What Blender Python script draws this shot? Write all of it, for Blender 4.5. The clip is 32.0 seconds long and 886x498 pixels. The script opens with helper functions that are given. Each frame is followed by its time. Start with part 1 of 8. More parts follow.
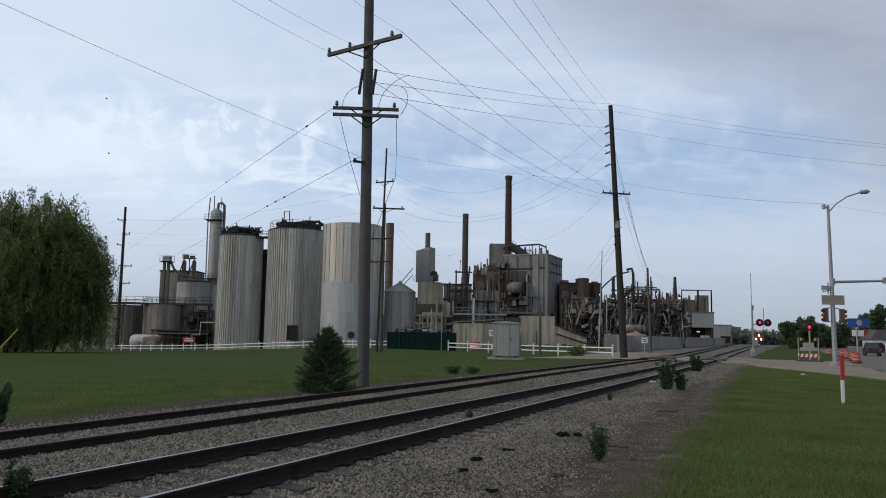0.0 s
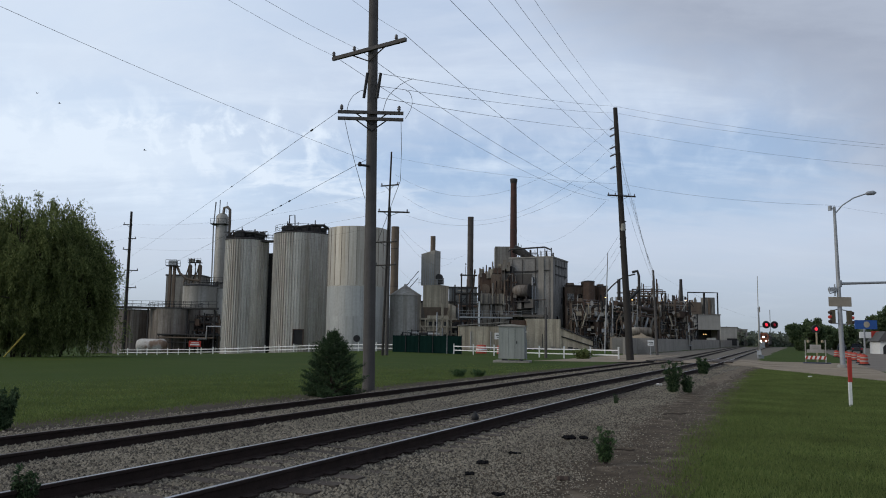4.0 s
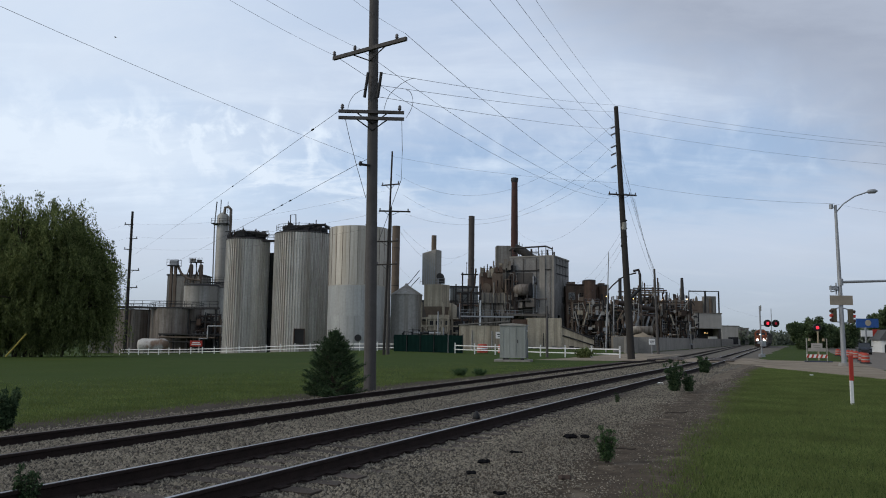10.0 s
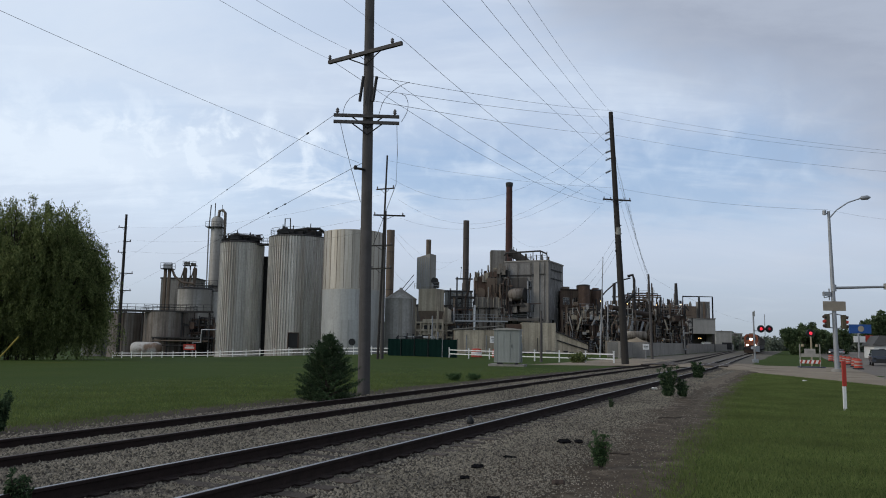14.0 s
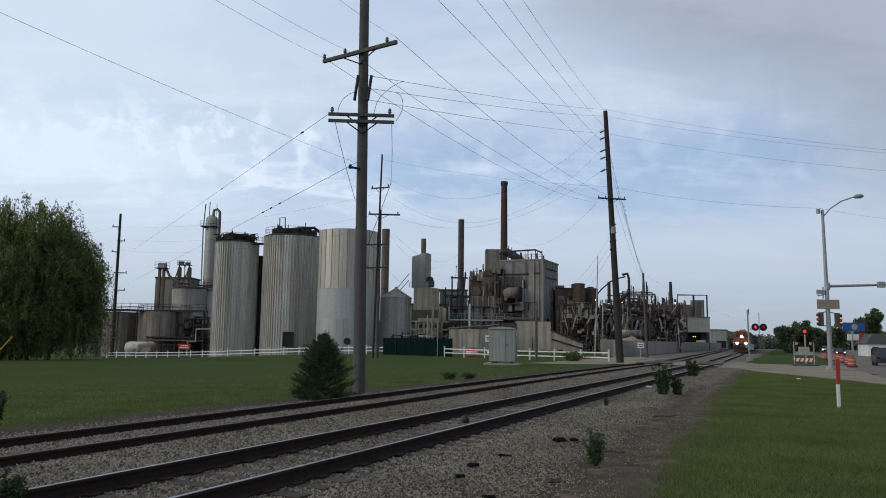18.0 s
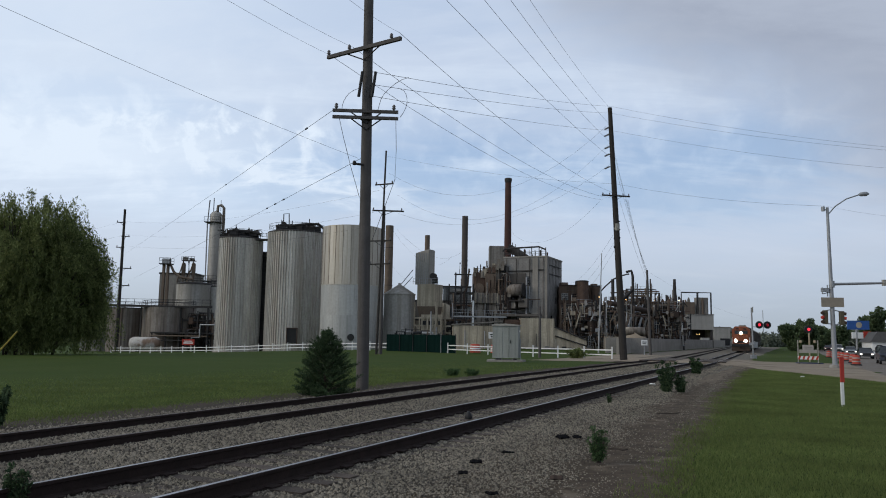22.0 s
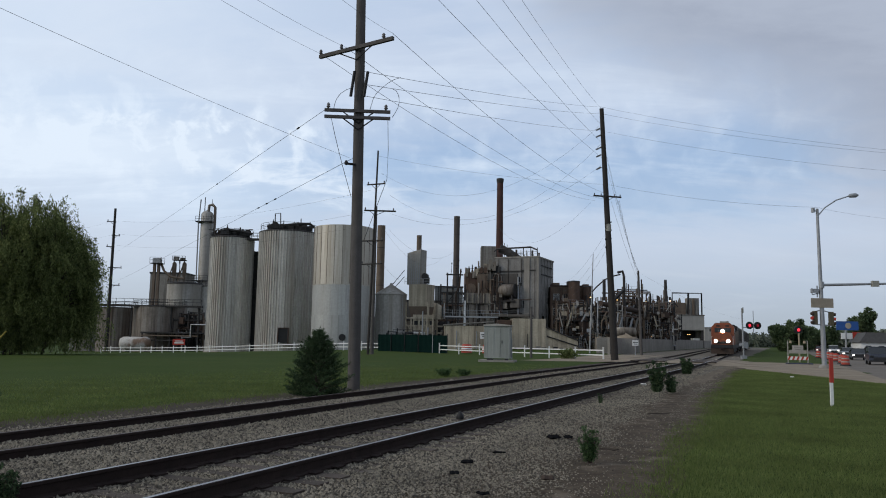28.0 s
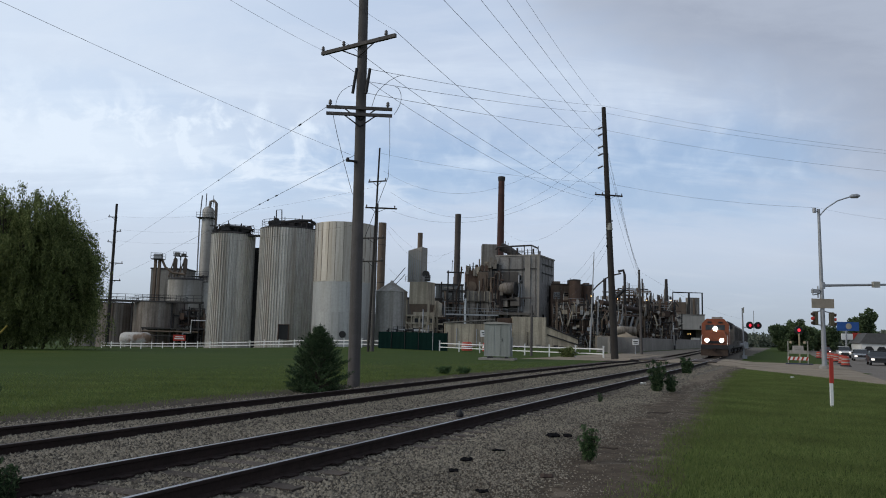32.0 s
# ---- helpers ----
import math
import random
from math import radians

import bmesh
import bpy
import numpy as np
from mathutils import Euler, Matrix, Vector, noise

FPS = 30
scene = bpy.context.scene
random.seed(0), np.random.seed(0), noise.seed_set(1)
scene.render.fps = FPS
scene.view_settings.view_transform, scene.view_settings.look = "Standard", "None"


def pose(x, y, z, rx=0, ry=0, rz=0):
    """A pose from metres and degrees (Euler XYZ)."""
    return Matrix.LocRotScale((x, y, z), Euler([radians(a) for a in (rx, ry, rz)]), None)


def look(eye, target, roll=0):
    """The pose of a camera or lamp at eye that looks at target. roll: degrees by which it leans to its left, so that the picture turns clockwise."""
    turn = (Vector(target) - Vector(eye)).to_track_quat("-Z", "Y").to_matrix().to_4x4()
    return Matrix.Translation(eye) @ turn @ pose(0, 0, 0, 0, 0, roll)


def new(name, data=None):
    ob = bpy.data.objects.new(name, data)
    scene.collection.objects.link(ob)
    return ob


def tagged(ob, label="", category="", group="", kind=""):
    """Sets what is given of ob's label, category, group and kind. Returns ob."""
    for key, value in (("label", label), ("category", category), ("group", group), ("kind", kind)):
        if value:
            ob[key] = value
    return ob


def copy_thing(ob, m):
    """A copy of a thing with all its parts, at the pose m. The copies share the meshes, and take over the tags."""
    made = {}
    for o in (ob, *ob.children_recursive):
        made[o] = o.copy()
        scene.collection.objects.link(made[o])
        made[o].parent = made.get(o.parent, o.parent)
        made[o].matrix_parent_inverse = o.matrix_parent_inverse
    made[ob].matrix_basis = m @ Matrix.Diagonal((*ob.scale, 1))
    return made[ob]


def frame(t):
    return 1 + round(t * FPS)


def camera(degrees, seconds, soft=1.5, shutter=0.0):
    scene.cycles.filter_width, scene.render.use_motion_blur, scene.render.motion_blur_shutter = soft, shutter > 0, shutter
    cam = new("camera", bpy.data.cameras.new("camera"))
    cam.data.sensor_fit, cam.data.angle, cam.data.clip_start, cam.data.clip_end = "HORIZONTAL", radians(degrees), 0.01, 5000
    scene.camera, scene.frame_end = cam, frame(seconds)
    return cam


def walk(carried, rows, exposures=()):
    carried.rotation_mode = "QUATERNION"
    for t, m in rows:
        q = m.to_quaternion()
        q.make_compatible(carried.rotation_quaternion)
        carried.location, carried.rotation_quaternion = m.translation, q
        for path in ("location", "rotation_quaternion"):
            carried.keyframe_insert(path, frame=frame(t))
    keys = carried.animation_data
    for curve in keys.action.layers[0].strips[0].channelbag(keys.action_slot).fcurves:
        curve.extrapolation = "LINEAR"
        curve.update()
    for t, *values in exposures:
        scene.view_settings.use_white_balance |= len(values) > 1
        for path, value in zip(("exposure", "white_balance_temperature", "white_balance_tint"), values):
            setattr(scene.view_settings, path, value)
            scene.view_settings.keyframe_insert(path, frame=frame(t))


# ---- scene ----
cam = camera(60.29, 32.0, soft=1.0)
EYE = (0.0, 0.0, 1.708)
PATH = [
    (0.0, 96.338, -1.019, -0.113),
    (0.5, 96.350, -0.962, -0.121),
    (1.0, 96.385, -0.977, -0.038),
    (1.5, 96.420, -1.030, 0.034),
    (2.0, 96.454, -1.062, 0.089),
    (2.5, 96.486, -0.653, 0.173),
    (3.0, 96.515, -0.688, 0.166),
    (3.5, 96.585, -0.764, 0.252),
    (5.5, 96.499, -0.957, 0.369),
    (6.0, 96.501, -1.182, 0.296),
    (6.5, 96.471, -1.312, 0.269),
    (7.0, 96.382, -1.469, 0.290),
    (7.5, 96.307, -1.360, 0.379),
    (8.0, 96.279, -1.144, 0.435),
    (8.5, 96.302, -0.879, 0.457),
    (9.0, 96.362, -0.665, 0.447),
    (9.5, 96.421, -0.657, 0.431),
    (10.0, 96.513, -0.719, 0.389),
    (10.5, 96.599, -0.679, 0.361),
    (11.0, 96.695, -0.596, 0.308),
    (11.5, 96.803, -0.764, 0.228),
    (12.0, 96.892, -0.948, 0.189),
    (12.5, 96.962, -1.117, 0.130),
    (13.0, 96.940, -1.143, 0.148),
    (13.5, 96.890, -0.975, 0.059),
    (14.0, 96.844, -0.912, -0.043),
    (14.5, 96.767, -0.835, -0.081),
    (16.5, 96.826, -0.712, -0.120),
    (17.0, 96.789, -0.702, -0.228),
    (17.5, 96.819, -0.642, -0.327),
    (18.0, 96.773, -0.782, -0.402),
    (18.5, 96.748, -0.965, -0.396),
    (19.0, 96.709, -1.150, -0.381),
    (19.5, 96.723, -1.132, -0.307),
    (20.0, 96.747, -1.220, -0.210),
    (20.5, 96.732, -1.234, -0.147),
    (21.0, 96.674, -1.213, -0.119),
    (21.5, 96.590, -1.163, -0.102),
    (22.0, 96.513, -1.001, -0.146),
    (22.5, 96.425, -1.073, -0.221),
    (23.0, 96.283, -1.083, -0.290),
    (23.5, 96.199, -0.953, -0.328),
    (24.0, 96.209, -0.886, -0.427),
    (24.5, 96.143, -0.856, -0.560),
    (25.0, 96.136, -0.792, -0.661),
    (25.5, 96.171, -0.843, -0.708),
    (27.5, 96.460, -1.001, -0.717),
    (28.0, 96.534, -1.065, -0.773),
    (28.5, 96.534, -1.065, -0.773),
    (29.0, 96.526, -1.190, -0.734),
    (29.5, 96.499, -1.283, -0.710),
    (30.0, 96.482, -1.158, -0.658),
    (30.5, 96.482, -1.371, -0.739),
    (31.0, 96.445, -1.569, -0.807),
    (31.5, 96.410, -1.533, -0.799),
    (32.0, 96.362, -1.482, -0.752),
]
walk(cam, [(t, pose(*EYE, rx, ry, rz)) for t, rx, ry, rz in PATH])

# ---- world and light ----
YAW = 0.4308
CY, SY = math.cos(YAW), math.sin(YAW)

world = bpy.data.worlds.new("world")
scene.world = world
world.use_nodes = True


def sky_world():
    nt = world.node_tree
    n, l = nt.nodes, nt.links
    n.clear()
    out, bg = n.new("ShaderNodeOutputWorld"), n.new("ShaderNodeBackground")
    sky = n.new("ShaderNodeTexSky")
    sky.sky_type, sky.sun_disc = "NISHITA", False
    sky.sun_elevation, sky.sun_rotation = radians(24), radians(-75)
    sky.air_density, sky.dust_density, sky.ozone_density = 1.0, 0.6, 2.0
    tc, sep = n.new("ShaderNodeTexCoord"), n.new("ShaderNodeSeparateXYZ")
    l.new(tc.outputs["Generated"], sep.inputs[0])

    def mth(op, a, b):
        m = n.new("ShaderNodeMath")
        m.operation = op
        for i, v in enumerate((a, b)):
            if isinstance(v, (int, float)):
                m.inputs[i].default_value = v
            else:
                l.new(v, m.inputs[i])
        return m.outputs[0]

    # cloud layer: directions spread onto a flat ceiling
    h = mth("ADD", mth("MAXIMUM", sep.outputs["Z"], 0.0), 0.22)
    comb = n.new("ShaderNodeCombineXYZ")
    l.new(mth("DIVIDE", sep.outputs["X"], h), comb.inputs[0])
    l.new(mth("DIVIDE", sep.outputs["Y"], h), comb.inputs[1])

    def cloud(scale, detail, rough, offset, dist, stretch=(1, 1, 1), turn=0):
        mp = n.new("ShaderNodeMapping")
        mp.inputs["Location"].default_value = offset
        mp.inputs["Scale"].default_value = stretch
        mp.inputs["Rotation"].default_value = (0, 0, turn)
        l.new(comb.outputs[0], mp.inputs[0])
        t = n.new("ShaderNodeTexNoise")
        t.inputs["Scale"].default_value, t.inputs["Detail"].default_value = scale, detail
        t.inputs["Roughness"].default_value, t.inputs["Distortion"].default_value = rough, dist
        l.new(mp.outputs[0], t.inputs["Vector"])
        return t.outputs["Fac"]

    def ramp(fac, stops):
        r = n.new("ShaderNodeValToRGB")
        r.color_ramp.interpolation = "EASE"
        for i, (p, c) in enumerate(stops):
            e = r.color_ramp.elements[i] if i < 2 else r.color_ramp.elements.new(p)
            e.position, e.color = p, (*c, 1)
        l.new(fac, r.inputs[0])
        return r.outputs[0]

    def mix(kind, f, a, b):
        m = n.new("ShaderNodeMixRGB")
        m.blend_type = kind
        for i, v in enumerate((f, a, b)):
            if isinstance(v, (int, float)):
                m.inputs[i].default_value = v
            elif isinstance(v, tuple):
                m.inputs[i].default_value = (*v, 1)
            else:
                l.new(v, m.inputs[i])
        return m.outputs[0]

    def hump(v, centre, width):
        d = mth("DIVIDE", mth("SUBTRACT", v, centre), width)
        return mth("POWER", 2.718, mth("MULTIPLY", mth("MULTIPLY", d, d), -1.0))

    def soft(v, lo, hi):
        m = n.new("ShaderNodeMapRange")
        m.interpolation_type = "SMOOTHSTEP"
        m.inputs[1].default_value, m.inputs[2].default_value = lo, hi
        l.new(v, m.inputs[0])
        return m.outputs[0]

    def total(*vs):
        out = vs[0]
        for v in vs[1:]:
            out = mth("ADD", out, v)
        return out

    wisps = cloud(1.5, 7, 0.6, (3.1, 1.7, 0), 0.6, (1.0, 1.5, 1), 0.35)
    banks = cloud(0.55, 5, 0.55, (7.4, 2.2, 0), 0.3)
    fine = cloud(5.5, 7, 0.62, (1.0, 5.0, 0), 0.7, (1, 1.25, 1), 0.2)
    streak = cloud(2.6, 6, 0.6, (4.0, 9.0, 0), 0.4, (0.45, 1.8, 1), -0.25)
    knots = n.new("ShaderNodeTexNoise")
    knots.inputs["Scale"].default_value, knots.inputs["Detail"].default_value = 26.0, 7
    knots.inputs["Roughness"].default_value, knots.inputs["Distortion"].default_value = 0.55, 0.3
    l.new(tc.outputs["Generated"], knots.inputs["Vector"])
    puff = knots.outputs["Fac"]
    # ragged edges: the directions are pushed about by the clouds' own grain
    ex = total(sep.outputs["X"], mth("MULTIPLY", mth("SUBTRACT", wisps, 0.5), 0.34), mth("MULTIPLY", mth("SUBTRACT", fine, 0.5), 0.10))
    ez = total(sep.outputs["Z"], mth("MULTIPLY", mth("SUBTRACT", banks, 0.5), 0.05), mth("MULTIPLY", mth("SUBTRACT", fine, 0.5), 0.055),
               mth("MULTIPLY", mth("SUBTRACT", streak, 0.5), 0.05))
    slope = mth("ADD", ez, mth("MULTIPLY", ex, -0.10))
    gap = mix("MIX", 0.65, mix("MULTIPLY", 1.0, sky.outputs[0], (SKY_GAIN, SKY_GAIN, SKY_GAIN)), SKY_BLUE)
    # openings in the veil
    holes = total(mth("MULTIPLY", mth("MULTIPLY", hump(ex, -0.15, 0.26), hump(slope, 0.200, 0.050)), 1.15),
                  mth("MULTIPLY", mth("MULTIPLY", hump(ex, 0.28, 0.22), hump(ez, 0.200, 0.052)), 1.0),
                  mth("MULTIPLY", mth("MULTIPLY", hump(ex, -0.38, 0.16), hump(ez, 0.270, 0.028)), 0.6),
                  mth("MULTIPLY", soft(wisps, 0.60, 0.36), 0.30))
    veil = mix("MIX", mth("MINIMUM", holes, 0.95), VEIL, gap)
    # the veil is brighter towards the west; white cloud there, and loose wisps
    veil = mix("MIX", mth("MULTIPLY", soft(sep.outputs["X"], 0.02, -0.45), 0.48), veil, CLOUD_LIGHT)
    white = total(mth("MULTIPLY", mth("MULTIPLY", hump(ex, -0.50, 0.22), hump(ez, 0.212, 0.040)), 0.85),
                  mth("MULTIPLY", mth("MULTIPLY", hump(ex, -0.33, 0.20), hump(ez, 0.236, 0.040)), mth("MULTIPLY", soft(puff, 0.43, 0.66), 1.15)),
                  mth("MULTIPLY", mth("MULTIPLY", hump(ex, -0.16, 0.14), hump(mth("ADD", ez, mth("MULTIPLY", ex, 0.22)), 0.150, 0.014)), 0.75),
                  mth("MULTIPLY", soft(streak, 0.50, 0.70), 0.30), mth("MULTIPLY", soft(wisps, 0.54, 0.72), 0.25), mth("MULTIPLY", mth("MULTIPLY", soft(puff, 0.45, 0.75), hump(ez, 0.25, 0.09)), 0.28))
    veil = mix("MIX", mth("MINIMUM", white, 0.95), veil, CLOUD_LIGHT)
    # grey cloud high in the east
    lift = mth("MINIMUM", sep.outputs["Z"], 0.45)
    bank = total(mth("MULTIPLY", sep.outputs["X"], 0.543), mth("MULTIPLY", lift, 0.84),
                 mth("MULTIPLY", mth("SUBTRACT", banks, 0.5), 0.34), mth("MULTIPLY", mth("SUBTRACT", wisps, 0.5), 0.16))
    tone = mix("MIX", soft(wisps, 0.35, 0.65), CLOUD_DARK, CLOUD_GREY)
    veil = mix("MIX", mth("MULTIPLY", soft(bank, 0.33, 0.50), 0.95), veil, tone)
    # pale haze low over the horizon
    pale = hump(mth("ADD", ez, mth("MULTIPLY", mth("SUBTRACT", streak, 0.5), 0.05)), 0.115, 0.050)
    veil = mix("MIX", mth("MULTIPLY", pale, 0.60), veil, PALE)
    low = soft(sep.outputs["Z"], 0.14, -0.02)
    final = mix("MIX", mth("MULTIPLY", low, 0.85), veil, HAZE)
    l.new(final, bg.inputs[0])
    bg.inputs[1].default_value = 1.0
    l.new(bg.outputs[0], out.inputs[0])


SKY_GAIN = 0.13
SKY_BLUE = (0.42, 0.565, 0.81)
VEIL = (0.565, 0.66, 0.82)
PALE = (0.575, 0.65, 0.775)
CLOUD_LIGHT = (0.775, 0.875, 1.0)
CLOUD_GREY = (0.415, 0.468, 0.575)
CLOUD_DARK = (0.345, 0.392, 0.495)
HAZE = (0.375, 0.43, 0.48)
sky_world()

sun = new("sun", bpy.data.lights.new("sun", "SUN"))
sun.data.energy, sun.data.angle, sun.data.color = 1.2, radians(25), (1.0, 0.90, 0.76)
sun.matrix_world = look((0, 0, 50), (0 + 50 * 0.9, 50 * 0.25, 50 - 50 * 0.5))

# ---- mesh helpers ----


def swell(u):
    """The lawn's low rise, u metres past the siding."""
    return 0.8 * np.exp(-((u - 45.0) / 28.0) ** 2)


def yard_z(x, y):
    """Height of the land: a shallow dip away from the eye, and a fall towards the factory."""
    u = -CY * x + SY * y - 14.0
    fall = 0.022 * (0.5 * (u + math.sqrt(u * u + 60.0)))
    return -0.35 * min(1.0, max(0.0, y) / 80.0) ** 2 - min(3.6, fall) + 0.02


def ground_z(x, y):
    """The land with the rise of the lawn."""
    return yard_z(x, y) + float(swell(-CY * x + SY * y - 14.0))


class Shape:
    """Collects the faces of one mesh."""

    def __init__(self):
        self.v, self.f, self.s = [], [], []

    def add(self, verts, faces, smooth=False):
        k = len(self.v)
        self.v.extend(tuple(p) for p in verts)
        self.f.extend(tuple(i + k for i in q) for q in faces)
        self.s.extend([smooth] * len(faces))
        return self

    def box(self, x, y, z, sx, sy, sz, rz=0.0, taper=1.0, rx=0.0, ry=0.0):
        """A box centred on x, y with its foot at z."""
        m = Matrix.Translation((x, y, z)) @ Euler((rx, ry, rz)).to_matrix().to_4x4()
        a, b, t = sx / 2, sy / 2, taper
        pts = [(-a, -b, 0), (a, -b, 0), (a, b, 0), (-a, b, 0),
               (-a * t, -b * t, sz), (a * t, -b * t, sz), (a * t, b * t, sz), (-a * t, b * t, sz)]
        return self.add([m @ Vector(p) for p in pts],
                        [(3, 2, 1, 0), (4, 5, 6, 7), (0, 1, 5, 4), (1, 2, 6, 5), (2, 3, 7, 6), (3, 0, 4, 7)])

    def tube(self, p, q, r0, r1=None, n=8, caps=True):
        """A straight round bar from p to q."""
        p, q = Vector(p), Vector(q)
        r1 = r0 if r1 is None else r1
        d = (q - p).normalized()
        a = d.orthogonal().normalized()
        b = d.cross(a)
        ring = [(math.cos(2 * math.pi * i / n), math.sin(2 * math.pi * i / n)) for i in range(n)]
        vs = [p + (a * c + b * s) * r0 for c, s in ring] + [q + (a * c + b * s) * r1 for c, s in ring]
        self.add(vs, [(i, (i + 1) % n, n + (i + 1) % n, n + i) for i in range(n)], n > 5)
        if caps:
            self.add(vs, [tuple(reversed(range(n))), tuple(range(n, 2 * n))])
        return self

    def path(self, pts, r, n=6):
        """A bent bar through the points."""
        pts = [Vector(p) for p in pts]
        k = len(pts)
        rings = []
        for i, p in enumerate(pts):
            d = (pts[min(i + 1, k - 1)] - pts[max(i - 1, 0)]).normalized()
            side = d.cross(Vector((0, 0, 1)))
            a = side.normalized() if side.length > 1e-3 else Vector((1, 0, 0))
            b = d.cross(a)
            rings.append([p + (a * math.cos(2 * math.pi * j / n) + b * math.sin(2 * math.pi * j / n)) * r for j in range(n)])
        vs = [v for ring in rings for v in ring]
        fs = [(i * n + j, i * n + (j + 1) % n, (i + 1) * n + (j + 1) % n, (i + 1) * n + j) for i in range(k - 1) for j in range(n)]
        self.add(vs, fs, n > 5)
        return self.add(vs, [tuple(range(n)), tuple(range((k - 1) * n, k * n))])

    def lathe(self, x, y, z, prof, n=32, ribs=0.0, rx=0.0, ry=0.0):
        """A turned body: prof lists radius and height; ribs pushes every other side out."""
        m = Matrix.Translation((x, y, z)) @ Euler((rx, ry, 0)).to_matrix().to_4x4()
        vs = []
        for r, h in prof:
            for i in range(n):
                rr = r + (ribs if i % 2 else 0.0)
                vs.append(m @ Vector((rr * math.cos(2 * math.pi * i / n), rr * math.sin(2 * math.pi * i / n), h)))
        fs = [(j * n + i, j * n + (i + 1) % n, (j + 1) * n + (i + 1) % n, (j + 1) * n + i)
              for j in range(len(prof) - 1) for i in range(n)]
        self.add(vs, fs, not ribs)
        return self.add(vs, [tuple(reversed(range(n))), tuple(range((len(prof) - 1) * n, len(prof) * n))])

    def prism(self, pts, depth, m):
        """A flat outline (x, z) pushed through depth along y, placed by m."""
        k = len(pts)
        vs = [m @ Vector((a, -depth / 2, b)) for a, b in pts] + [m @ Vector((a, depth / 2, b)) for a, b in pts]
        fs = [tuple(range(k)), tuple(reversed(range(k, 2 * k)))]
        fs += [(i, i + k, (i + 1) % k + k, (i + 1) % k) for i in range(k)]
        return self.add(vs, fs)

    def mesh(self, name, mat):
        me = bpy.data.meshes.new(name)
        me.from_pydata(self.v, [], self.f)
        me.polygons.foreach_set("use_smooth", self.s)
        if mat:
            me.materials.append(mat)
        me.update()
        return me


def part(name, shape, mat, parent, label="", at=None):
    """One mesh as a part of a thing."""
    ob = new(name, shape.mesh(name, mat) if isinstance(shape, Shape) else shape)
    ob.parent = parent
    if at is not None:
        ob.matrix_basis = at
    return tagged(ob, label) if label else ob


def thing(name, at, label, category, group=""):
    """An empty at the foot of a thing."""
    ob = new(name)
    ob.empty_display_size = 0.2
    ob.matrix_basis = at if isinstance(at, Matrix) else pose(*at)
    return tagged(ob, label, category, group)


def solid(name, shape, mat, at, label, category, group="", kind=""):
    """A thing that is one mesh."""
    ob = new(name, shape.mesh(name, mat))
    ob.matrix_basis = at if isinstance(at, Matrix) else pose(*at)
    return tagged(ob, label, category, group, kind)


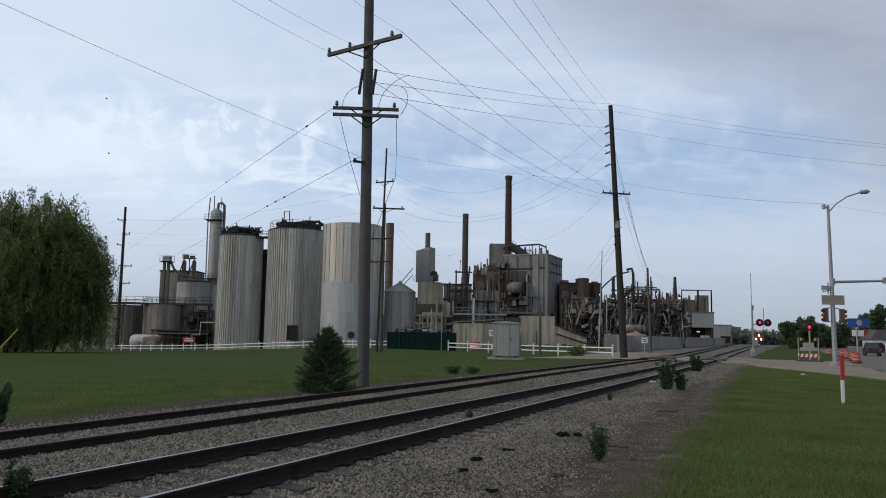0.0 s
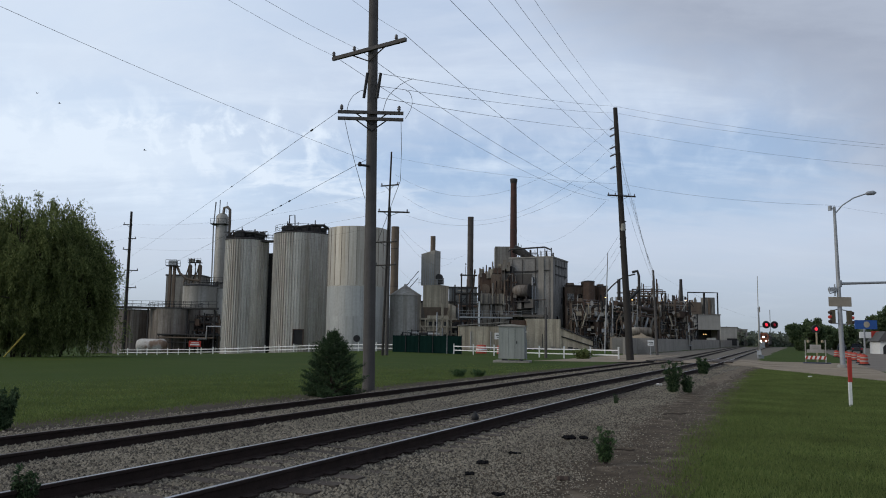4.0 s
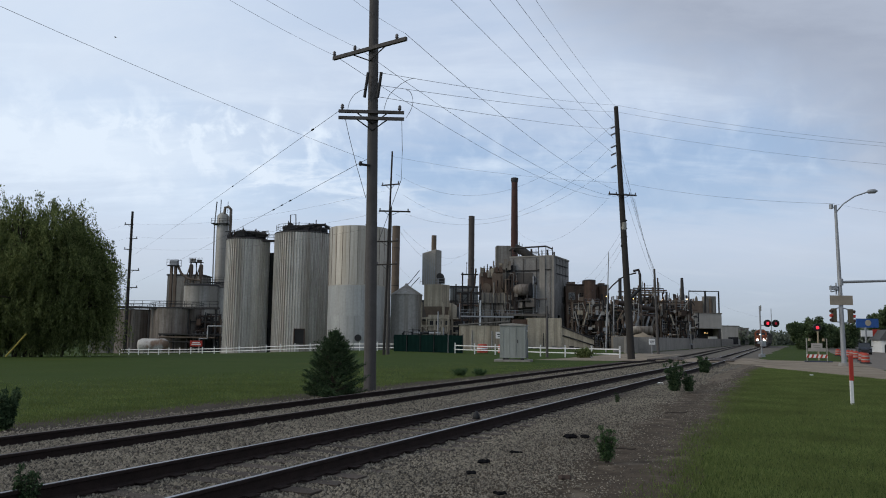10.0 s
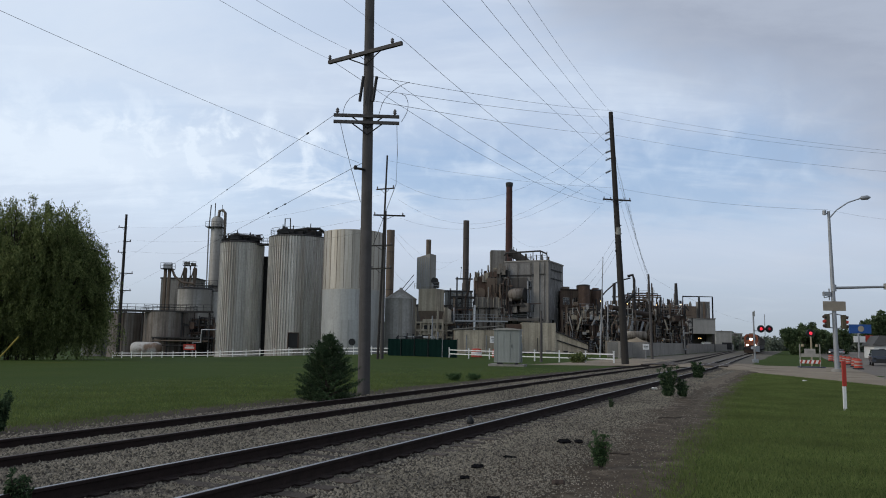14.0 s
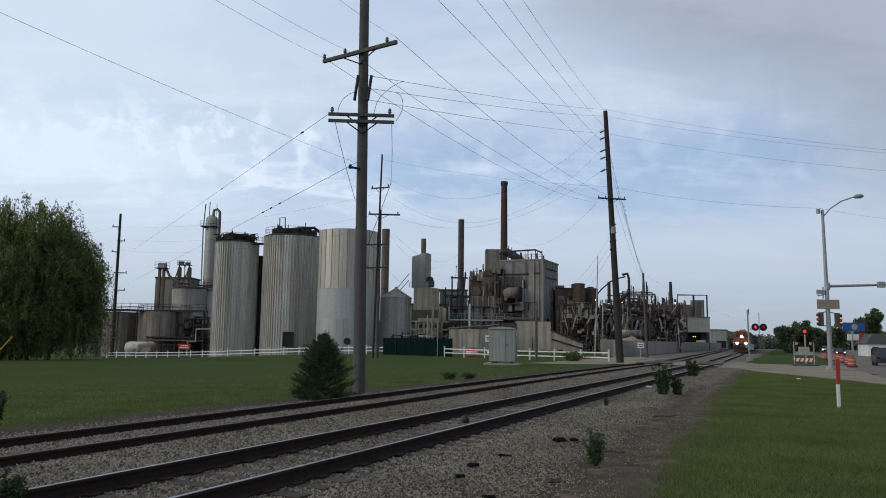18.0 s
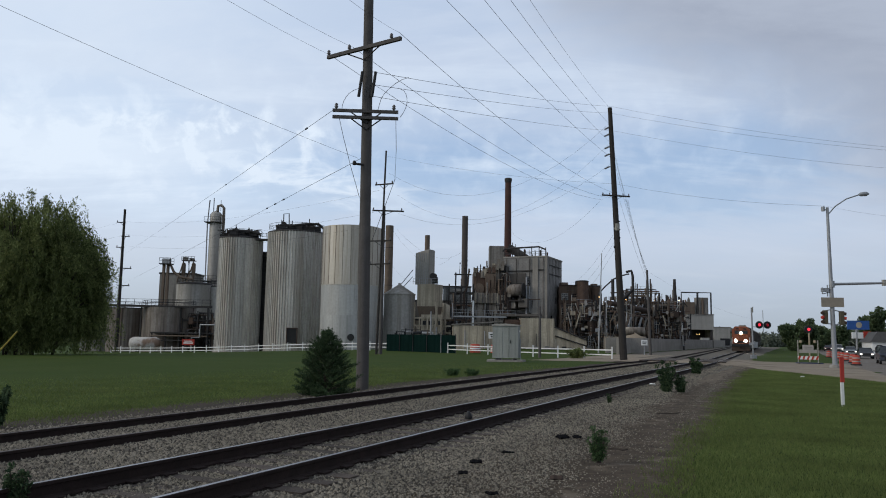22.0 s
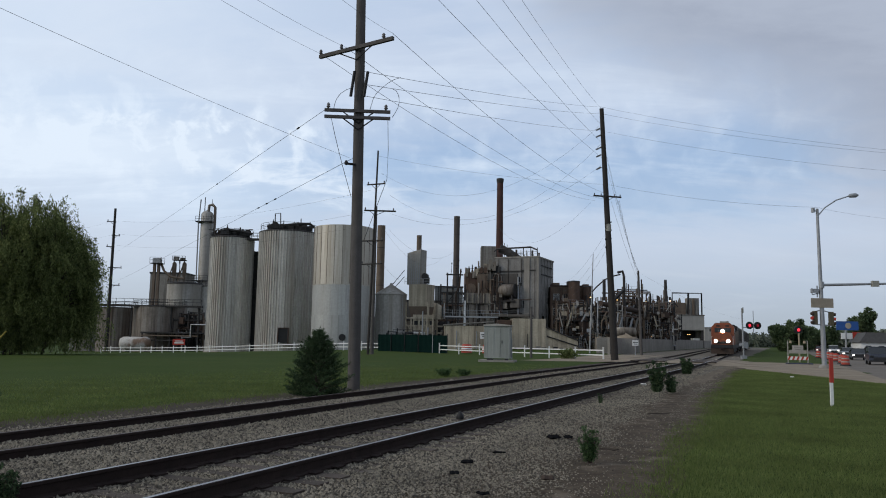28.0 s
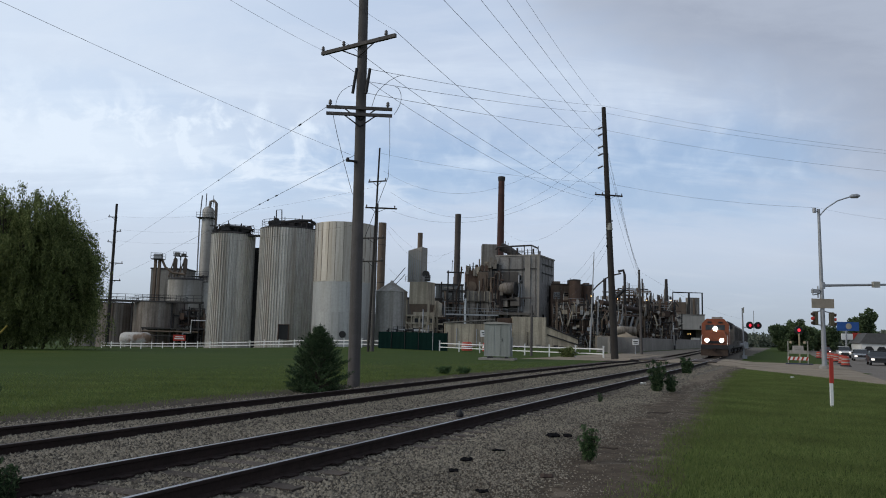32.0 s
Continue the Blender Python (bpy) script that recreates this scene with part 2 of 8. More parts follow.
# ---- materials ----
def material(name, base, rough=0.7, metal=0.0, other=None, scale=3.0, amount=0.5, bump=0.0, bscale=40.0,
             streak=0.0, emit=None, power=0.0, spec=0.3, stain=None, stain_at=0.6, vary=0.0):
    """A procedural surface: base mixed with another tone by coarse and fine noise, streaks down, stains and relief."""
    m = bpy.data.materials.new(name)
    m.use_nodes = True
    nt = m.node_tree
    n, l = nt.nodes, nt.links
    bs = n["Principled BSDF"]
    bs.inputs["Roughness"].default_value, bs.inputs["Metallic"].default_value = rough, metal
    bs.inputs["Specular IOR Level"].default_value = spec
    other = other or tuple(c * 0.6 for c in base)
    tc = n.new("ShaderNodeTexCoord")
    place = tc.outputs["Object"]
    if vary:
        oi, cx, va = n.new("ShaderNodeObjectInfo"), n.new("ShaderNodeVectorMath"), n.new("ShaderNodeVectorMath")
        cx.operation, va.operation = "SCALE", "ADD"
        cx.inputs[0].default_value = (37.0, 53.0, 71.0)
        l.new(oi.outputs["Random"], cx.inputs["Scale"])
        l.new(place, va.inputs[0])
        l.new(cx.outputs[0], va.inputs[1])
        place = va.outputs[0]

    def noise(sc, detail, stretch=(1, 1, 1)):
        mp, t = n.new("ShaderNodeMapping"), n.new("ShaderNodeTexNoise")
        mp.inputs["Scale"].default_value = stretch
        l.new(place, mp.inputs[0])
        l.new(mp.outputs[0], t.inputs["Vector"])
        t.inputs["Scale"].default_value, t.inputs["Detail"].default_value = sc, detail
        return t.outputs["Fac"]

    def ramp(fac, lo, hi):
        r = n.new("ShaderNodeMapRange")
        r.inputs[1].default_value, r.inputs[2].default_value = lo, hi
        l.new(fac, r.inputs[0])
        return r.outputs[0]

    def mix(f, a, b):
        x = n.new("ShaderNodeMixRGB")
        for i, v in enumerate((f, a, b)):
            if isinstance(v, tuple):
                x.inputs[i].default_value = (*v, 1)
            elif isinstance(v, (int, float)):
                x.inputs[i].default_value = v
            else:
                l.new(v, x.inputs[i])
        return x.outputs[0]

    def times(f, k):
        x = n.new("ShaderNodeMath")
        x.operation = "MULTIPLY"
        l.new(f, x.inputs[0])
        x.inputs[1].default_value = k
        return x.outputs[0]

    col = mix(times(ramp(noise(scale, 5), 0.3, 0.7), amount), base, other)
    col = mix(times(ramp(noise(scale * 9, 4), 0.35, 0.75), amount * 0.6), col, tuple(c * 0.7 for c in other))
    if streak:
        col = mix(times(ramp(noise(scale * 2.2, 4, (1, 1, 0.04)), 0.42, 0.68), streak), col, stain or tuple(c * 0.5 for c in base))
        col = mix(times(ramp(noise(scale * 9, 3, (1, 1, 0.05)), 0.5, 0.72), streak * 0.65), col, tuple(c * 0.6 for c in (stain or base)))
    elif stain:
        col = mix(ramp(noise(scale * 0.7, 6), stain_at, stain_at + 0.12), col, stain)
    if vary:
        hv = n.new("ShaderNodeHueSaturation")
        mr = n.new("ShaderNodeMapRange")
        mr.inputs[3].default_value, mr.inputs[4].default_value = 1 - vary, 1 + vary
        l.new(oi.outputs["Random"], mr.inputs[0])
        l.new(mr.outputs[0], hv.inputs["Value"])
        l.new(col, hv.inputs["Color"])
        col = hv.outputs[0]
    l.new(col, bs.inputs["Base Color"])
    if bump:
        b = n.new("ShaderNodeBump")
        b.inputs["Strength"].default_value, b.inputs["Distance"].default_value = bump, 0.02
        l.new(noise(bscale, 5), b.inputs["Height"])
        l.new(b.outputs[0], bs.inputs["Normal"])
    if emit:
        bs.inputs["Emission Color"].default_value = (*emit, 1)
        bs.inputs["Emission Strength"].default_value = power
    return m


def islands(name, dark, light, rough=0.9, back=0.0, spec=0.2, mid=None, start=0.0):
    """A surface whose loose pieces each take a tone of their own."""
    m = bpy.data.materials.new(name)
    m.use_nodes = True
    n, l = m.node_tree.nodes, m.node_tree.links
    bs = n["Principled BSDF"]
    bs.inputs["Roughness"].default_value = rough
    bs.inputs["Specular IOR Level"].default_value = spec
    geo, cr = n.new("ShaderNodeNewGeometry"), n.new("ShaderNodeValToRGB")
    cr.color_ramp.elements[0].color, cr.color_ramp.elements[1].color = (*dark, 1), (*light, 1)
    cr.color_ramp.elements[0].position = start
    if mid:
        e = cr.color_ramp.elements.new(0.55)
        e.color = (*mid, 1)
    l.new(geo.outputs["Random Per Island"], cr.inputs[0])
    tc, ns, mx = n.new("ShaderNodeTexCoord"), n.new("ShaderNodeTexNoise"), n.new("ShaderNodeMixRGB")
    l.new(tc.outputs["Object"], ns.inputs["Vector"])
    ns.inputs["Scale"].default_value, ns.inputs["Detail"].default_value = 0.6, 4
    mx.blend_type = "MULTIPLY"
    mp = n.new("ShaderNodeMapRange")
    mp.inputs[1].default_value, mp.inputs[2].default_value = 0.3, 0.7
    mp.inputs[3].default_value, mp.inputs[4].default_value = 0.7, 1.15
    l.new(ns.outputs["Fac"], mp.inputs[0])
    mx.inputs[0].default_value = 1.0
    l.new(cr.outputs[0], mx.inputs[1])
    l.new(mp.outputs[0], mx.inputs[2])
    l.new(mx.outputs[0], bs.inputs["Base Color"])
    if back:
        tr, ms = n.new("ShaderNodeBsdfTranslucent"), n.new("ShaderNodeMixShader")
        l.new(mx.outputs[0], tr.inputs[0])
        ms.inputs[0].default_value = back
        l.new(bs.outputs[0], ms.inputs[1])
        l.new(tr.outputs[0], ms.inputs[2])
        l.new(ms.outputs[0], n["Material Output"].inputs[0])
    return m


LAWN = material("lawn", (0.034, 0.058, 0.012), 0.95, other=(0.050, 0.069, 0.016), scale=0.22, amount=0.8, bump=0.6, bscale=30, spec=0.05, stain=(0.058, 0.068, 0.016), stain_at=0.6)
BLADE = islands("grass_blades", (0.100, 0.136, 0.042), (0.182, 0.212, 0.074), 0.8, back=0.4, mid=(0.132, 0.168, 0.054), spec=0.08)
BALLAST = material("ballast_bed", (0.155, 0.135, 0.105), 0.95, other=(0.085, 0.076, 0.066), scale=9, amount=0.8, bump=1.0, bscale=16, spec=0.15)
STONES = islands("ballast_stones", (0.044, 0.039, 0.032), (0.245, 0.217, 0.168), 0.9, mid=(0.172, 0.151, 0.116), start=0.13)
DIRT = material("dirt", (0.098, 0.077, 0.056), 0.97, other=(0.052, 0.040, 0.029), scale=2.3, amount=0.95, bump=1.0, bscale=11, spec=0.08, stain=(0.135, 0.110, 0.082), stain_at=0.56)
SOIL = material("dark_soil", (0.062, 0.049, 0.038), 0.97, other=(0.040, 0.032, 0.025), scale=1.4, amount=0.8, bump=0.8, bscale=14, spec=0.1, stain=(0.085, 0.072, 0.052), stain_at=0.6)
DUST = material("dusty_paving", (0.27, 0.224, 0.166), 0.95, other=(0.175, 0.142, 0.104), scale=0.3, amount=0.8, bump=0.4, bscale=20, stain=(0.12, 0.096, 0.072), stain_at=0.57, spec=0.12)
DUSTEARTH = material("dusty_earth", (0.175, 0.142, 0.104), 0.97, other=(0.095, 0.076, 0.056), scale=1.6, amount=0.9, bump=0.8, bscale=12, spec=0.08, stain=(0.065, 0.052, 0.039), stain_at=0.56)
ASPHALT = material("asphalt", (0.155, 0.132, 0.106), 0.9, other=(0.098, 0.083, 0.067), scale=0.35, amount=0.7, bump=0.3, bscale=60, stain=(0.09, 0.087, 0.084), stain_at=0.6)
CONCRETE = material("concrete", (0.315, 0.295, 0.262), 0.9, other=(0.19, 0.175, 0.155), scale=0.5, amount=0.7, bump=0.3, bscale=25, streak=0.45)
RAILSIDE = material("rail_rust", (0.036, 0.026, 0.023), 0.85, other=(0.018, 0.014, 0.013), scale=5, amount=0.6, bump=0.3, spec=0.08)
RAILTOP = material("rail_head", (0.25, 0.24, 0.255), 0.32, 1.0, other=(0.09, 0.085, 0.09), scale=6, amount=0.5)
RAILDULL = material("dull_rail_head", (0.105, 0.088, 0.080), 0.6, 0.4, other=(0.06, 0.048, 0.043), scale=4, amount=0.7)
TIE = material("tie_wood", (0.048, 0.037, 0.030), 0.95, other=(0.085, 0.070, 0.057), scale=7, amount=0.7, bump=0.8, bscale=30, vary=0.3)
POLEWOOD = material("pole_wood", (0.112, 0.104, 0.098), 0.92, other=(0.068, 0.062, 0.058), scale=2.5, amount=0.7, bump=0.6, bscale=20, streak=0.6)
DARKPOLE = material("creosote_wood", (0.045, 0.040, 0.036), 0.92, other=(0.025, 0.022, 0.02), scale=2.5, amount=0.6, bump=0.4, streak=0.4)
WIRE = material("wire", (0.03, 0.03, 0.032), 0.6)
PALEWIRE = material("pale_wire", (0.16, 0.16, 0.17), 0.5, 0.5)
PORCELAIN = material("porcelain", (0.13, 0.12, 0.12), 0.3)
GALV = material("galvanised", (0.36, 0.37, 0.38), 0.55, 0.5, other=(0.25, 0.26, 0.27), scale=3, amount=0.6, streak=0.2)
SILO = material("silo_sheet", (0.40, 0.39, 0.36), 0.6, 0.1, other=(0.27, 0.258, 0.232), scale=0.25, amount=0.8, streak=0.6, stain=(0.19, 0.165, 0.13))
SILO_PANEL = material("silo_panel", (0.58, 0.556, 0.505), 0.5, 0.25, other=(0.43, 0.405, 0.36), scale=0.3, amount=0.85, streak=0.7, stain=(0.27, 0.235, 0.19), vary=0.16)
SILO_PALE = material("silo_plate", (0.50, 0.468, 0.41), 0.42, 0.35, other=(0.46, 0.425, 0.36), scale=0.3, amount=0.6, streak=0.6, stain=(0.27, 0.225, 0.165), vary=0.09)
SILO_LOW = material("silo_lower_plate", (0.43, 0.425, 0.405), 0.42, 0.35, other=(0.37, 0.375, 0.355), scale=0.3, amount=0.7, streak=0.45, stain=(0.24, 0.235, 0.22), vary=0.06)
SOOT = material("sooty_steel", (0.045, 0.042, 0.04), 0.8, other=(0.025, 0.023, 0.022), scale=1.5, amount=0.6)
RUST = material("rusty_steel", (0.135, 0.086, 0.060), 0.85, other=(0.075, 0.05, 0.038), scale=0.8, amount=0.8, streak=0.5, stain=(0.05, 0.035, 0.03))
BROWNST = material("brown_steel", (0.185, 0.142, 0.105), 0.8, other=(0.11, 0.08, 0.06), scale=0.7, amount=0.8, streak=0.4)
DARKRUST = material("dark_rust", (0.07, 0.048, 0.036), 0.9, other=(0.035, 0.026, 0.022), scale=0.6, amount=0.8, streak=0.4)
WEATHERED = material("weathered_render", (0.345, 0.312, 0.258), 0.85, other=(0.20, 0.174, 0.14), scale=0.35, amount=0.8, streak=0.85, stain=(0.085, 0.066, 0.052))
DARKCLAD = material("dark_cladding", (0.135, 0.124, 0.110), 0.85, other=(0.08, 0.075, 0.07), scale=0.5, amount=0.7, streak=0.5)
CLADDING = material("grey_cladding", (0.275, 0.260, 0.233), 0.8, other=(0.175, 0.162, 0.142), scale=0.3, amount=0.8, streak=0.75, stain=(0.085, 0.075, 0.063))
BOILERWALL = material("boiler_wall", (0.31, 0.302, 0.288), 0.85, other=(0.165, 0.158, 0.148), scale=0.28, amount=0.95, streak=0.38, stain=(0.10, 0.094, 0.086))
# dark tone holds the recess's shade as well as its stains
SHADEDSTAINWALL = material("shaded_stained_wall", (0.105, 0.098, 0.09), 0.88, other=(0.055, 0.05, 0.046), scale=0.45, amount=0.8, streak=0.4)
BAYPANEL = material("bay_panel", (0.35, 0.335, 0.305), 0.7, other=(0.275, 0.262, 0.238), scale=0.5, amount=0.6, streak=0.4)
CREAM = material("cream_sheet", (0.52, 0.455, 0.34), 0.75, other=(0.36, 0.315, 0.24), scale=0.4, amount=0.8, streak=0.6, stain=(0.14, 0.112, 0.08))
BRICKRED = material("chimney_brick", (0.098, 0.050, 0.042), 0.92, other=(0.06, 0.032, 0.028), scale=0.8, amount=0.8, bump=0.4, streak=0.35)
WHITEPAINT = material("white_paint", (0.74, 0.74, 0.72), 0.6, other=(0.58, 0.58, 0.55), scale=2, amount=0.5)
PANEL = material("white_panel", (0.60, 0.60, 0.57), 0.6, other=(0.46, 0.46, 0.43), scale=0.5, amount=0.6, streak=0.4)
GREENMESH = material("green_screen", (0.005, 0.019, 0.016), 0.95, other=(0.003, 0.011, 0.010), scale=0.8, amount=0.7, bump=0.3, spec=0.03)
CABINET = material("cabinet_paint", (0.30, 0.315, 0.29), 0.6, 0.1, other=(0.24, 0.25, 0.23), scale=1.2, amount=0.5, streak=0.4)
TANKGREY = material("rust_streaked_tank", (0.27, 0.245, 0.215), 0.75, 0.1, other=(0.16, 0.14, 0.12), scale=0.45, amount=0.85, streak=0.85, stain=(0.085, 0.060, 0.045))
FLUE = material("brown_flue", (0.105, 0.090, 0.080), 0.8, other=(0.065, 0.054, 0.048), scale=0.7, amount=0.8, streak=0.5)
BARK = material("bark", (0.06, 0.048, 0.038), 0.95, other=(0.03, 0.025, 0.02), scale=5, amount=0.7, bump=1.0, bscale=12)
LEAF = islands("willow_leaves", (0.072, 0.096, 0.040), (0.25, 0.285, 0.112), 0.8, back=0.5, mid=(0.145, 0.175, 0.066), spec=0.05)
# distance haze painted in: paler and greyer than the nearer leaves
LEAF_HAZED = islands("hazed_far_foliage", (0.075, 0.092, 0.07), (0.15, 0.17, 0.125), 0.8, back=0.2)
LEAF2 = islands("broad_leaves", (0.045, 0.072, 0.034), (0.15, 0.195, 0.09), 0.75, back=0.35, mid=(0.08, 0.115, 0.052))
NEEDLE = islands("conifer_needles", (0.024, 0.046, 0.024), (0.11, 0.155, 0.075), 0.8, back=0.25, mid=(0.052, 0.086, 0.042), spec=0.08)
WEEDLEAF = islands("weed_leaves", (0.03, 0.065, 0.025), (0.12, 0.185, 0.075), 0.8, back=0.3, mid=(0.06, 0.105, 0.042))
BLACK = material("black_steel", (0.02, 0.02, 0.021), 0.6)
SCRAPBLACK = material("black_scrap", (0.010, 0.010, 0.011), 0.95, spec=0.05)
RUBBER = material("rubber", (0.02, 0.02, 0.02), 0.85)
REDPAINT = material("red_paint", (0.42, 0.045, 0.03), 0.55, other=(0.3, 0.03, 0.02), scale=4, amount=0.4)
ORANGEPLASTIC = material("orange_plastic", (0.38, 0.052, 0.03), 0.55, other=(0.28, 0.042, 0.026), scale=3, amount=0.4)
LOCOORANGE = material("loco_orange", (0.26, 0.075, 0.032), 0.5, other=(0.13, 0.045, 0.025), scale=1.2, amount=0.6, streak=0.4)
LAMPWHITE = material("headlamp_glow", (1, 1, 1), 0.4, emit=(1.0, 0.88, 0.72), power=60.0)
LAMPRED = material("red_lamp_glow", (0.5, 0.02, 0.02), 0.4, emit=(1.0, 0.04, 0.075), power=1.2)
LAMPDIM = material("red_lamp_dim", (0.2, 0.02, 0.03), 0.3, emit=(1.0, 0.05, 0.10), power=0.16)
LAMPAMBER = material("amber_lamp_glow", (1, 0.7, 0.3), 0.4, emit=(1.0, 0.62, 0.22), power=3.2)
CARLAMP = material("car_headlamp_glow", (0.8, 0.8, 0.8), 0.3, emit=(1.0, 0.92, 0.8), power=1.6)
GLASS = material("dark_glass", (0.015, 0.018, 0.02), 0.08, spec=0.6)
YELLOW = material("signal_yellow", (0.10, 0.085, 0.05), 0.6)
SIGNBACK = material("sign_back", (0.32, 0.31, 0.27), 0.6, 0.2, other=(0.26, 0.25, 0.21))
BLUESIGN = material("blue_sign", (0.03, 0.10, 0.32), 0.5)
TAN = material("tan_paint", (0.36, 0.30, 0.20), 0.7)
SIGNTAN = material("tan_sign_back", (0.33, 0.285, 0.22), 0.6, 0.1)
SHINGLE = material("roof_shingle", (0.10, 0.10, 0.10), 0.9, other=(0.06, 0.06, 0.06), scale=2, amount=0.6)


# ---- land ----
def on(s, lat, dz=0.0):
    """A point s metres along the railway and lat metres to its left, dz above the land."""
    x, y = SY * s - CY * lat, CY * s + SY * lat
    return Vector((x, y, ground_z(x, y) + dz))


def heap(s, a):
    """Extra height of the gravel piled against the siding rails."""
    d = np.abs(a - 9.62 - 0.018 * s)
    return 0.05 * np.clip((1.75 - d) / 0.7, 0.0, 1.0) * np.clip((70.0 - s) / 12.0, 0.0, 1.0)


def grass_edge(s):
    """Where the mown verge ends beside the gravel."""
    return np.interp(s, [-20, 8.7, 14.8, 30, 50, 66], [1.5, 1.86, 2.05, 2.58, 3.0, 3.15])


def gravel_edge(s):
    """Where the thick gravel of the track begins."""
    return np.interp(s, [0, 8, 13, 20, 30, 40, 60], [2.45, 2.55, 2.75, 3.25, 3.6, 4.1, 4.5])


def sheet(name, s_marks, lat_marks, dz, mat, label, category, wobble=0.0, edge=0.0, piled=False, slide=None):
    """A sheet laid on the land; wobble roughens its outline, edge drops its rim, slide bends it sideways."""
    sh = Shape()
    vs = []
    ns, nl = len(s_marks), len(lat_marks)
    for i, s in enumerate(s_marks):
        for j, a in enumerate(lat_marks):
            rim = i in (0, ns - 1) or j in (0, nl - 1)
            d = noise.noise(Vector((s * 0.45, a * 0.3, 3.0))) * wobble + noise.noise(Vector((s * 1.7, a, 8.0))) * wobble * 0.4
            jj = 1.0 if j in (0, nl - 1) else 0.0
            ii = 1.0 if i in (0, ns - 1) else 0.0
            a2 = a + d * jj + (float(slide(s)) if slide else 0.0)
            vs.append(on(s + d * ii, a2, dz - (edge if rim else 0.0) + (float(heap(s, a)) if piled else 0.0)))
    sh.add(vs, [(i * nl + j, i * nl + j + 1, (i + 1) * nl + j + 1, (i + 1) * nl + j) for i in range(ns - 1) for j in range(nl - 1)], True)
    return solid(name, sh, mat, (0, 0, 0), label, category, kind="structure")


def span(a, b, step):
    k = max(1, round((b - a) / step))
    return [a + (b - a) * i / k for i in range(k + 1)]


def make_ground():
    marks = [-4000, -1800, -800, -400, -250] + span(-180, 260, 5.5) + [300, 360, 450, 600, 900, 1500, 2500, 4500]
    sh = Shape()
    n = len(marks)
    vs = [(x, y, ground_z(x, y) - 0.07 + 0.03 * noise.noise(Vector((x * 0.15, y * 0.15, 0)))) for y in marks for x in marks]
    sh.add(vs, [(j * n + i, j * n + i + 1, (j + 1) * n + i + 1, (j + 1) * n + i) for j in range(n - 1) for i in range(n - 1)], True)
    solid("ground", sh, LAWN, (0, 0, 0), "mown green lawn and verge beside the railway", "ground", kind="structure")


make_ground()
sheet("dirt_strip", span(-20, 66, 0.5), [-0.85, -0.4, 0.0, 0.4, 0.9, 1.5, 2.4, 2.9], -0.04, DIRT, "bare brown dirt strip between gravel and grass", "dirt", 0.5, 0.06, slide=grass_edge)
sheet("dust_patch", span(34, 68, 1.5), [0.1, 0.6, 1.1, 1.6, 2.2], -0.022, DUSTEARTH, "pale dusty earth beside the crossing", "dirt", 0.9, 0.05, slide=grass_edge)
sheet("dirt_verge", span(-20, 76, 1.5), [10.9, 11.6, 12.4, 13.4, 14.5], -0.035, SOIL, "worn dark bare earth between lawn and ballast", "dirt", 0.6, 0.05)
sheet("ballast_bed", span(-30, 62, 1.0), [3.75, 4.2, 4.9, 6.1, 7.0, 7.6, 8.2, 8.7, 9.3, 10.0, 10.7, 11.2, 11.7], 0.0, BALLAST, "grey crushed stone ballast under the tracks", "ballast", 0.35, 0.10, True)
sheet("ballast_bed_far", span(82, 330, 6), [4.6, 6, 9, 12, 16, 19, 22.9], 0.0, BALLAST, "dusty grey gravel beside the far tracks", "ballast", 0.5, 0.08)
sheet("gravel_apron", span(70, 112, 3), [12.6, 15, 17, 19, 21, 23], 0.0, DUST, "dusty gravel yard entrance by the crossing", "gravel", 1.2, 0.06)
sheet("road", span(-40, 420, 8), [-26, -22, -18, -14, -10, -4.6], 0.0, ASPHALT, "wide grey asphalt road with light traffic", "road", 0.4, 0.06)


def near_edge(a):
    """Where the street begins along the railway, for each distance beside it."""
    return float(np.interp(a, [-5, -4, 0.3, 4.8, 8, 12, 16, 20], [38, 42.5, 54, 66, 69, 72, 76, 84]))


def street(name, lats, far, lift, mat, label):
    sh, vs, n = Shape(), [], 12
    for j, a in enumerate(lats):
        for i in range(n + 1):
            d = noise.noise(Vector((a * 0.8, i * 3.0, 1.0))) * 0.9 if i in (0, n) else 0.0
            s0 = near_edge(a)
            rim = 0.0 if 0 < i < n and 0 < j < len(lats) - 1 else 0.07 + lift
            vs.append(on(s0 + (far - s0) * i / n + d, a, lift - rim))
    sh.add(vs, [(j * (n + 1) + i, (j + 1) * (n + 1) + i, (j + 1) * (n + 1) + i + 1, j * (n + 1) + i + 1) for j in range(len(lats) - 1) for i in range(n)], True)
    solid(name, sh, mat, (0, 0, 0), label, "road", kind="structure")


street("road_crossing", span(-5, 20, 0.8), 88, 0.014, DUST, "worn dusty grey street across the railway")


# ---- railway ----
def lat_b(s):
    d = s - 48.0
    e = s - 100.0
    return 6.105 - 0.010 * 0.5 * (e + math.sqrt(e * e + 120.0)) + 0.030 * 0.5 * (d + math.sqrt(d * d + 120.0)) - 0.030 * 0.5 * (-48.0 + math.sqrt(48.0 ** 2 + 120.0))


def lat_a(s):
    d = s - 72.0
    return 9.62 + 0.018 * s + 0.022 * 0.5 * (d + math.sqrt(d * d + 120.0))


RAIL_PROFILE = [(-0.07, 0.0), (0.07, 0.0), (0.07, 0.018), (0.012, 0.035), (0.010, 0.125), (0.036, 0.138), (0.036, 0.166), (0.026, 0.173),
                (-0.026, 0.173), (-0.036, 0.166), (-0.036, 0.138), (-0.010, 0.125), (-0.012, 0.035), (-0.07, 0.018)]


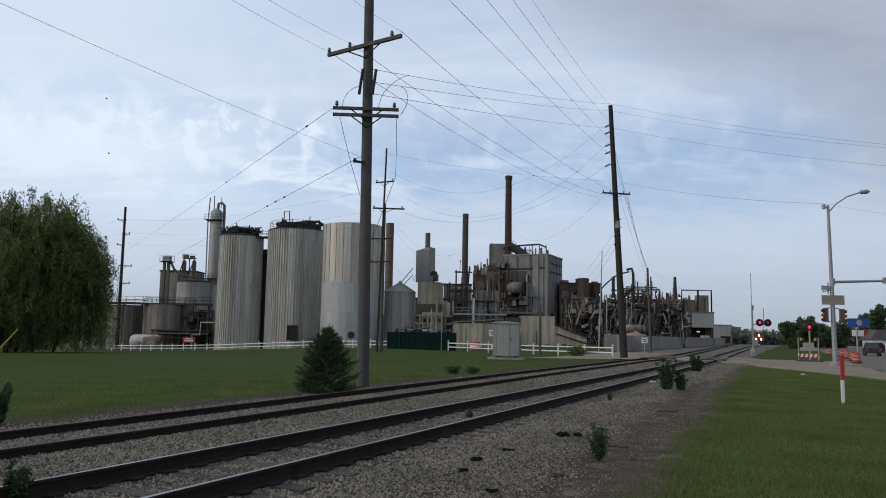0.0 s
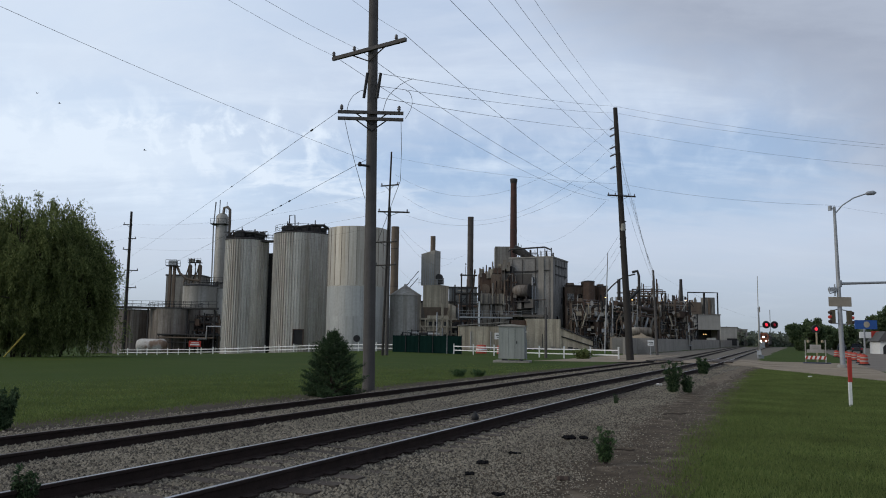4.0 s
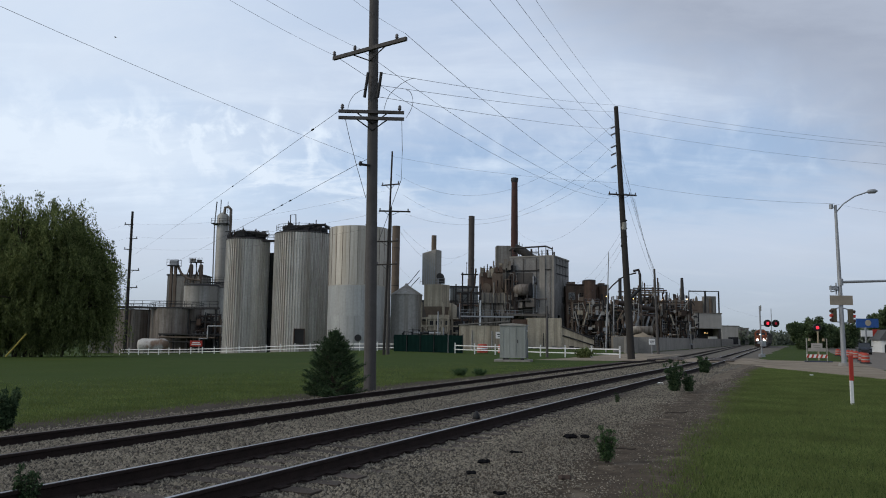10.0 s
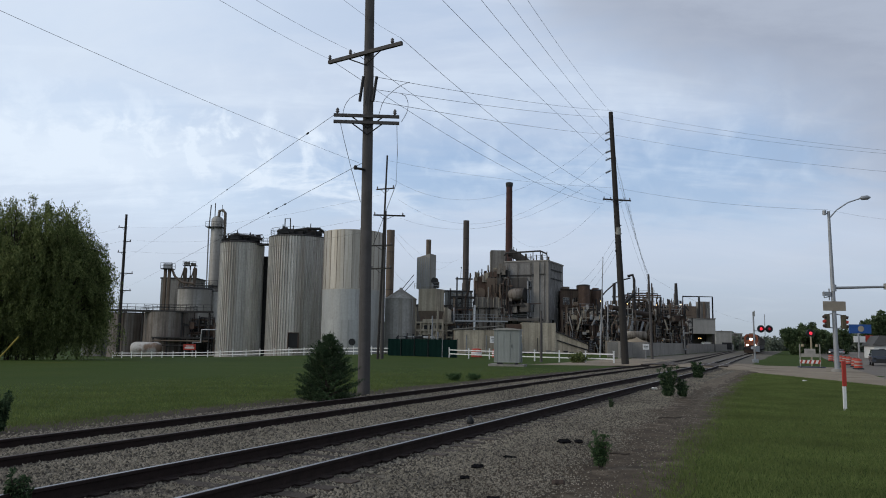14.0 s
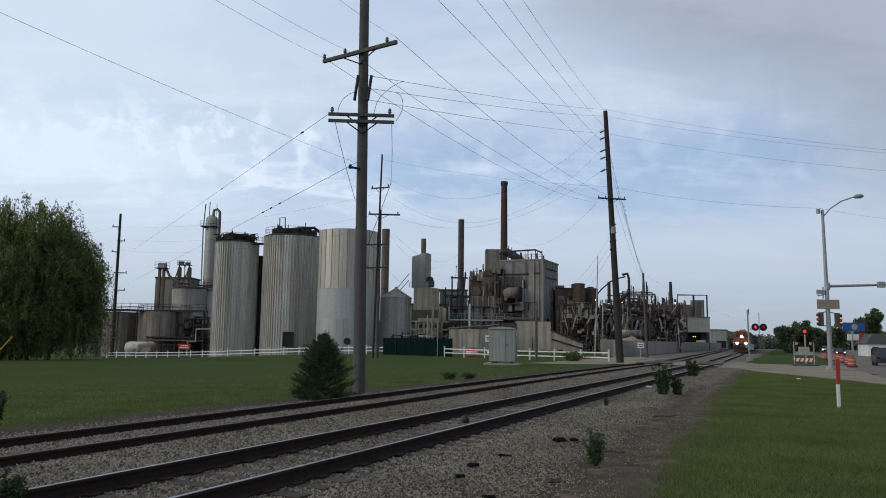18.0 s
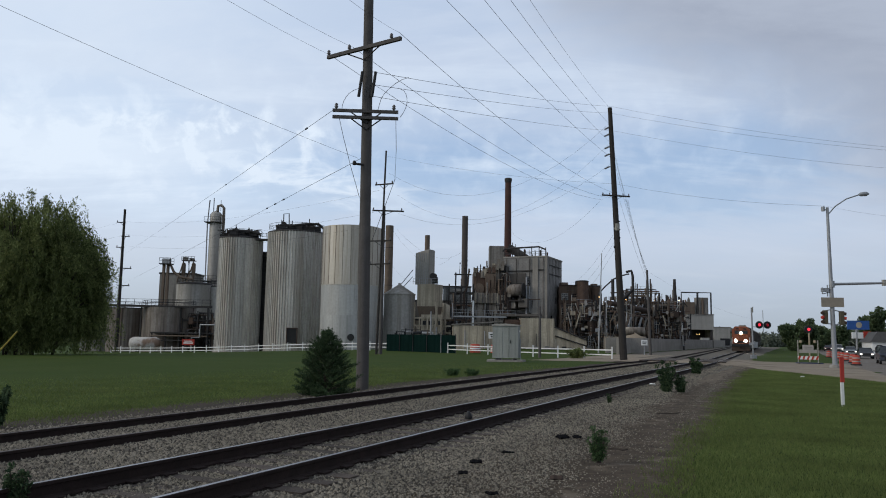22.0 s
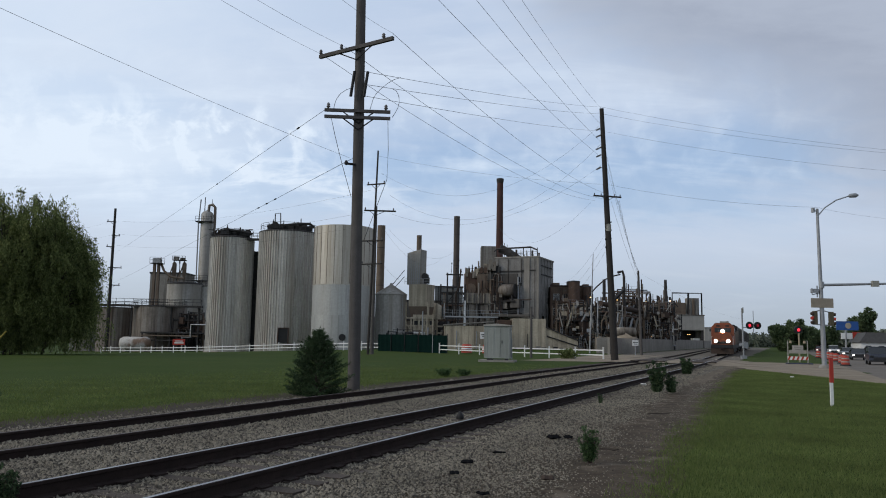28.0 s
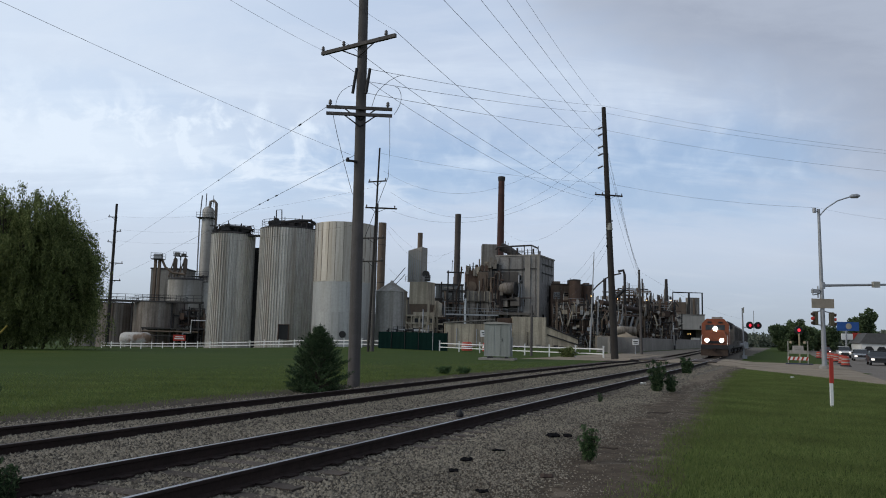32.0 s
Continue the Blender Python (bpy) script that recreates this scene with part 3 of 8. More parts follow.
def rail_mesh(line, offset, s0, s1, sink):
    sides, head = Shape(), Shape()
    marks = span(s0, s1, 2.0)
    k = len(RAIL_PROFILE)
    rings = []
    for s in marks:
        c, d = on(s, line(s)), (on(s + 0.5, line(s + 0.5)) - on(s - 0.5, line(s - 0.5))).normalized()
        left = Vector((-d.y, d.x, 0)).normalized()
        rings.append([c + left * (offset + a) + Vector((0, 0, 0.02 - sink + b)) for a, b in RAIL_PROFILE])
    vs = [v for r in rings for v in r]
    sides.add(vs, [(i * k + j, i * k + (j + 1) % k, (i + 1) * k + (j + 1) % k, (i + 1) * k + j) for i in range(len(rings) - 1) for j in range(k) if j != 7], False)
    vs2 = [v for r in rings for v in (r[7] + Vector((0, 0, 0.0)), r[8] + Vector((0, 0, 0.0)))]
    head.add(vs2, [(2 * i, 2 * i + 1, 2 * i + 3, 2 * i + 2) for i in range(len(rings) - 1)], False)
    return sides, head


def tie_mesh():
    sh = Shape()
    sh.box(0, 0, -0.16, 2.6, 0.23, 0.17)
    me = sh.mesh("tie", TIE)
    return me


def plate_mesh():
    return Shape().box(0, 0, 0, 0.32, 0.19, 0.018).mesh("tie_plate", RAILSIDE)


def make_track(line, s0, s1, tie_to, label, sink=0.0, bury=0.0, plates=False, head_mat=None):
    tr = thing("railway_track", (0, 0, 0), label, "railway track", "parallel railway tracks")
    for off in (0.7525, -0.7525):
        sides, head = rail_mesh(line, off, s0, s1, sink)
        r = part("rail", sides, RAILSIDE, tr)
        part("rail_head", head, head_mat or RAILTOP, r, "dull brown running surface" if head_mat else "worn shiny running surface")
    tie, plate = tie_mesh(), plate_mesh()
    s = s0 + 0.2
    rnd = random.Random(5)
    while s < tie_to:
        c = on(s, line(s), rnd.uniform(-0.02, 0.0))
        t = part("tie", tie, None, tr, at=pose(c.x + rnd.uniform(-.03, .03), c.y, c.z + 0.016 - bury, rnd.uniform(-.6, .6), rnd.uniform(-.5, .5), 180 - math.degrees(YAW) + rnd.uniform(-1.5, 1.5)))
        if plates and 2.0 < s < 36.0:
            for off in (0.7525, -0.7525):
                q = on(s, line(s) + off, 0.026)
                part("tie_plate", plate, None, tr, at=pose(q.x, q.y, q.z, 0, 0, 180 - math.degrees(YAW)))
        s += 0.51
    return tr


make_track(lat_b, -12, 340, 66, "two rusty steel rails with polished heads on wooden ties", plates=True)
make_track(lat_a, -12, 340, 60, "rusty siding rails half sunk in gravel", 0.008, 0.085, head_mat=RAILDULL)


def crossing_planks():
    """Timber and rubber panels between and beside the rails in the street."""
    for line in (lat_b, lat_a):
        cr = thing("level_crossing", (0, 0, 0), "dark timber planks set flush between rails at the street", "level crossing", "level crossings")
        for lo, hi in ((-0.66, 0.66), (0.84, 1.5), (-1.5, -0.84)):
            n = 4 if hi - lo > 1 else 2
            for i in range(n):
                w = (hi - lo) / n
                for s0 in span(69, 84, 3.0)[:-1]:
                    sh = Shape()
                    a, b = lo + i * w + 0.01, lo + (i + 1) * w - 0.01
                    pts = [on(s, line(s) + q, 0.185) for s, q in ((s0, a), (s0 + 2.96, a), (s0 + 2.96, b), (s0, b))]
                    low = [p - Vector((0, 0, 0.16)) for p in pts]
                    sh.add(pts + low, [(3, 2, 1, 0), (0, 1, 5, 4), (1, 2, 6, 5), (2, 3, 7, 6), (3, 0, 4, 7)])
                    part("plank", sh, TIE, cr)


def crossing_ramp():
    """The street is raised to the rails' level."""
    sheet("crossing_surface", span(68, 86, 2.4), [3.0, 4.4, 4.75, 7.5, 8.6, 9.6, 12.2, 13.2, 15.0], 0.18, DUST, "dusty patched street surface flush with the rails", "road", 0.5, 0.15)


crossing_ramp()
crossing_planks()


# loose stones of the ballast
def stone_field(count, s_rng, lat_rng, size, seed, keep, name, label, mat, dz=0.0):
    rs = np.random.RandomState(seed)
    base = np.array([(1, 0, -0.3), (-1, 0, -0.3), (0, 1, -0.3), (0, -1, -0.3), (0, 0, 1)], float)
    tris = np.array([(0, 2, 4), (2, 1, 4), (1, 3, 4), (3, 0, 4)])
    # nearer ground gets more stones
    s = s_rng[0] + (s_rng[1] - s_rng[0]) * rs.rand(count) ** 1.6
    a = lat_rng[0] + (lat_rng[1] - lat_rng[0]) * rs.rand(count)
    ok = keep(s, a, rs)
    s, a = s[ok], a[ok]
    n = len(s)
    x, y = SY * s - CY * a, CY * s + SY * a
    u = -CY * x + SY * y - 14.0
    z = -0.35 * np.clip(y / 80.0, 0, 1) ** 2 - 0.011 * (u + np.sqrt(u * u + 60.0)) + 0.02 + swell(u) + dz + heap(s, a)
    # finer stones towards the path
    r = size * (0.5 + 0.9 * rs.rand(n) ** 1.6) * np.clip(0.55 + (a - 2.6) * 0.16, 0.55, 1.0)
    v = base[None] * (0.62 + 0.6 * rs.rand(n, 5, 1)) * r[:, None, None]
    v += (rs.rand(n, 5, 3) - 0.5) * r[:, None, None] * 0.7
    v[:, :, 2] *= 0.75
    v += np.stack([x, y, z + r * (0.25 + 0.35 * rs.rand(n))], 1)[:, None, :]
    me = bpy.data.meshes.new(name)
    f = (tris[None] + (np.arange(n) * 5)[:, None, None]).reshape(-1, 3)
    me.vertices.add(n * 5)
    me.vertices.foreach_set("co", v.reshape(-1))
    me.loops.add(len(f) * 3)
    me.loops.foreach_set("vertex_index", f.reshape(-1))
    me.polygons.add(len(f))
    me.polygons.foreach_set("loop_start", np.arange(len(f)) * 3)
    me.update(calc_edges=True)
    me.materials.append(mat)
    return tagged(new(name, me), label, "gravel", kind="stuff")


def ballast_keep(s, a, rs):
    on_tie = np.zeros(len(s), bool)
    ph = np.mod(s + 12 - 0.2, 0.51)
    inner = (np.abs(a - 6.105) < 1.36)
    on_tie = inner & ((ph < 0.13) | (ph > 0.38)) & (rs.rand(len(s)) < 0.74 + 0.3 * np.sin(s * 1.9 + a * 2.3) * np.sin(s * 0.7 + 1.0))
    rail = np.zeros(len(s), bool)
    for c in (6.105 - 0.7525, 6.105 + 0.7525):
        rail |= np.abs(a - c) < 0.085
    c2 = 9.62 + 0.018 * s
    for c in (-0.7525, 0.7525):
        rail |= np.abs(a - c2 - c) < 0.085
    bare = 0.45 + 0.45 * np.sin(s * 0.8 + 2.2 * np.sin(a * 1.7)) * np.sin(a * 3.1 + s * 0.37 + 1.0)
    into = a - gravel_edge(s) - 0.12 * np.sin(s * 1.3) - 0.08 * np.sin(s * 3.7 + 1)
    track = 0.55 * np.exp(-((a - grass_edge(s) - 0.22) / 0.16) ** 2)
    edge = rs.rand(len(s)) > np.clip(np.clip((into + 0.2) / 0.5, 0, 1) * (0.7 + 0.4 * bare + np.clip(into, 0, 1)) + 0.05 + track * bare * 0.9, 0, 1)
    edge |= (a < grass_edge(s) - 0.2) & (rs.rand(len(s)) > 0.04)
    edge |= (a > 11.3) & (rs.rand(len(s)) > np.clip((12.6 - a) / 1.2, 0, 1) ** 1.6)
    return ~(on_tie | rail | edge) & (s > 0.62 * a)


stone_field(430000, (3.6, 34.0), (1.2, 12.6), 0.0225, 3, ballast_keep, "ballast_stones", "loose pale and dark crushed stones between the rails", STONES)
stone_field(90000, (28.0, 64.0), (2.2, 12.6), 0.032, 4, ballast_keep, "ballast_stones_far", "loose crushed stones along the tracks", STONES)


def blade_field(count, s_rng, lat_rng, height, width, seed, keep, name, label, mat):
    rs = np.random.RandomState(seed)
    s = s_rng[0] + (s_rng[1] - s_rng[0]) * rs.rand(count) ** 1.7
    a = lat_rng[0] + (lat_rng[1] - lat_rng[0]) * rs.rand(count)
    ok = keep(s, a, rs)
    s, a = s[ok], a[ok]
    n = len(s)
    x, y = SY * s - CY * a, CY * s + SY * a
    u = -CY * x + SY * y - 14.0
    z = -0.35 * np.clip(y / 80.0, 0, 1) ** 2 - 0.011 * (u + np.sqrt(u * u + 60.0)) - 0.028 + swell(u)
    h = height * (0.5 + rs.rand(n))
    w = width * (0.7 + 0.6 * rs.rand(n))
    an = rs.rand(n) * 2 * np.pi
    lean = (rs.rand(n, 2) - 0.5) * h[:, None] * 1.3
    dx, dy = np.cos(an) * w, np.sin(an) * w
    v = np.stack([np.stack([x - dx, y - dy, z], 1), np.stack([x + dx, y + dy, z], 1),
                  np.stack([x + lean[:, 0], y + lean[:, 1], z + h], 1)], 1)
    me = bpy.data.meshes.new(name)
    me.vertices.add(n * 3)
    me.vertices.foreach_set("co", v.reshape(-1))
    me.loops.add(n * 3)
    me.loops.foreach_set("vertex_index", np.arange(n * 3))
    me.polygons.add(n)
    me.polygons.foreach_set("loop_start", np.arange(n) * 3)
    me.update(calc_edges=True)
    me.materials.append(mat)
    return tagged(new(name, me), label, "grass", kind="stuff")


def verge_keep(s, a, rs):
    e = grass_edge(s) + 0.10 * np.sin(s * 0.55) + 0.09 * np.sin(s * 2.3 + 1) + 0.06 * np.sin(s * 6.1)
    far = np.interp(a, [-4.6, -4, 0.3, 2.6, 3.4], [41, 42.0, 53.0, 58.0, 56.0]) - 0.6 * rs.rand(len(s))
    patch = 0.5 + 0.5 * np.sin(s * 1.7 + 3 * np.sin(a * 2.1)) * np.sin(a * 4.3 + s * 0.6)
    return (rs.rand(len(s)) < np.clip((e + 0.3 - a) / 0.8, 0, 1) ** 1.2 * np.clip(0.6 + patch * 0.9 + 2.0 * (e - 0.35 - a), 0.0, 1.0)) & (s < far)


blade_field(420000, (5.0, 58.0), (-4.6, 3.7), 0.05, 0.006, 7, verge_keep, "verge_grass", "short green mown grass with lighter tips", BLADE)


def lawn_keep(s, a, rs):
    return (a > 12.5 + 0.3 * np.sin(s) + 0.2 * np.sin(2.7 * s) + 1.5 * rs.rand(len(s))) & (rs.rand(len(s)) < np.clip((56 - s) / 40, 0, 1) * np.clip((27 - a) / 12, 0, 1))


blade_field(240000, (4.0, 56.0), (11.9, 27.0), 0.05, 0.009, 8, lawn_keep, "lawn_grass", "short mown lawn grass", BLADE)


# ---- trees and bushes ----
def leaf_mesh(name, centres, radii, count, size, mat, seed, droop=0.0, aspect=2.2, shell=0.55):
    """Many small leaves round the given clumps."""
    rs = np.random.RandomState(seed)
    c, r = np.array(centres, float), np.array(radii, float)
    w = r[:, 0] * r[:, 1] * r[:, 2] if r.ndim == 2 else r ** 2
    if r.ndim == 1:
        r = np.stack([r, r, r], 1)
    pick = rs.choice(len(c), count, p=w / w.sum())
    d = rs.normal(size=(count, 3))
    d /= np.linalg.norm(d, axis=1)[:, None]
    rad = shell + (1.05 - shell) * rs.rand(count) ** 0.6
    p = c[pick] + d * r[pick] * rad[:, None]
    p[:, 2] -= droop * rs.rand(count) ** 2
    a = rs.normal(size=(count, 3))
    a[:, 2] -= 1.2 * (droop > 0)
    a /= np.linalg.norm(a, axis=1)[:, None]
    b = np.cross(a, rs.normal(size=(count, 3)))
    b /= np.linalg.norm(b, axis=1)[:, None] + 1e-9
    s = size * (0.6 + 0.8 * rs.rand(count))[:, None]
    v = np.stack([p - a * s * aspect / 2, p + b * s / 2, p + a * s * aspect / 2, p - b * s / 2], 1)
    me = bpy.data.meshes.new(name)
    me.vertices.add(count * 4)
    me.vertices.foreach_set("co", v.reshape(-1))
    me.loops.add(count * 4)
    me.loops.foreach_set("vertex_index", np.arange(count * 4))
    me.polygons.add(count)
    me.polygons.foreach_set("loop_start", np.arange(count) * 4)
    me.update(calc_edges=True)
    me.materials.append(mat)
    return me


def spray_mesh(name, segs, count, length, width, mat, seed, jitter=0.1, follow=0.8):
    """Many narrow leaves along twigs, given as start and end points; follow turns them along their twig."""
    rs = np.random.RandomState(seed)
    g = np.array(segs, float)
    p0, p1 = g[:, :3], g[:, 3:]
    run = np.linalg.norm(p1 - p0, axis=1) + 1e-6
    pick = rs.choice(len(g), count, p=run / run.sum())
    f = rs.rand(count, 1)
    p = p0[pick] * (1 - f) + p1[pick] * f + rs.normal(size=(count, 3)) * jitter
    a = (p1 - p0)[pick] / run[pick][:, None] * follow + rs.normal(size=(count, 3)) * 0.5
    a /= np.linalg.norm(a, axis=1)[:, None] + 1e-9
    b = np.cross(a, rs.normal(size=(count, 3)))
    b /= np.linalg.norm(b, axis=1)[:, None] + 1e-9
    k = (0.6 + 0.8 * rs.rand(count))[:, None]
    v = np.stack([p - a * k * length / 2, p + b * k * width / 2, p + a * k * length / 2, p - b * k * width / 2], 1)
    me = bpy.data.meshes.new(name)
    me.vertices.add(count * 4)
    me.vertices.foreach_set("co", v.reshape(-1))
    me.loops.add(count * 4)
    me.loops.foreach_set("vertex_index", np.arange(count * 4))
    me.polygons.add(count)
    me.polygons.foreach_set("loop_start", np.arange(count) * 4)
    me.update(calc_edges=True)
    me.materials.append(mat)
    return me


def willow(x, y, lobes, trunks, leaves, label, seed):
    """Several trunks under lobes of hanging twigs; a lobe: middle x, y, z, reach sideways, reach up, twigs."""
    rnd = random.Random(seed)
    z = ground_z(x, y) - 0.1
    t = thing("tree", (x, y, z), label, "tree", "willows on the lawn")
    segs, wood = [], Shape()
    feet = []
    for tx, ty, r in trunks:
        top = (tx + rnd.uniform(-.6, .6), ty + rnd.uniform(-.5, .5), rnd.uniform(3.2, 4.4))
        wood.tube((tx, ty, 0), (tx * 0.5 + top[0] * 0.5 + rnd.uniform(-.15, .15), top[1], top[2] * 0.5), r, r * 0.8, 8).tube((tx * 0.5 + top[0] * 0.5, top[1], top[2] * 0.5), top, r * 0.8, r * 0.62, 8)
        feet.append(top)
    for cx, cy, cz, rr, rz, n in lobes:
        for i in range(n):
            an, el = rnd.uniform(0, 6.283), math.asin(rnd.uniform(-0.75, 1.0))
            bulge = 0.97 + 0.26 * noise.noise(Vector((math.cos(an) * 1.9 + cx, math.sin(an) * 1.9, el * 2.2))) + 0.16 * noise.noise(Vector((math.cos(an) * 5 + cx, math.sin(an) * 5, el * 5)))
            k = rnd.uniform(0.25, 1.0) ** 0.45 * bulge
            p = Vector((cx + math.cos(an) * math.cos(el) * rr * k, cy + math.sin(an) * math.cos(el) * rr * k, cz + math.sin(el) * rz * k))
            body = noise.noise(Vector((p.x + cx, p.y, p.z)) * 0.42 + Vector((seed, 0, 0))) + 0.6 * noise.noise(Vector((p.x, p.y, p.z)) * 1.1)
            if p.z < 0.9 or body < -0.2:
                continue
            out = Vector((math.cos(an) * math.cos(el), math.sin(an) * math.cos(el), max(0.1, math.sin(el)) + 0.2)) * rnd.uniform(0.35, 0.9)
            q = p + out
            drop = rnd.uniform(0.5, 1.9) * (1.15 - 0.55 * math.sin(el))
            e = q + Vector((out.x * 0.5, out.y * 0.5, -min(drop, max(0.2, q.z - 0.3))))
            segs += [(*p, *q), (*q, *e)]
            if i % 9 == 0:
                f = min(feet, key=lambda o: (Vector(o) - p).length)
                m = Vector(f).lerp(p, 0.55) + Vector((rnd.uniform(-.4, .4), rnd.uniform(-.4, .4), 0.5))
                wood.tube(f, m, 0.15, 0.08, 6).tube(m, p, 0.08, 0.02, 5)
    part("trunk", wood, BARK, t)
    part("crown", spray_mesh("crown", segs, leaves, 0.27, 0.075, LEAF, seed, 0.11, 0.9), None, t)
    return t


def tree(x, y, height, spread, label, seed, leaves=9000, leaf=0.3, mat=None, trunk=0.3, skirt=0.25, droop=0.0, stems=1, group=""):
    """A trunk that forks into limbs, and a crown of clumps at the limbs' ends."""
    rnd = random.Random(seed)
    z = ground_z(x, y) - 0.1
    t = thing("tree", (x, y, z), label, "tree", group)
    wood = Shape()
    clumps, sizes = [], []
    for k in range(stems):
        ox, oy = (rnd.uniform(-1, 1) * spread * 0.28, rnd.uniform(-1, 1) * spread * 0.2) if stems > 1 else (0, 0)
        lean = (rnd.uniform(-.4, .4), rnd.uniform(-.4, .4))
        fork = (ox + lean[0], oy + lean[1], height * rnd.uniform(0.25, 0.35))
        wood.tube((ox, oy, 0), fork, trunk, trunk * 0.7, 9)
        for i in range(20 if stems > 1 else 34):
            an, el = rnd.uniform(0, 6.283), rnd.uniform(-0.95, 1.0)
            mid_h, half = height * (1 + skirt) / 2, height * (1 - skirt) / 2
            k = math.sqrt(max(0.0, 1 - el * el)) * rnd.uniform(0.72, 0.97)
            reach = spread * 0.5 * k * (0.88 if el < 0 else 1.03)
            tip = (ox * 0.5 + math.cos(an) * reach, oy * 0.5 + math.sin(an) * reach, mid_h + half * el * 0.92)
            mid = tuple(fork[q] * 0.5 + tip[q] * 0.5 + rnd.uniform(-.3, .3) for q in range(3))
            wood.tube(fork, mid, trunk * 0.4, trunk * 0.2, 6).tube(mid, tip, trunk * 0.2, trunk * 0.05, 5)
            for q in range(5):
                f = rnd.uniform(0.55, 1.04)
                clumps.append([fork[j] + (tip[j] - fork[j]) * f + rnd.uniform(-1, 1) * spread * 0.06 for j in range(3)])
                sizes.append(spread * rnd.uniform(0.055, 0.125))
    part("trunk", wood, BARK, t)
    part("crown", leaf_mesh("crown", clumps, sizes, leaves, leaf, mat or LEAF2, seed, droop, shell=0.35), None, t)
    return t


def conifer(x, y, height, width, label, seed, count=52000):
    """A young evergreen: rising branches in a dense cone, side twigs, and a bare leader."""
    rnd = random.Random(seed)
    z = ground_z(x, y) - 0.06
    t = thing("evergreen_bush", (x, y, z), label, "bush")
    wood = Shape().tube((0, 0, 0), (0.03, 0, height * 0.985), 0.05, 0.006, 7)
    segs = [(0, 0, height * 0.8, 0.03, 0, height)]
    for i in range(430):
        h = rnd.random() ** 1.25
        an = rnd.uniform(0, 6.283)
        lump = 1.0 + 0.22 * noise.noise(Vector((math.cos(an) * 1.6, math.sin(an) * 1.6, h * 5 + seed)))
        reach = width * 0.5 * (1 - h) ** 0.86 * min(1.0, 0.86 + h) * rnd.uniform(0.55, 1.12) * lump + 0.03
        zz = height * (0.05 + 0.87 * h)
        rise = reach * rnd.uniform(0.35, 0.75) * min(1.0, h * 3.2)
        foot, tip = Vector((0, 0, zz - reach * 0.1)), Vector((math.cos(an) * reach, math.sin(an) * reach, zz + rise))
        tip.z = min(tip.z, height * (0.97 if h > 0.7 else 0.93))
        wood.tube(foot, tip, 0.010, 0.003, 4)
        segs.append((*foot.lerp(tip, 0.4), *tip))
        for k in range(6):
            f = rnd.uniform(0.45, 1.0)
            c = foot.lerp(tip, f)
            a2 = an + rnd.choice((-1, 1)) * rnd.uniform(0.3, 1.0)
            d = 0.13 * rnd.uniform(0.5, 1.2) * (1.2 - 0.5 * h)
            segs.append((*c, c.x + math.cos(a2) * d, c.y + math.sin(a2) * d, c.z + d * rnd.uniform(0.3, 0.9)))
    part("trunk", wood, BARK, t)
    part("foliage", spray_mesh("foliage", segs, count, 0.062, 0.012, NEEDLE, seed, 0.016, 0.9), None, t)
    return t


def weed(x, y, height, width, seed, label, count=420, lean=0.0, mat=None, leaf=0.03):
    rnd = random.Random(seed)
    t = thing("weed", (x, y, ground_z(x, y) - 0.02), label, "weed", "weeds in the gravel")
    stem, c, r = Shape(), [], []
    for i in range(16):
        an = rnd.uniform(0, 6.283)
        top = (math.cos(an) * width * rnd.uniform(.1, .45) + lean * height, math.sin(an) * width * rnd.uniform(.1, .4), height * rnd.uniform(.55, 1))
        stem.tube((rnd.uniform(-.03, .03), rnd.uniform(-.03, .03), 0), top, 0.008, 0.003, 4)
        for f in (0.25, 0.5, 0.75, 1.0):
            c.append(tuple(q * f for q in top))
            r.append(width * 0.15 * (1.3 - 0.7 * f))
    part("stem", stem, BARK, t)
    part("leaves", leaf_mesh("leaves", c, r, count * 5, leaf * 0.42, mat or WEEDLEAF, seed, shell=0.05, aspect=3.4), None, t)
    return t


willow(-37.0, 67.0, [(0.6, 0.5, 7.7, 5.6, 5.9, 3000), (3.1, 0.0, 5.9, 4.1, 5.3, 2000), (-4.2, 1.0, 6.7, 6.0, 5.9, 2500), (3.9, -0.5, 4.2, 3.0, 3.2, 700), (-1.5, -1.0, 3.9, 6.0, 3.4, 1300), (0.5, 2.5, 2.2, 6.6, 2.2, 320)],
       [(-1.0, 0.2, 0.22), (-0.2, 0.4, 0.17), (0.8, -0.2, 0.30), (1.3, 0.3, 0.18), (3.0, 0.4, 0.12), (-2.4, 0.6, 0.2)], 285000, "big dark green willow with drooping feathery branches", 11)
willow(-47.5, 70.0, [(0, 0, 6.6, 7.0, 6.0, 2200), (1.5, -1, 3.6, 6.5, 3.6, 1100), (2.0, 2.5, 2.2, 7.5, 2.4, 500)], [(-0.5, 0, 0.3), (1.2, 0.5, 0.22)], 90000, "big dark green willow with several trunks", 12)
conifer(-3.25, 21.95, 2.02, 1.95, "young dark green evergreen beside the utility pole", 21)
weed(2.24, 10.95, 0.48, 0.40, 31, "leafy green weed in the gravel", 620)
weed(7.6, 26.0, 1.02, 0.8, 32, "bushy dark green weed at the gravel edge", 800, mat=NEEDLE, leaf=0.07)
weed(8.1, 26.0, 0.6, 0.6, 33, "bushy dark green weed at the gravel edge", 420, mat=NEEDLE, leaf=0.06)
weed(13.9, 41.9, 0.85, 1.1, 34, "low dark green shrub by the track", 800, mat=NEEDLE, leaf=0.1)
weed(4.6, 21.0, 0.28, 0.22, 35, "small green weed in the gravel", 150, mat=NEEDLE)
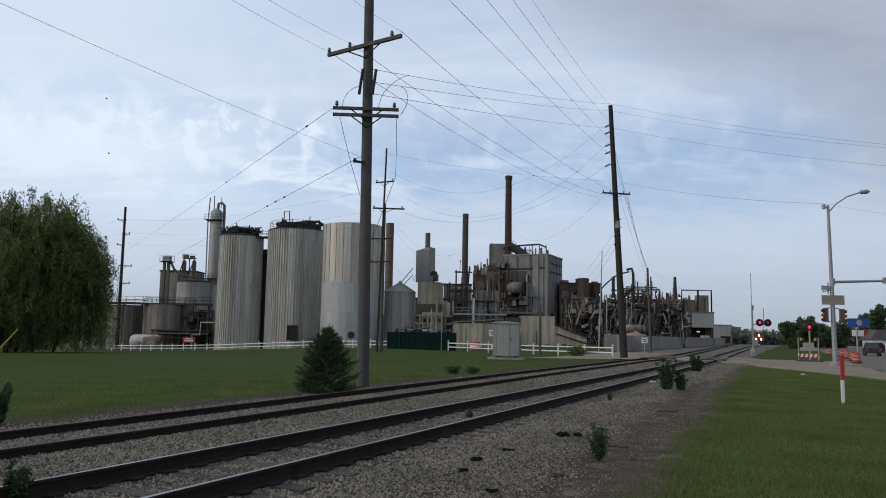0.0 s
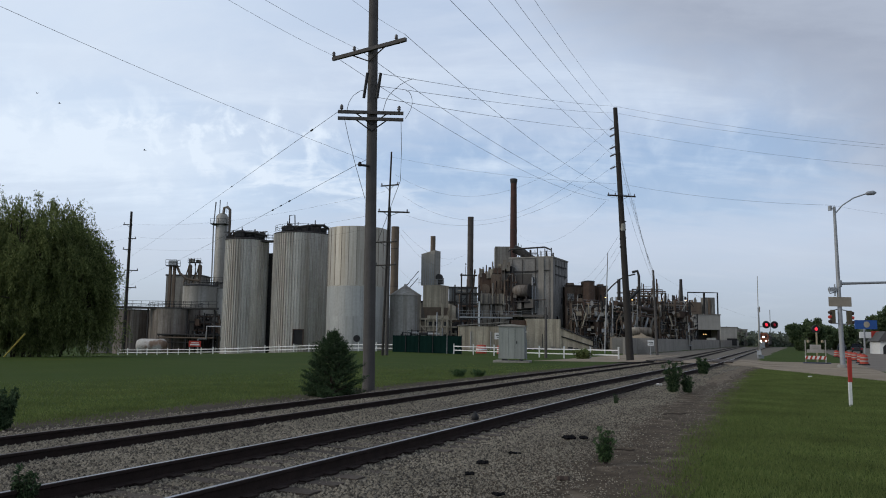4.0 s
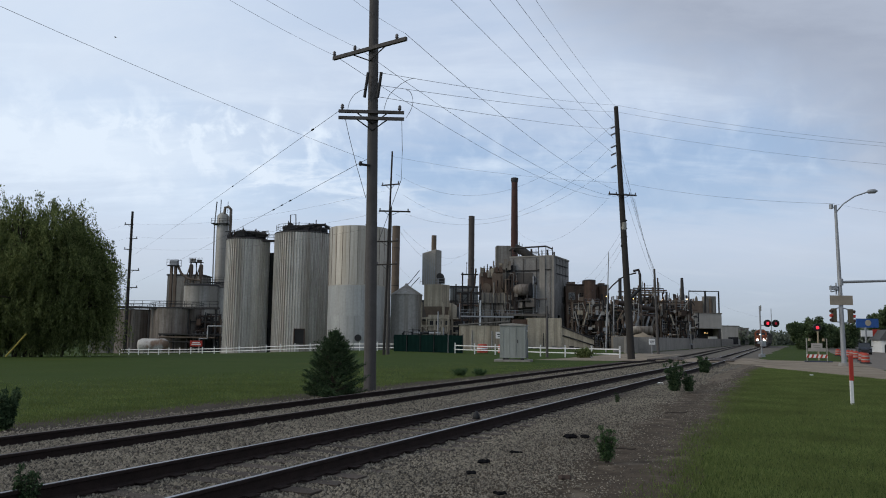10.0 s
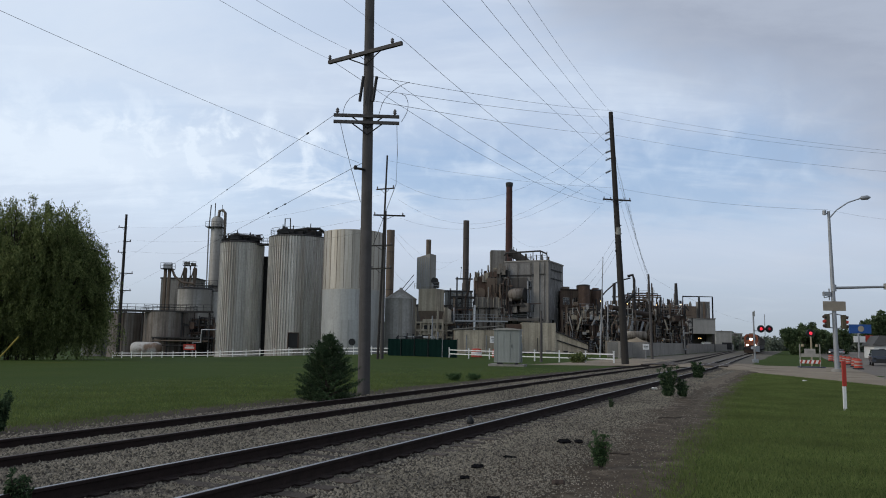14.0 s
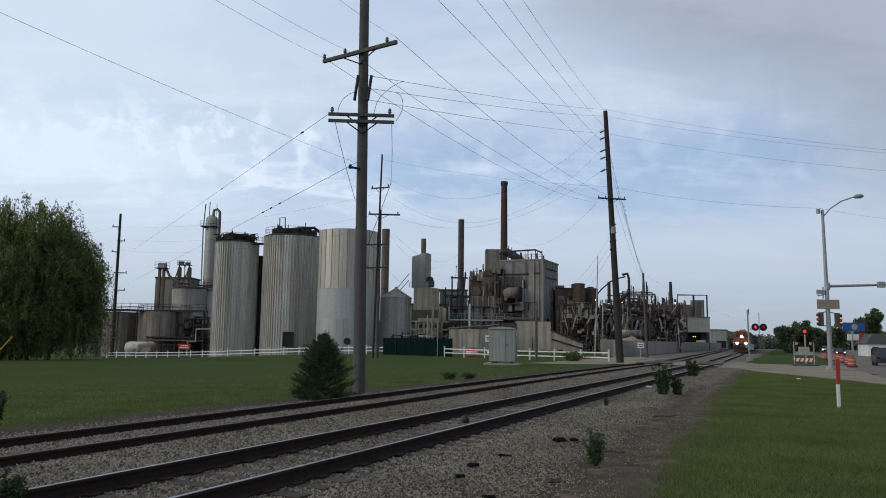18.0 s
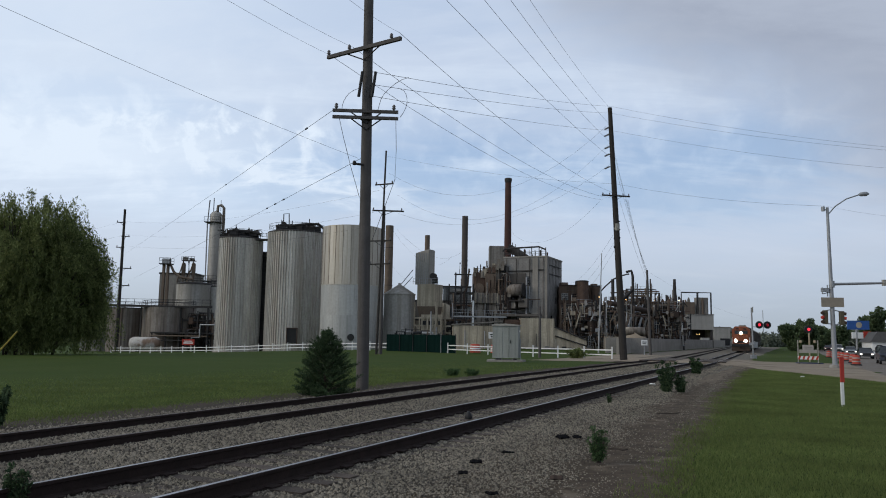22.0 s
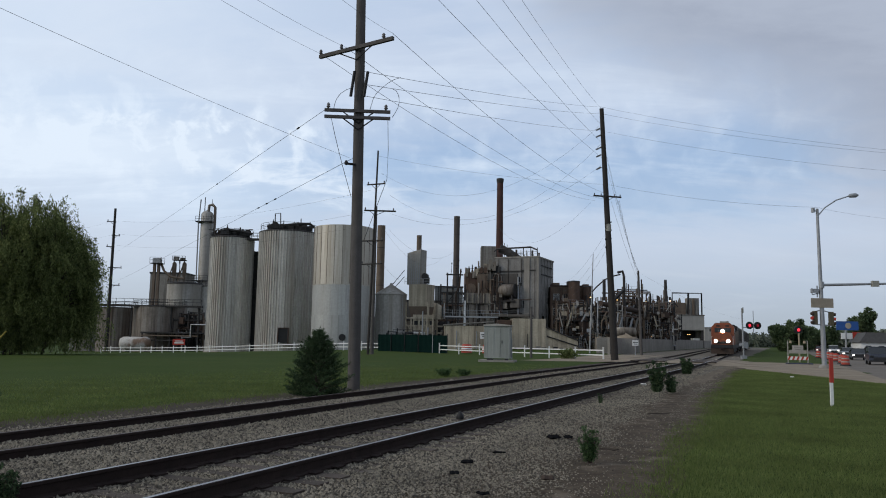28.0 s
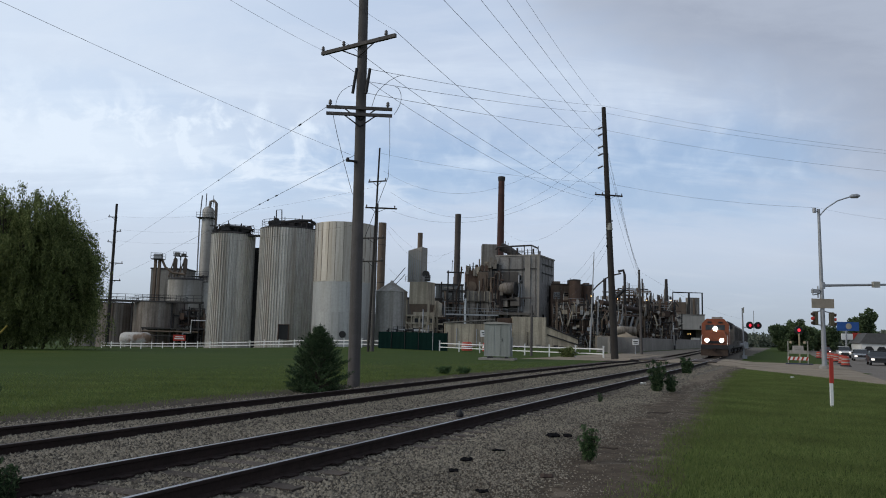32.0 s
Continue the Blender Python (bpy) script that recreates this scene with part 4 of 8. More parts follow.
weed(-7.88, 13.75, 0.66, 0.72, 36, "dark green weed at the lawn's edge", 900, mat=NEEDLE, leaf=0.07)
weed(-4.05, 7.55, 0.42, 0.42, 37, "green weed by the rail", 500, mat=NEEDLE, leaf=0.035)
weed(0.6, 36.0, 0.32, 1.0, 38, "low green weeds along the siding", 500, mat=WEEDLEAF, leaf=0.06)
weed(1.5, 36.6, 0.26, 0.9, 39, "low green weeds along the siding", 400, mat=WEEDLEAF, leaf=0.06)
weed(14.6, 82.6, 0.95, 2.8, 40, "brownish green weedy bush by the white fence", 500, mat=LEAF, leaf=0.2)
# far trees
tree(86.6, 186, 7.6, 9.4, "round dark green street tree", 41, 26000, 0.28, LEAF2, 0.3, 0.02)
tree(94.5, 196, 6.6, 7.0, "round dark green street tree", 42, 18000, 0.28, LEAF2, 0.3, 0.02)
tree(89.9, 158, 9.3, 7.6, "leafy tree behind the billboard", 43, 14000, 0.26, LEAF2, 0.28, 0.12)
tree(103, 215, 7.5, 11.0, "dark green tree by the road", 44, 9000, 0.4, LEAF2, 0.3, 0.02)
tree(113, 222, 7.0, 11.0, "dark green tree by the road", 45, 9000, 0.4, LEAF2, 0.3, 0.02)


# ---- factory ----
def gz(x, y):
    """Foundations reach below the lawn."""
    return yard_z(x, y) - 0.1


def ring_rail(sh, r, z, posts=16, h=1.05):
    """A round handrail."""
    pts = [(r * math.cos(2 * math.pi * i / 24), r * math.sin(2 * math.pi * i / 24)) for i in range(25)]
    for k in (h, h * 0.55):
        sh.path([(a, b, z + k) for a, b in pts], 0.035, 4)
    for i in range(posts):
        a = 2 * math.pi * i / posts
        sh.tube((r * math.cos(a), r * math.sin(a), z), (r * math.cos(a), r * math.sin(a), z + h), 0.035, n=4)


def handrail(sh, x0, x1, y, z, h=1.05, step=1.5):
    for k in (h, h * 0.5):
        sh.tube((x0, y, z + k), (x1, y, z + k), 0.04, n=4)
    for x in span(x0, x1, step):
        sh.tube((x, y, z), (x, y, z + h), 0.04, n=4)


def panels(t, r, z0, z1, count, mat, ribs=0, proud=0.0, shift=0.0):
    """Curved wall sheets round a tank, each with upright ribs."""
    sh, vs = Shape(), []
    wide = 2 * math.pi / count
    prof = []
    if ribs:
        for k in range(ribs):
            prof += [((k + f) / ribs, h) for f, h in ((0.02, 0), (0.45, 0), (0.56, proud), (0.86, proud), (0.97, 0))]
    else:
        prof = [(0.004 + 0.992 * k / 4, 0.0) for k in range(5)]
    for f, h in prof:
        a = wide * f
        vs += [((r + h) * math.cos(a), (r + h) * math.sin(a), z0), ((r + h) * math.cos(a), (r + h) * math.sin(a), z1)]
    sh.add(vs, [(2 * i, 2 * i + 2, 2 * i + 3, 2 * i + 1) for i in range(len(prof) - 1)], not ribs)
    me = sh.mesh("panel", mat)
    for i in range(count):
        part("panel", me, None, t, at=pose(0, 0, 0, 0, 0, math.degrees(wide * (i + shift))))


def ribbed_silo(x, y, r, top, label):
    z = gz(x, y)
    t = thing("silo", (x, y, z), label, "silo", "steel silos")
    hgt = top - z
    part("shell", Shape().lathe(0, 0, 0, [(r - 0.06, 0), (r - 0.06, hgt)], 48), SILO, t)
    panels(t, r, 0, hgt, round(2 * math.pi * r / 1.55), SILO_PANEL, 3, 0.17)
    cap = Shape().lathe(0, 0, hgt - 0.1, [(r + 0.18, -0.05), (r + 0.2, 0.12), (r + 0.0, 0.22), (0.6, 0.9)], 48)
    part("roof", cap, SOOT, t, "dark sooty roof rim")
    rail = Shape()
    ring_rail(rail, r - 0.1, hgt + 0.5, 20)
    part("railing", rail, BLACK, t)
    part("footing", Shape().lathe(0, 0, -0.6, [(r + 0.35, 0), (r + 0.35, 0.95), (r + 0.1, 1.0)], 48), CONCRETE, t)
    return t, hgt


s1, h1 = ribbed_silo(-39.85, 150, 4.08, 20.1, "tall ribbed grey steel silo with a sooty rim")
s2, h2 = ribbed_silo(-28.6, 149, 5.55, 21.2, "tall ribbed grey steel silo with a dark doorway at its foot")
door = Shape().box(0.75, -5.5, 2.0, 1.7, 0.6, 2.7)
part("doorway", door, BLACK, s2, "dark open doorway")
part("door_frame", Shape().box(-0.2, -5.7, 1.9, 0.14, 0.5, 2.9).box(1.7, -5.7, 1.9, 0.14, 0.5, 2.9).box(0.75, -5.7, 4.7, 2.04, 0.5, 0.14), RUST, s2)


def roof_gear(parent, z, seed, r, n=9):
    rnd = random.Random(seed)
    for i in range(n):
        a, d = rnd.uniform(0, 6.283), r * rnd.uniform(0.3, 0.9)
        x, y = d * math.cos(a), d * math.sin(a)
        kind = i % 3
        sh = Shape()
        if kind == 0:
            sh.lathe(x, y, z, [(0.35, 0), (0.35, 0.7), (0.55, 0.75), (0.5, 1.1), (0.15, 1.3)], 10)
            part("vent", sh, SOOT, parent)
        elif kind == 1:
            sh.tube((x, y, z), (x, y, z + rnd.uniform(1.2, 2.2)), 0.09, n=5).box(x, y, z + 0.9, 0.8, 0.5, 0.35)
            part("vent_pipe", sh, SOOT, parent)
        else:
            sh.box(x, y, z, rnd.uniform(0.8, 1.6), 0.9, rnd.uniform(0.5, 0.9))
            part("motor_box", sh, BLACK, parent)


def roof_chute(parent, z, pts, seed):
    rnd = random.Random(seed)
    part("chute", Shape().path([(a, b, z + c) for a, b, c in pts], 0.26, 7), SOOT, parent, "dark sooty loading chute")
    for i in range(16):
        a, b = rnd.uniform(-3.6, 3.6), rnd.uniform(-1.9, -1.0)
        part("roof_pipe", Shape().path([(a, b, z), (a, b, z + rnd.uniform(0.5, 1.3)), (a + rnd.uniform(-1.2, 1.2), b, z + rnd.uniform(0.5, 1.2))], rnd.choice((0.06, 0.1, 0.16)), 5), rnd.choice([SOOT, SOOT, DARKRUST]), parent)
    for i in range(6):
        a = rnd.uniform(-3.4, 3.4)
        part("machine_box", Shape().box(a, rnd.uniform(-2.2, -1.2), z - 0.1, rnd.uniform(0.6, 1.5), 0.8, rnd.uniform(0.5, 1.2)), SOOT, parent)


roof_chute(s1, h1 + 0.5, [(-1.0, -3.0, 0.9), (2.2, -2.8, 0.7), (4.4, -2.2, 0.2)], 5)
roof_chute(s2, h2 + 0.5, [(-0.5, -4.2, 0.5), (2.6, -4.2, 0.9), (4.6, -3.6, 1.0), (5.7, -3.0, 0.2)], 6)
part("davit", Shape().path([(-2.0, -4, h2 + 0.6), (-2.0, -4, h2 + 3.3), (-1.0, -4, h2 + 3.4), (-0.9, -4, h2 + 1.2)], 0.11, 5), SOOT, s2)
roof_gear(s1, h1 + 0.35, 2, 3.8, 30)
roof_gear(s2, h2 + 0.4, 3, 5.1, 48)
bridge = thing("catwalk", (-35.1, 148, 19.6), "dark steel catwalk joining the tops of two silos", "catwalk")
part("deck", Shape().box(0, 0, 0, 4.4, 1.2, 0.35), SOOT, bridge)
br = Shape()
handrail(br, -2.2, 2.2, -0.6, 0.35)
handrail(br, -2.2, 2.2, 0.6, 0.35)
part("railing", br, BLACK, bridge)

x3, y3 = -17.3, 145.0
z3 = gz(x3, y3)
s3 = thing("storage_tank", (x3, y3, z3), "tall welded steel tank with tan upper and pale lower plates", "tank", "steel silos")
part("lower_shell", Shape().lathe(0, 0, 0, [(5.56, 0), (5.56, 21.8 - z3)], 56), SILO_LOW, s3, "pale lower plates")
panels(s3, 5.6, 0, 5.2 - z3, 12, SILO_LOW)
panels(s3, 5.6, 5.21 - z3, 10.9 - z3, 12, SILO_LOW, shift=0.5)
panels(s3, 5.62, 10.9 - z3, 21.8 - z3, 24, SILO_PALE, shift=0.3)
seams = Shape()
for i in range(24):
    a = 2 * math.pi * (i + 0.3) / 24
    seams.box(5.64 * math.cos(a), 5.64 * math.sin(a), 10.95 - z3, 0.05, 0.05, 10.8, a)
part("plate_seams", seams, BROWNST, s3)
part("seam_band", Shape().lathe(0, 0, 10.78 - z3, [(5.66, 0), (5.66, 0.14)], 56), SILO_PALE, s3)
part("roof", Shape().lathe(0, 0, 21.8 - z3, [(5.64, 0), (5.64, 0.06), (0.4, 0.5)], 56), SILO_PALE, s3)
part("vent", Shape().lathe(1.5, 0, 22.1 - z3, [(0.25, 0), (0.25, 0.6), (0.4, 0.7), (0.1, 0.9)], 10), SOOT, s3)
hatch = Shape()
hatch.tube((0.9, -5.3, 3.0), (0.9, -5.78, 3.0), 0.62, n=18)
part("manhole", hatch, BLACK, s3, "round dark manhole cover")

# distillation tower behind the first silo
tw = thing("process_tower", (-48.1, 160, gz(-48.1, 160)), "slim grey process tower with pipes and ladder cage", "tower")
th = 27.2 - gz(-48.1, 160)
part("shell", Shape().lathe(0, 0, 0, [(1.25, 0), (1.25, th - 0.8), (0.9, th - 0.3), (0.3, th)], 24), SILO, tw)
part("downpipe", Shape().path([(0.4, -0.6, th - 0.2), (0.5, -0.6, th + 1.0), (1.2, -0.6, th + 1.2), (1.75, -0.6, th + 0.6), (1.8, -0.6, th - 2), (1.8, -0.6, 4)], 0.3, 10), TANKGREY, tw)
part("ladder_pipe", Shape().path([(-1.2, -0.9, 3), (-1.5, -0.9, th - 3), (-1.2, -0.9, th + 2.2)], 0.14, 6), GALV, tw, "pale thin pipe")
for pz, px in ((th - 2.6, -0.3), (th - 15, -0.5)):
    plat = Shape().box(px, -0.2, pz, 3.4, 2.8, 0.15)
    handrail(plat, px - 1.7, px + 1.7, -1.6, pz + 0.1)
    part("platform", plat, BLACK, tw)
part("vent_stack", Shape().tube((-0.6, 0, th - 0.5), (-0.6, 0, th + 2.8), 0.1, n=6), SOOT, tw)
part("vent_stack", Shape().tube((0.9, 0, th), (0.9, 0, th + 2.4), 0.06, n=6), SOOT, tw)


def plain_tank(x, y, r, top, label, mat, ribs=0.0, foot=None, rail=True, cone=0.25):
    z = gz(x, y) if foot is None else foot
    t = thing("tank", (x, y, z), label, "tank", "low storage tanks")
    h = top - z
    part("shell", Shape().lathe(0, 0, 0, [(r, 0), (r, h)], 72 if ribs else 48, ribs=ribs), mat, t)
    part("roof", Shape().lathe(0, 0, h, [(r + 0.08, 0), (r + 0.08, 0.12), (r * 0.8, cone * 0.75), (0.2, cone)], 40), SOOT if cone < 1 else SILO, t)
    if rail:
        sh = Shape()
        ring_rail(sh, r - 0.1, h + 0.1, 14)
        part("railing", sh, BLACK, t)
    return t


plain_tank(-57.7, 141, 3.4, 5.7, "low rust-streaked ribbed tank behind the lawn fence", TANKGREY, ribs=0.05)
plain_tank(-49.3, 139, 4.6, 6.0, "wide rust-stained grey tank with a dark rim", TANKGREY)
cat = thing("catwalk", (-50.5, 135.5, 5.9), "long dark steel walkway over the low tanks", "catwalk")
part("deck", Shape().box(0, 0, 0, 19.5, 1.1, 0.35), SOOT, cat)
cr2 = Shape()
handrail(cr2, -9.7, 9.7, -0.5, 0.35)
part("railing", cr2, BLACK, cat)
for k in (-9.4, -2.6, 4.4, 9.2):
    part("leg", Shape().box(k, 0, -8.4, 0.25, 0.25, 8.4), SOOT, cat)
lt = thing("ladder_tower", (-35.2, 152, gz(-35.2, 152)), "dark steel stair tower between the silos", "stair tower")
part("casing", Shape().box(0, 0, 0, 1.5, 2, 20.0), SOOT, lt)
for k in span(1.5, 19, 1.6):
    part("landing", Shape().box(0, -1.1, k, 1.7, 0.5, 0.12), BLACK, lt)
plain_tank(-66.5, 152, 3.6, 5.2, "low grey round tank beside the willow", CLADDING)
plain_tank(-50.6, 156, 3.5, 11.2, "round grey tank above the low roofs", SILO, cone=0.6)
plain_tank(-45.8, 158, 2.6, 10.9, "round grey tank above the low roofs", SILO)

el = thing("bucket_elevator", (-54.5, 150, gz(-54.5, 150)), "narrow grain elevator leg with a caged head platform", "elevator")
eh = 16.6 - gz(-54.5, 150)
part("leg", Shape().box(-0.35, 0, 0, 0.45, 0.6, eh - 1).box(0.45, 0, 0, 0.45, 0.6, eh - 1.2), BROWNST, el)
hd = Shape().box(0.1, 0, eh - 1.8, 2.2, 2.0, 0.15)
handrail(hd, -1.0, 1.2, -1.0, eh - 1.65, 1.1)
handrail(hd, -1.0, 1.2, 1.0, eh - 1.65, 1.1)
part("head_platform", hd, BLACK, el)
part("head", Shape().box(0.1, 0, eh - 1.7, 1.5, 1.0, 1.0), GALV, el)
part("spout", Shape().path([(0.6, 0, eh - 1.2), (1.6, 0, eh - 3.2), (3.0, 0, eh - 4.3), (5.5, 0, eh - 4.6)], 0.25, 6), BROWNST, el)
bh = thing("process_building", (-55.6, 163, gz(-55.6, 163)), "brownish windowless process building behind the tanks", "building")
part("wall_block", Shape().box(0, 0, 0, 7.4, 6, 16.4), CLADDING, bh)
part("roof", Shape().box(0, 0, 16.4, 7.7, 6.3, 0.3), SOOT, bh)
cyc = thing("dust_collector", (-50.6, 153, 11.6), "pair of cyclone dust collectors on the tank roof", "cyclone")
for dx in (-1.4, 0.6):
    part("cyclone", Shape().lathe(dx, 0, 0, [(0.12, 0), (0.42, 2.0), (0.42, 3.6), (0.2, 3.9)], 12), BROWNST, cyc)
    part("support", Shape().tube((dx - 1.1, -0.4, 0), (dx + 0.1, -0.4, 4.2), 0.13, n=5), BROWNST, cyc)
hr = Shape().box(-0.4, 0, 4.2, 2.6, 1.2, 0.12)
handrail(hr, -1.7, 0.9, -0.6, 4.3, 0.8, 0.7)
part("head_platform", hr, SOOT, cyc)
part("head", Shape().box(-1.1, 0, 4.3, 0.9, 0.9, 0.7).box(0.2, 0, 4.3, 0.8, 0.9, 0.5), CLADDING, cyc)
part("duct", Shape().path([(-0.4, 0, 4.2), (-0.3, 0, 2.0), (-0.9, 0, 0.2)], 0.16, 6), SOOT, cyc)

TANKWHITE = material("tank_white", (0.50, 0.48, 0.45), 0.6, other=(0.32, 0.30, 0.27), scale=0.8, amount=0.8, stain=(0.17, 0.115, 0.08), stain_at=0.5)
pt = thing("propane_tank", (-50.4, 131, gz(-50.4, 131)), "white horizontal pressure tank on saddles", "tank")
pb = Shape().lathe(0, 0, 0, [(0.3, -2.6), (0.9, -2.4), (1.15, -1.9), (1.15, 1.9), (0.9, 2.4), (0.3, 2.6)], 24, ry=math.pi / 2)
part("vessel", pb, TANKWHITE, pt, at=pose(0, 0, 1.75))
part("saddle", Shape().box(-1.6, 0, 0, 0.5, 1.6, 1.2), CONCRETE, pt)
part("saddle", Shape().box(1.6, 0, 0, 0.5, 1.6, 1.2), CONCRETE, pt)

lowb = thing("loading_shed", (-46, 134, gz(-46, 134)), "dark open piping shed between the tanks", "shed")
for x in span(-4, 5.5, 2.3):
    for y in (-1.2, 1.2):
        part("post", Shape().box(x, y, 0, 0.22, 0.22, 3.6), SOOT, lowb)
part("roof", Shape().box(0.8, 0, 3.6, 10, 3, 0.25), SOOT, lowb)
part("pipe", Shape().tube((-4, -1.4, 3.2), (5.6, -1.4, 3.2), 0.14), BROWNST, lowb)
part("pipe", Shape().tube((-4, -1.4, 2.4), (3, -1.4, 2.4), 0.1), SOOT, lowb)
part("pipe", Shape().path([(3, -1.5, 0.3), (3, -1.5, 3), (4.4, -1.5, 3), (4.4, -1.5, 5.2), (7, -1.5, 5.2)], 0.14), GALV, lowb)
sg = thing("red_sign", (-43.2, 131.5, gz(-43.2, 131.5)), "small red warning board with white lettering bars", "sign")
part("board", Shape().box(0, 0, 1.5, 2.1, 0.06, 1.0), REDPAINT, sg)
part("lettering", Shape().box(0, -0.04, 1.75, 1.6, 0.02, 0.22).box(0, -0.04, 2.1, 1.3, 0.02, 0.14), WHITEPAINT, sg)
part("post", Shape().tube((-0.8, 0.05, 0), (-0.8, 0.05, 1.6), 0.05).tube((0.8, 0.05, 0), (0.8, 0.05, 1.6), 0.05), BLACK, sg)


def set_back(ob, k, rise=0.0):
    """Moves a thing away from the lawn along its line of sight, keeping its proportions."""
    x, y, z = ob.location
    ob.location = (x * k, y * k, 1.708 + (z - 1.708) * k + rise)
    ob.scale = (k, k, k)


for ob in [o for o in scene.objects if o.parent is None and o.type == "EMPTY" and o.location.x < -40.5 and o.location.y > 125]:
    set_back(ob, 1.33, 0.15 if ob.name.startswith(("propane", "red_sign")) else 0.0)


for ob in (s1, s2, bridge, lt):
    set_back(ob, 1.1)


def stack(x, y, r0, r1, top, mat, label, bands=0, cap=True):
    z = gz(x, y)
    t = thing("smokestack", (x, y, z), label, "chimney", "factory chimneys")
    h = top - z
    part("shaft", Shape().lathe(0, 0, 0, [(r0, 0), (r1, h)], 24), mat, t)
    if cap:
        part("cap", Shape().lathe(0, 0, h - 0.5, [(r1 + 0.04, -0.6), (r1 + 0.16, 0), (r1 + 0.16, 0.5), (r1 - 0.1, 0.6)], 24), SOOT, t)
    for i in range(bands):
        k = (i + 0.7) / (bands + 0.3)
        part("band", Shape().lathe(0, 0, h * k, [(r0 + (r1 - r0) * k + 0.03, 0), (r0 + (r1 - r0) * k + 0.03, 0.12)], 24), SOOT, t)
    return t


stack(15.9, 185, 1.05, 0.74, 40.6, BRICKRED, "tall dark red brick chimney with a black top", 5)
stack(5.55, 190, 0.78, 0.74, 31.8, FLUE, "slim dark brown steel chimney", 4, False)
stack(-14.1, 200, 1.05, 1.05, 30.5, BROWNST, "rusty tan steel chimney", 3, False)

ct = thing("storage_bin", (-8.3, 150, gz(-8.3, 150)), "grey metal bin with a conical roof", "silo")
ch = 9.6 - gz(-8.3, 150)
part("shell", Shape().lathe(0, 0, 0, [(3.05, 0), (3.05, ch)], 48, ribs=0.03), SILO, ct)
part("roof", Shape().lathe(0, 0, ch, [(3.2, 0), (3.2, 0.1), (0.3, 2.0), (0.3, 2.3)], 32), SILO, ct)
lad = Shape()
for x in (-0.2, 0.2):
    lad.tube((x + 2.2, -2.3, 0), (x + 2.2, -2.3, ch), 0.04, n=4)
for k in span(0.3, ch, 0.4):
    lad.tube((2.0, -2.3, k), (2.4, -2.3, k), 0.025, n=4)
part("ladder", lad, GALV, ct)

# hopper tower on legs
hp = thing("hopper_tower", pose(-2.4, 150, gz(-2.4, 150), 0, 0, -24.7), "stained cream hopper on steel legs with a grey bin on top", "hopper")
hz = gz(-2.4, 150)
legs = [(-2.3, -2), (2.5, -2), (-2.3, 2), (2.5, 2)]
for a, b in legs:
    part("leg", Shape().box(a, b, 0, 0.35, 0.35, 8.2 - hz), CREAM, hp)
for k in (0.9, 2.2, 3.5, 5.0):
    for b in (-2.05, 2):
        part("beam", Shape().box(0.6, b, k - hz, 6.4, 0.25, 0.3), CREAM, hp)
for k in (-1.0, 0.8, 2.4, 3.6):
    part("strut", Shape().box(k, -2.2, 0, 0.22, 0.22, 5.2 - hz), CREAM, hp)
part("lower_wall", Shape().box(1.4, -1.7, 0.4 - hz, 4.4, 0.3, 5.4), CREAM, hp, "cream wall with dark window openings")
for wx in (-0.1, 1.1, 2.3, 3.2):
    for wz in (1.2, 3.5):
        part("window", Shape().box(wx, -1.88, wz + 0.1 - hz, 0.7, 0.12, 1.0), BLACK, hp)
part("brace", Shape().tube((-2.3, -2.1, 0.4), (2.5, -2.1, 4.2 - hz), 0.1, n=5).tube((2.5, -2.1, 0.4), (-2.3, -2.1, 4.2 - hz), 0.1, n=5), CREAM, hp)
part("hopper_box", Shape().box(0.1, 0, 7.4 - hz, 3.9, 3.5, 4.3), CREAM, hp, "cream stained hopper box")
part("hopper_cone", Shape().box(0.1, 0, 5.4 - hz, 3.1, 2.8, 2.0, taper=1.25), BROWNST, hp)
m = Matrix.Translation((-1.1, 0, 11.7 - hz))
part("bin", Shape().prism([(-1.45, 0), (1.45, 0), (1.45, 6.9), (-1.45, 6.2)], 2.7, m), SILO, hp, "grey ribbed upper bin with a sloping top")
ribs = Shape()
for k in span(-1.3, 1.3, 0.45):
    ribs.box(-1.1 + k, -1.38, 11.7 - hz, 0.1, 0.08, 6.2)
part("bin_ribs", ribs, GALV, hp)
part("vent_stack", Shape().tube((-0.9, 0.4, 18 - hz), (-0.9, 0.4, 21.6 - hz), 0.5, n=14), BROWNST, hp, "short tan vent stack")
part("fan", Shape().tube((1.5, -1.9, 13.2 - hz), (1.5, -1.2, 13.2 - hz), 0.65, n=14).box(1.9, -1.6, 11.8 - hz, 0.9, 0.8, 1.2), SOOT, hp)
part("guy", Shape().tube((-3.0, -1.6, 14.5 - hz), (-6.4, -1.6, 10.8 - hz), 0.07, n=5).tube((-3.0, -1.6, 13.2 - hz), (-5.2, -1.6, 11 - hz), 0.07, n=5), BLACK, hp)
rl = Shape()
handrail(rl, -2.5, 2.8, -2.3, 11.7 - hz)
part("railing", rl, GALV, hp)


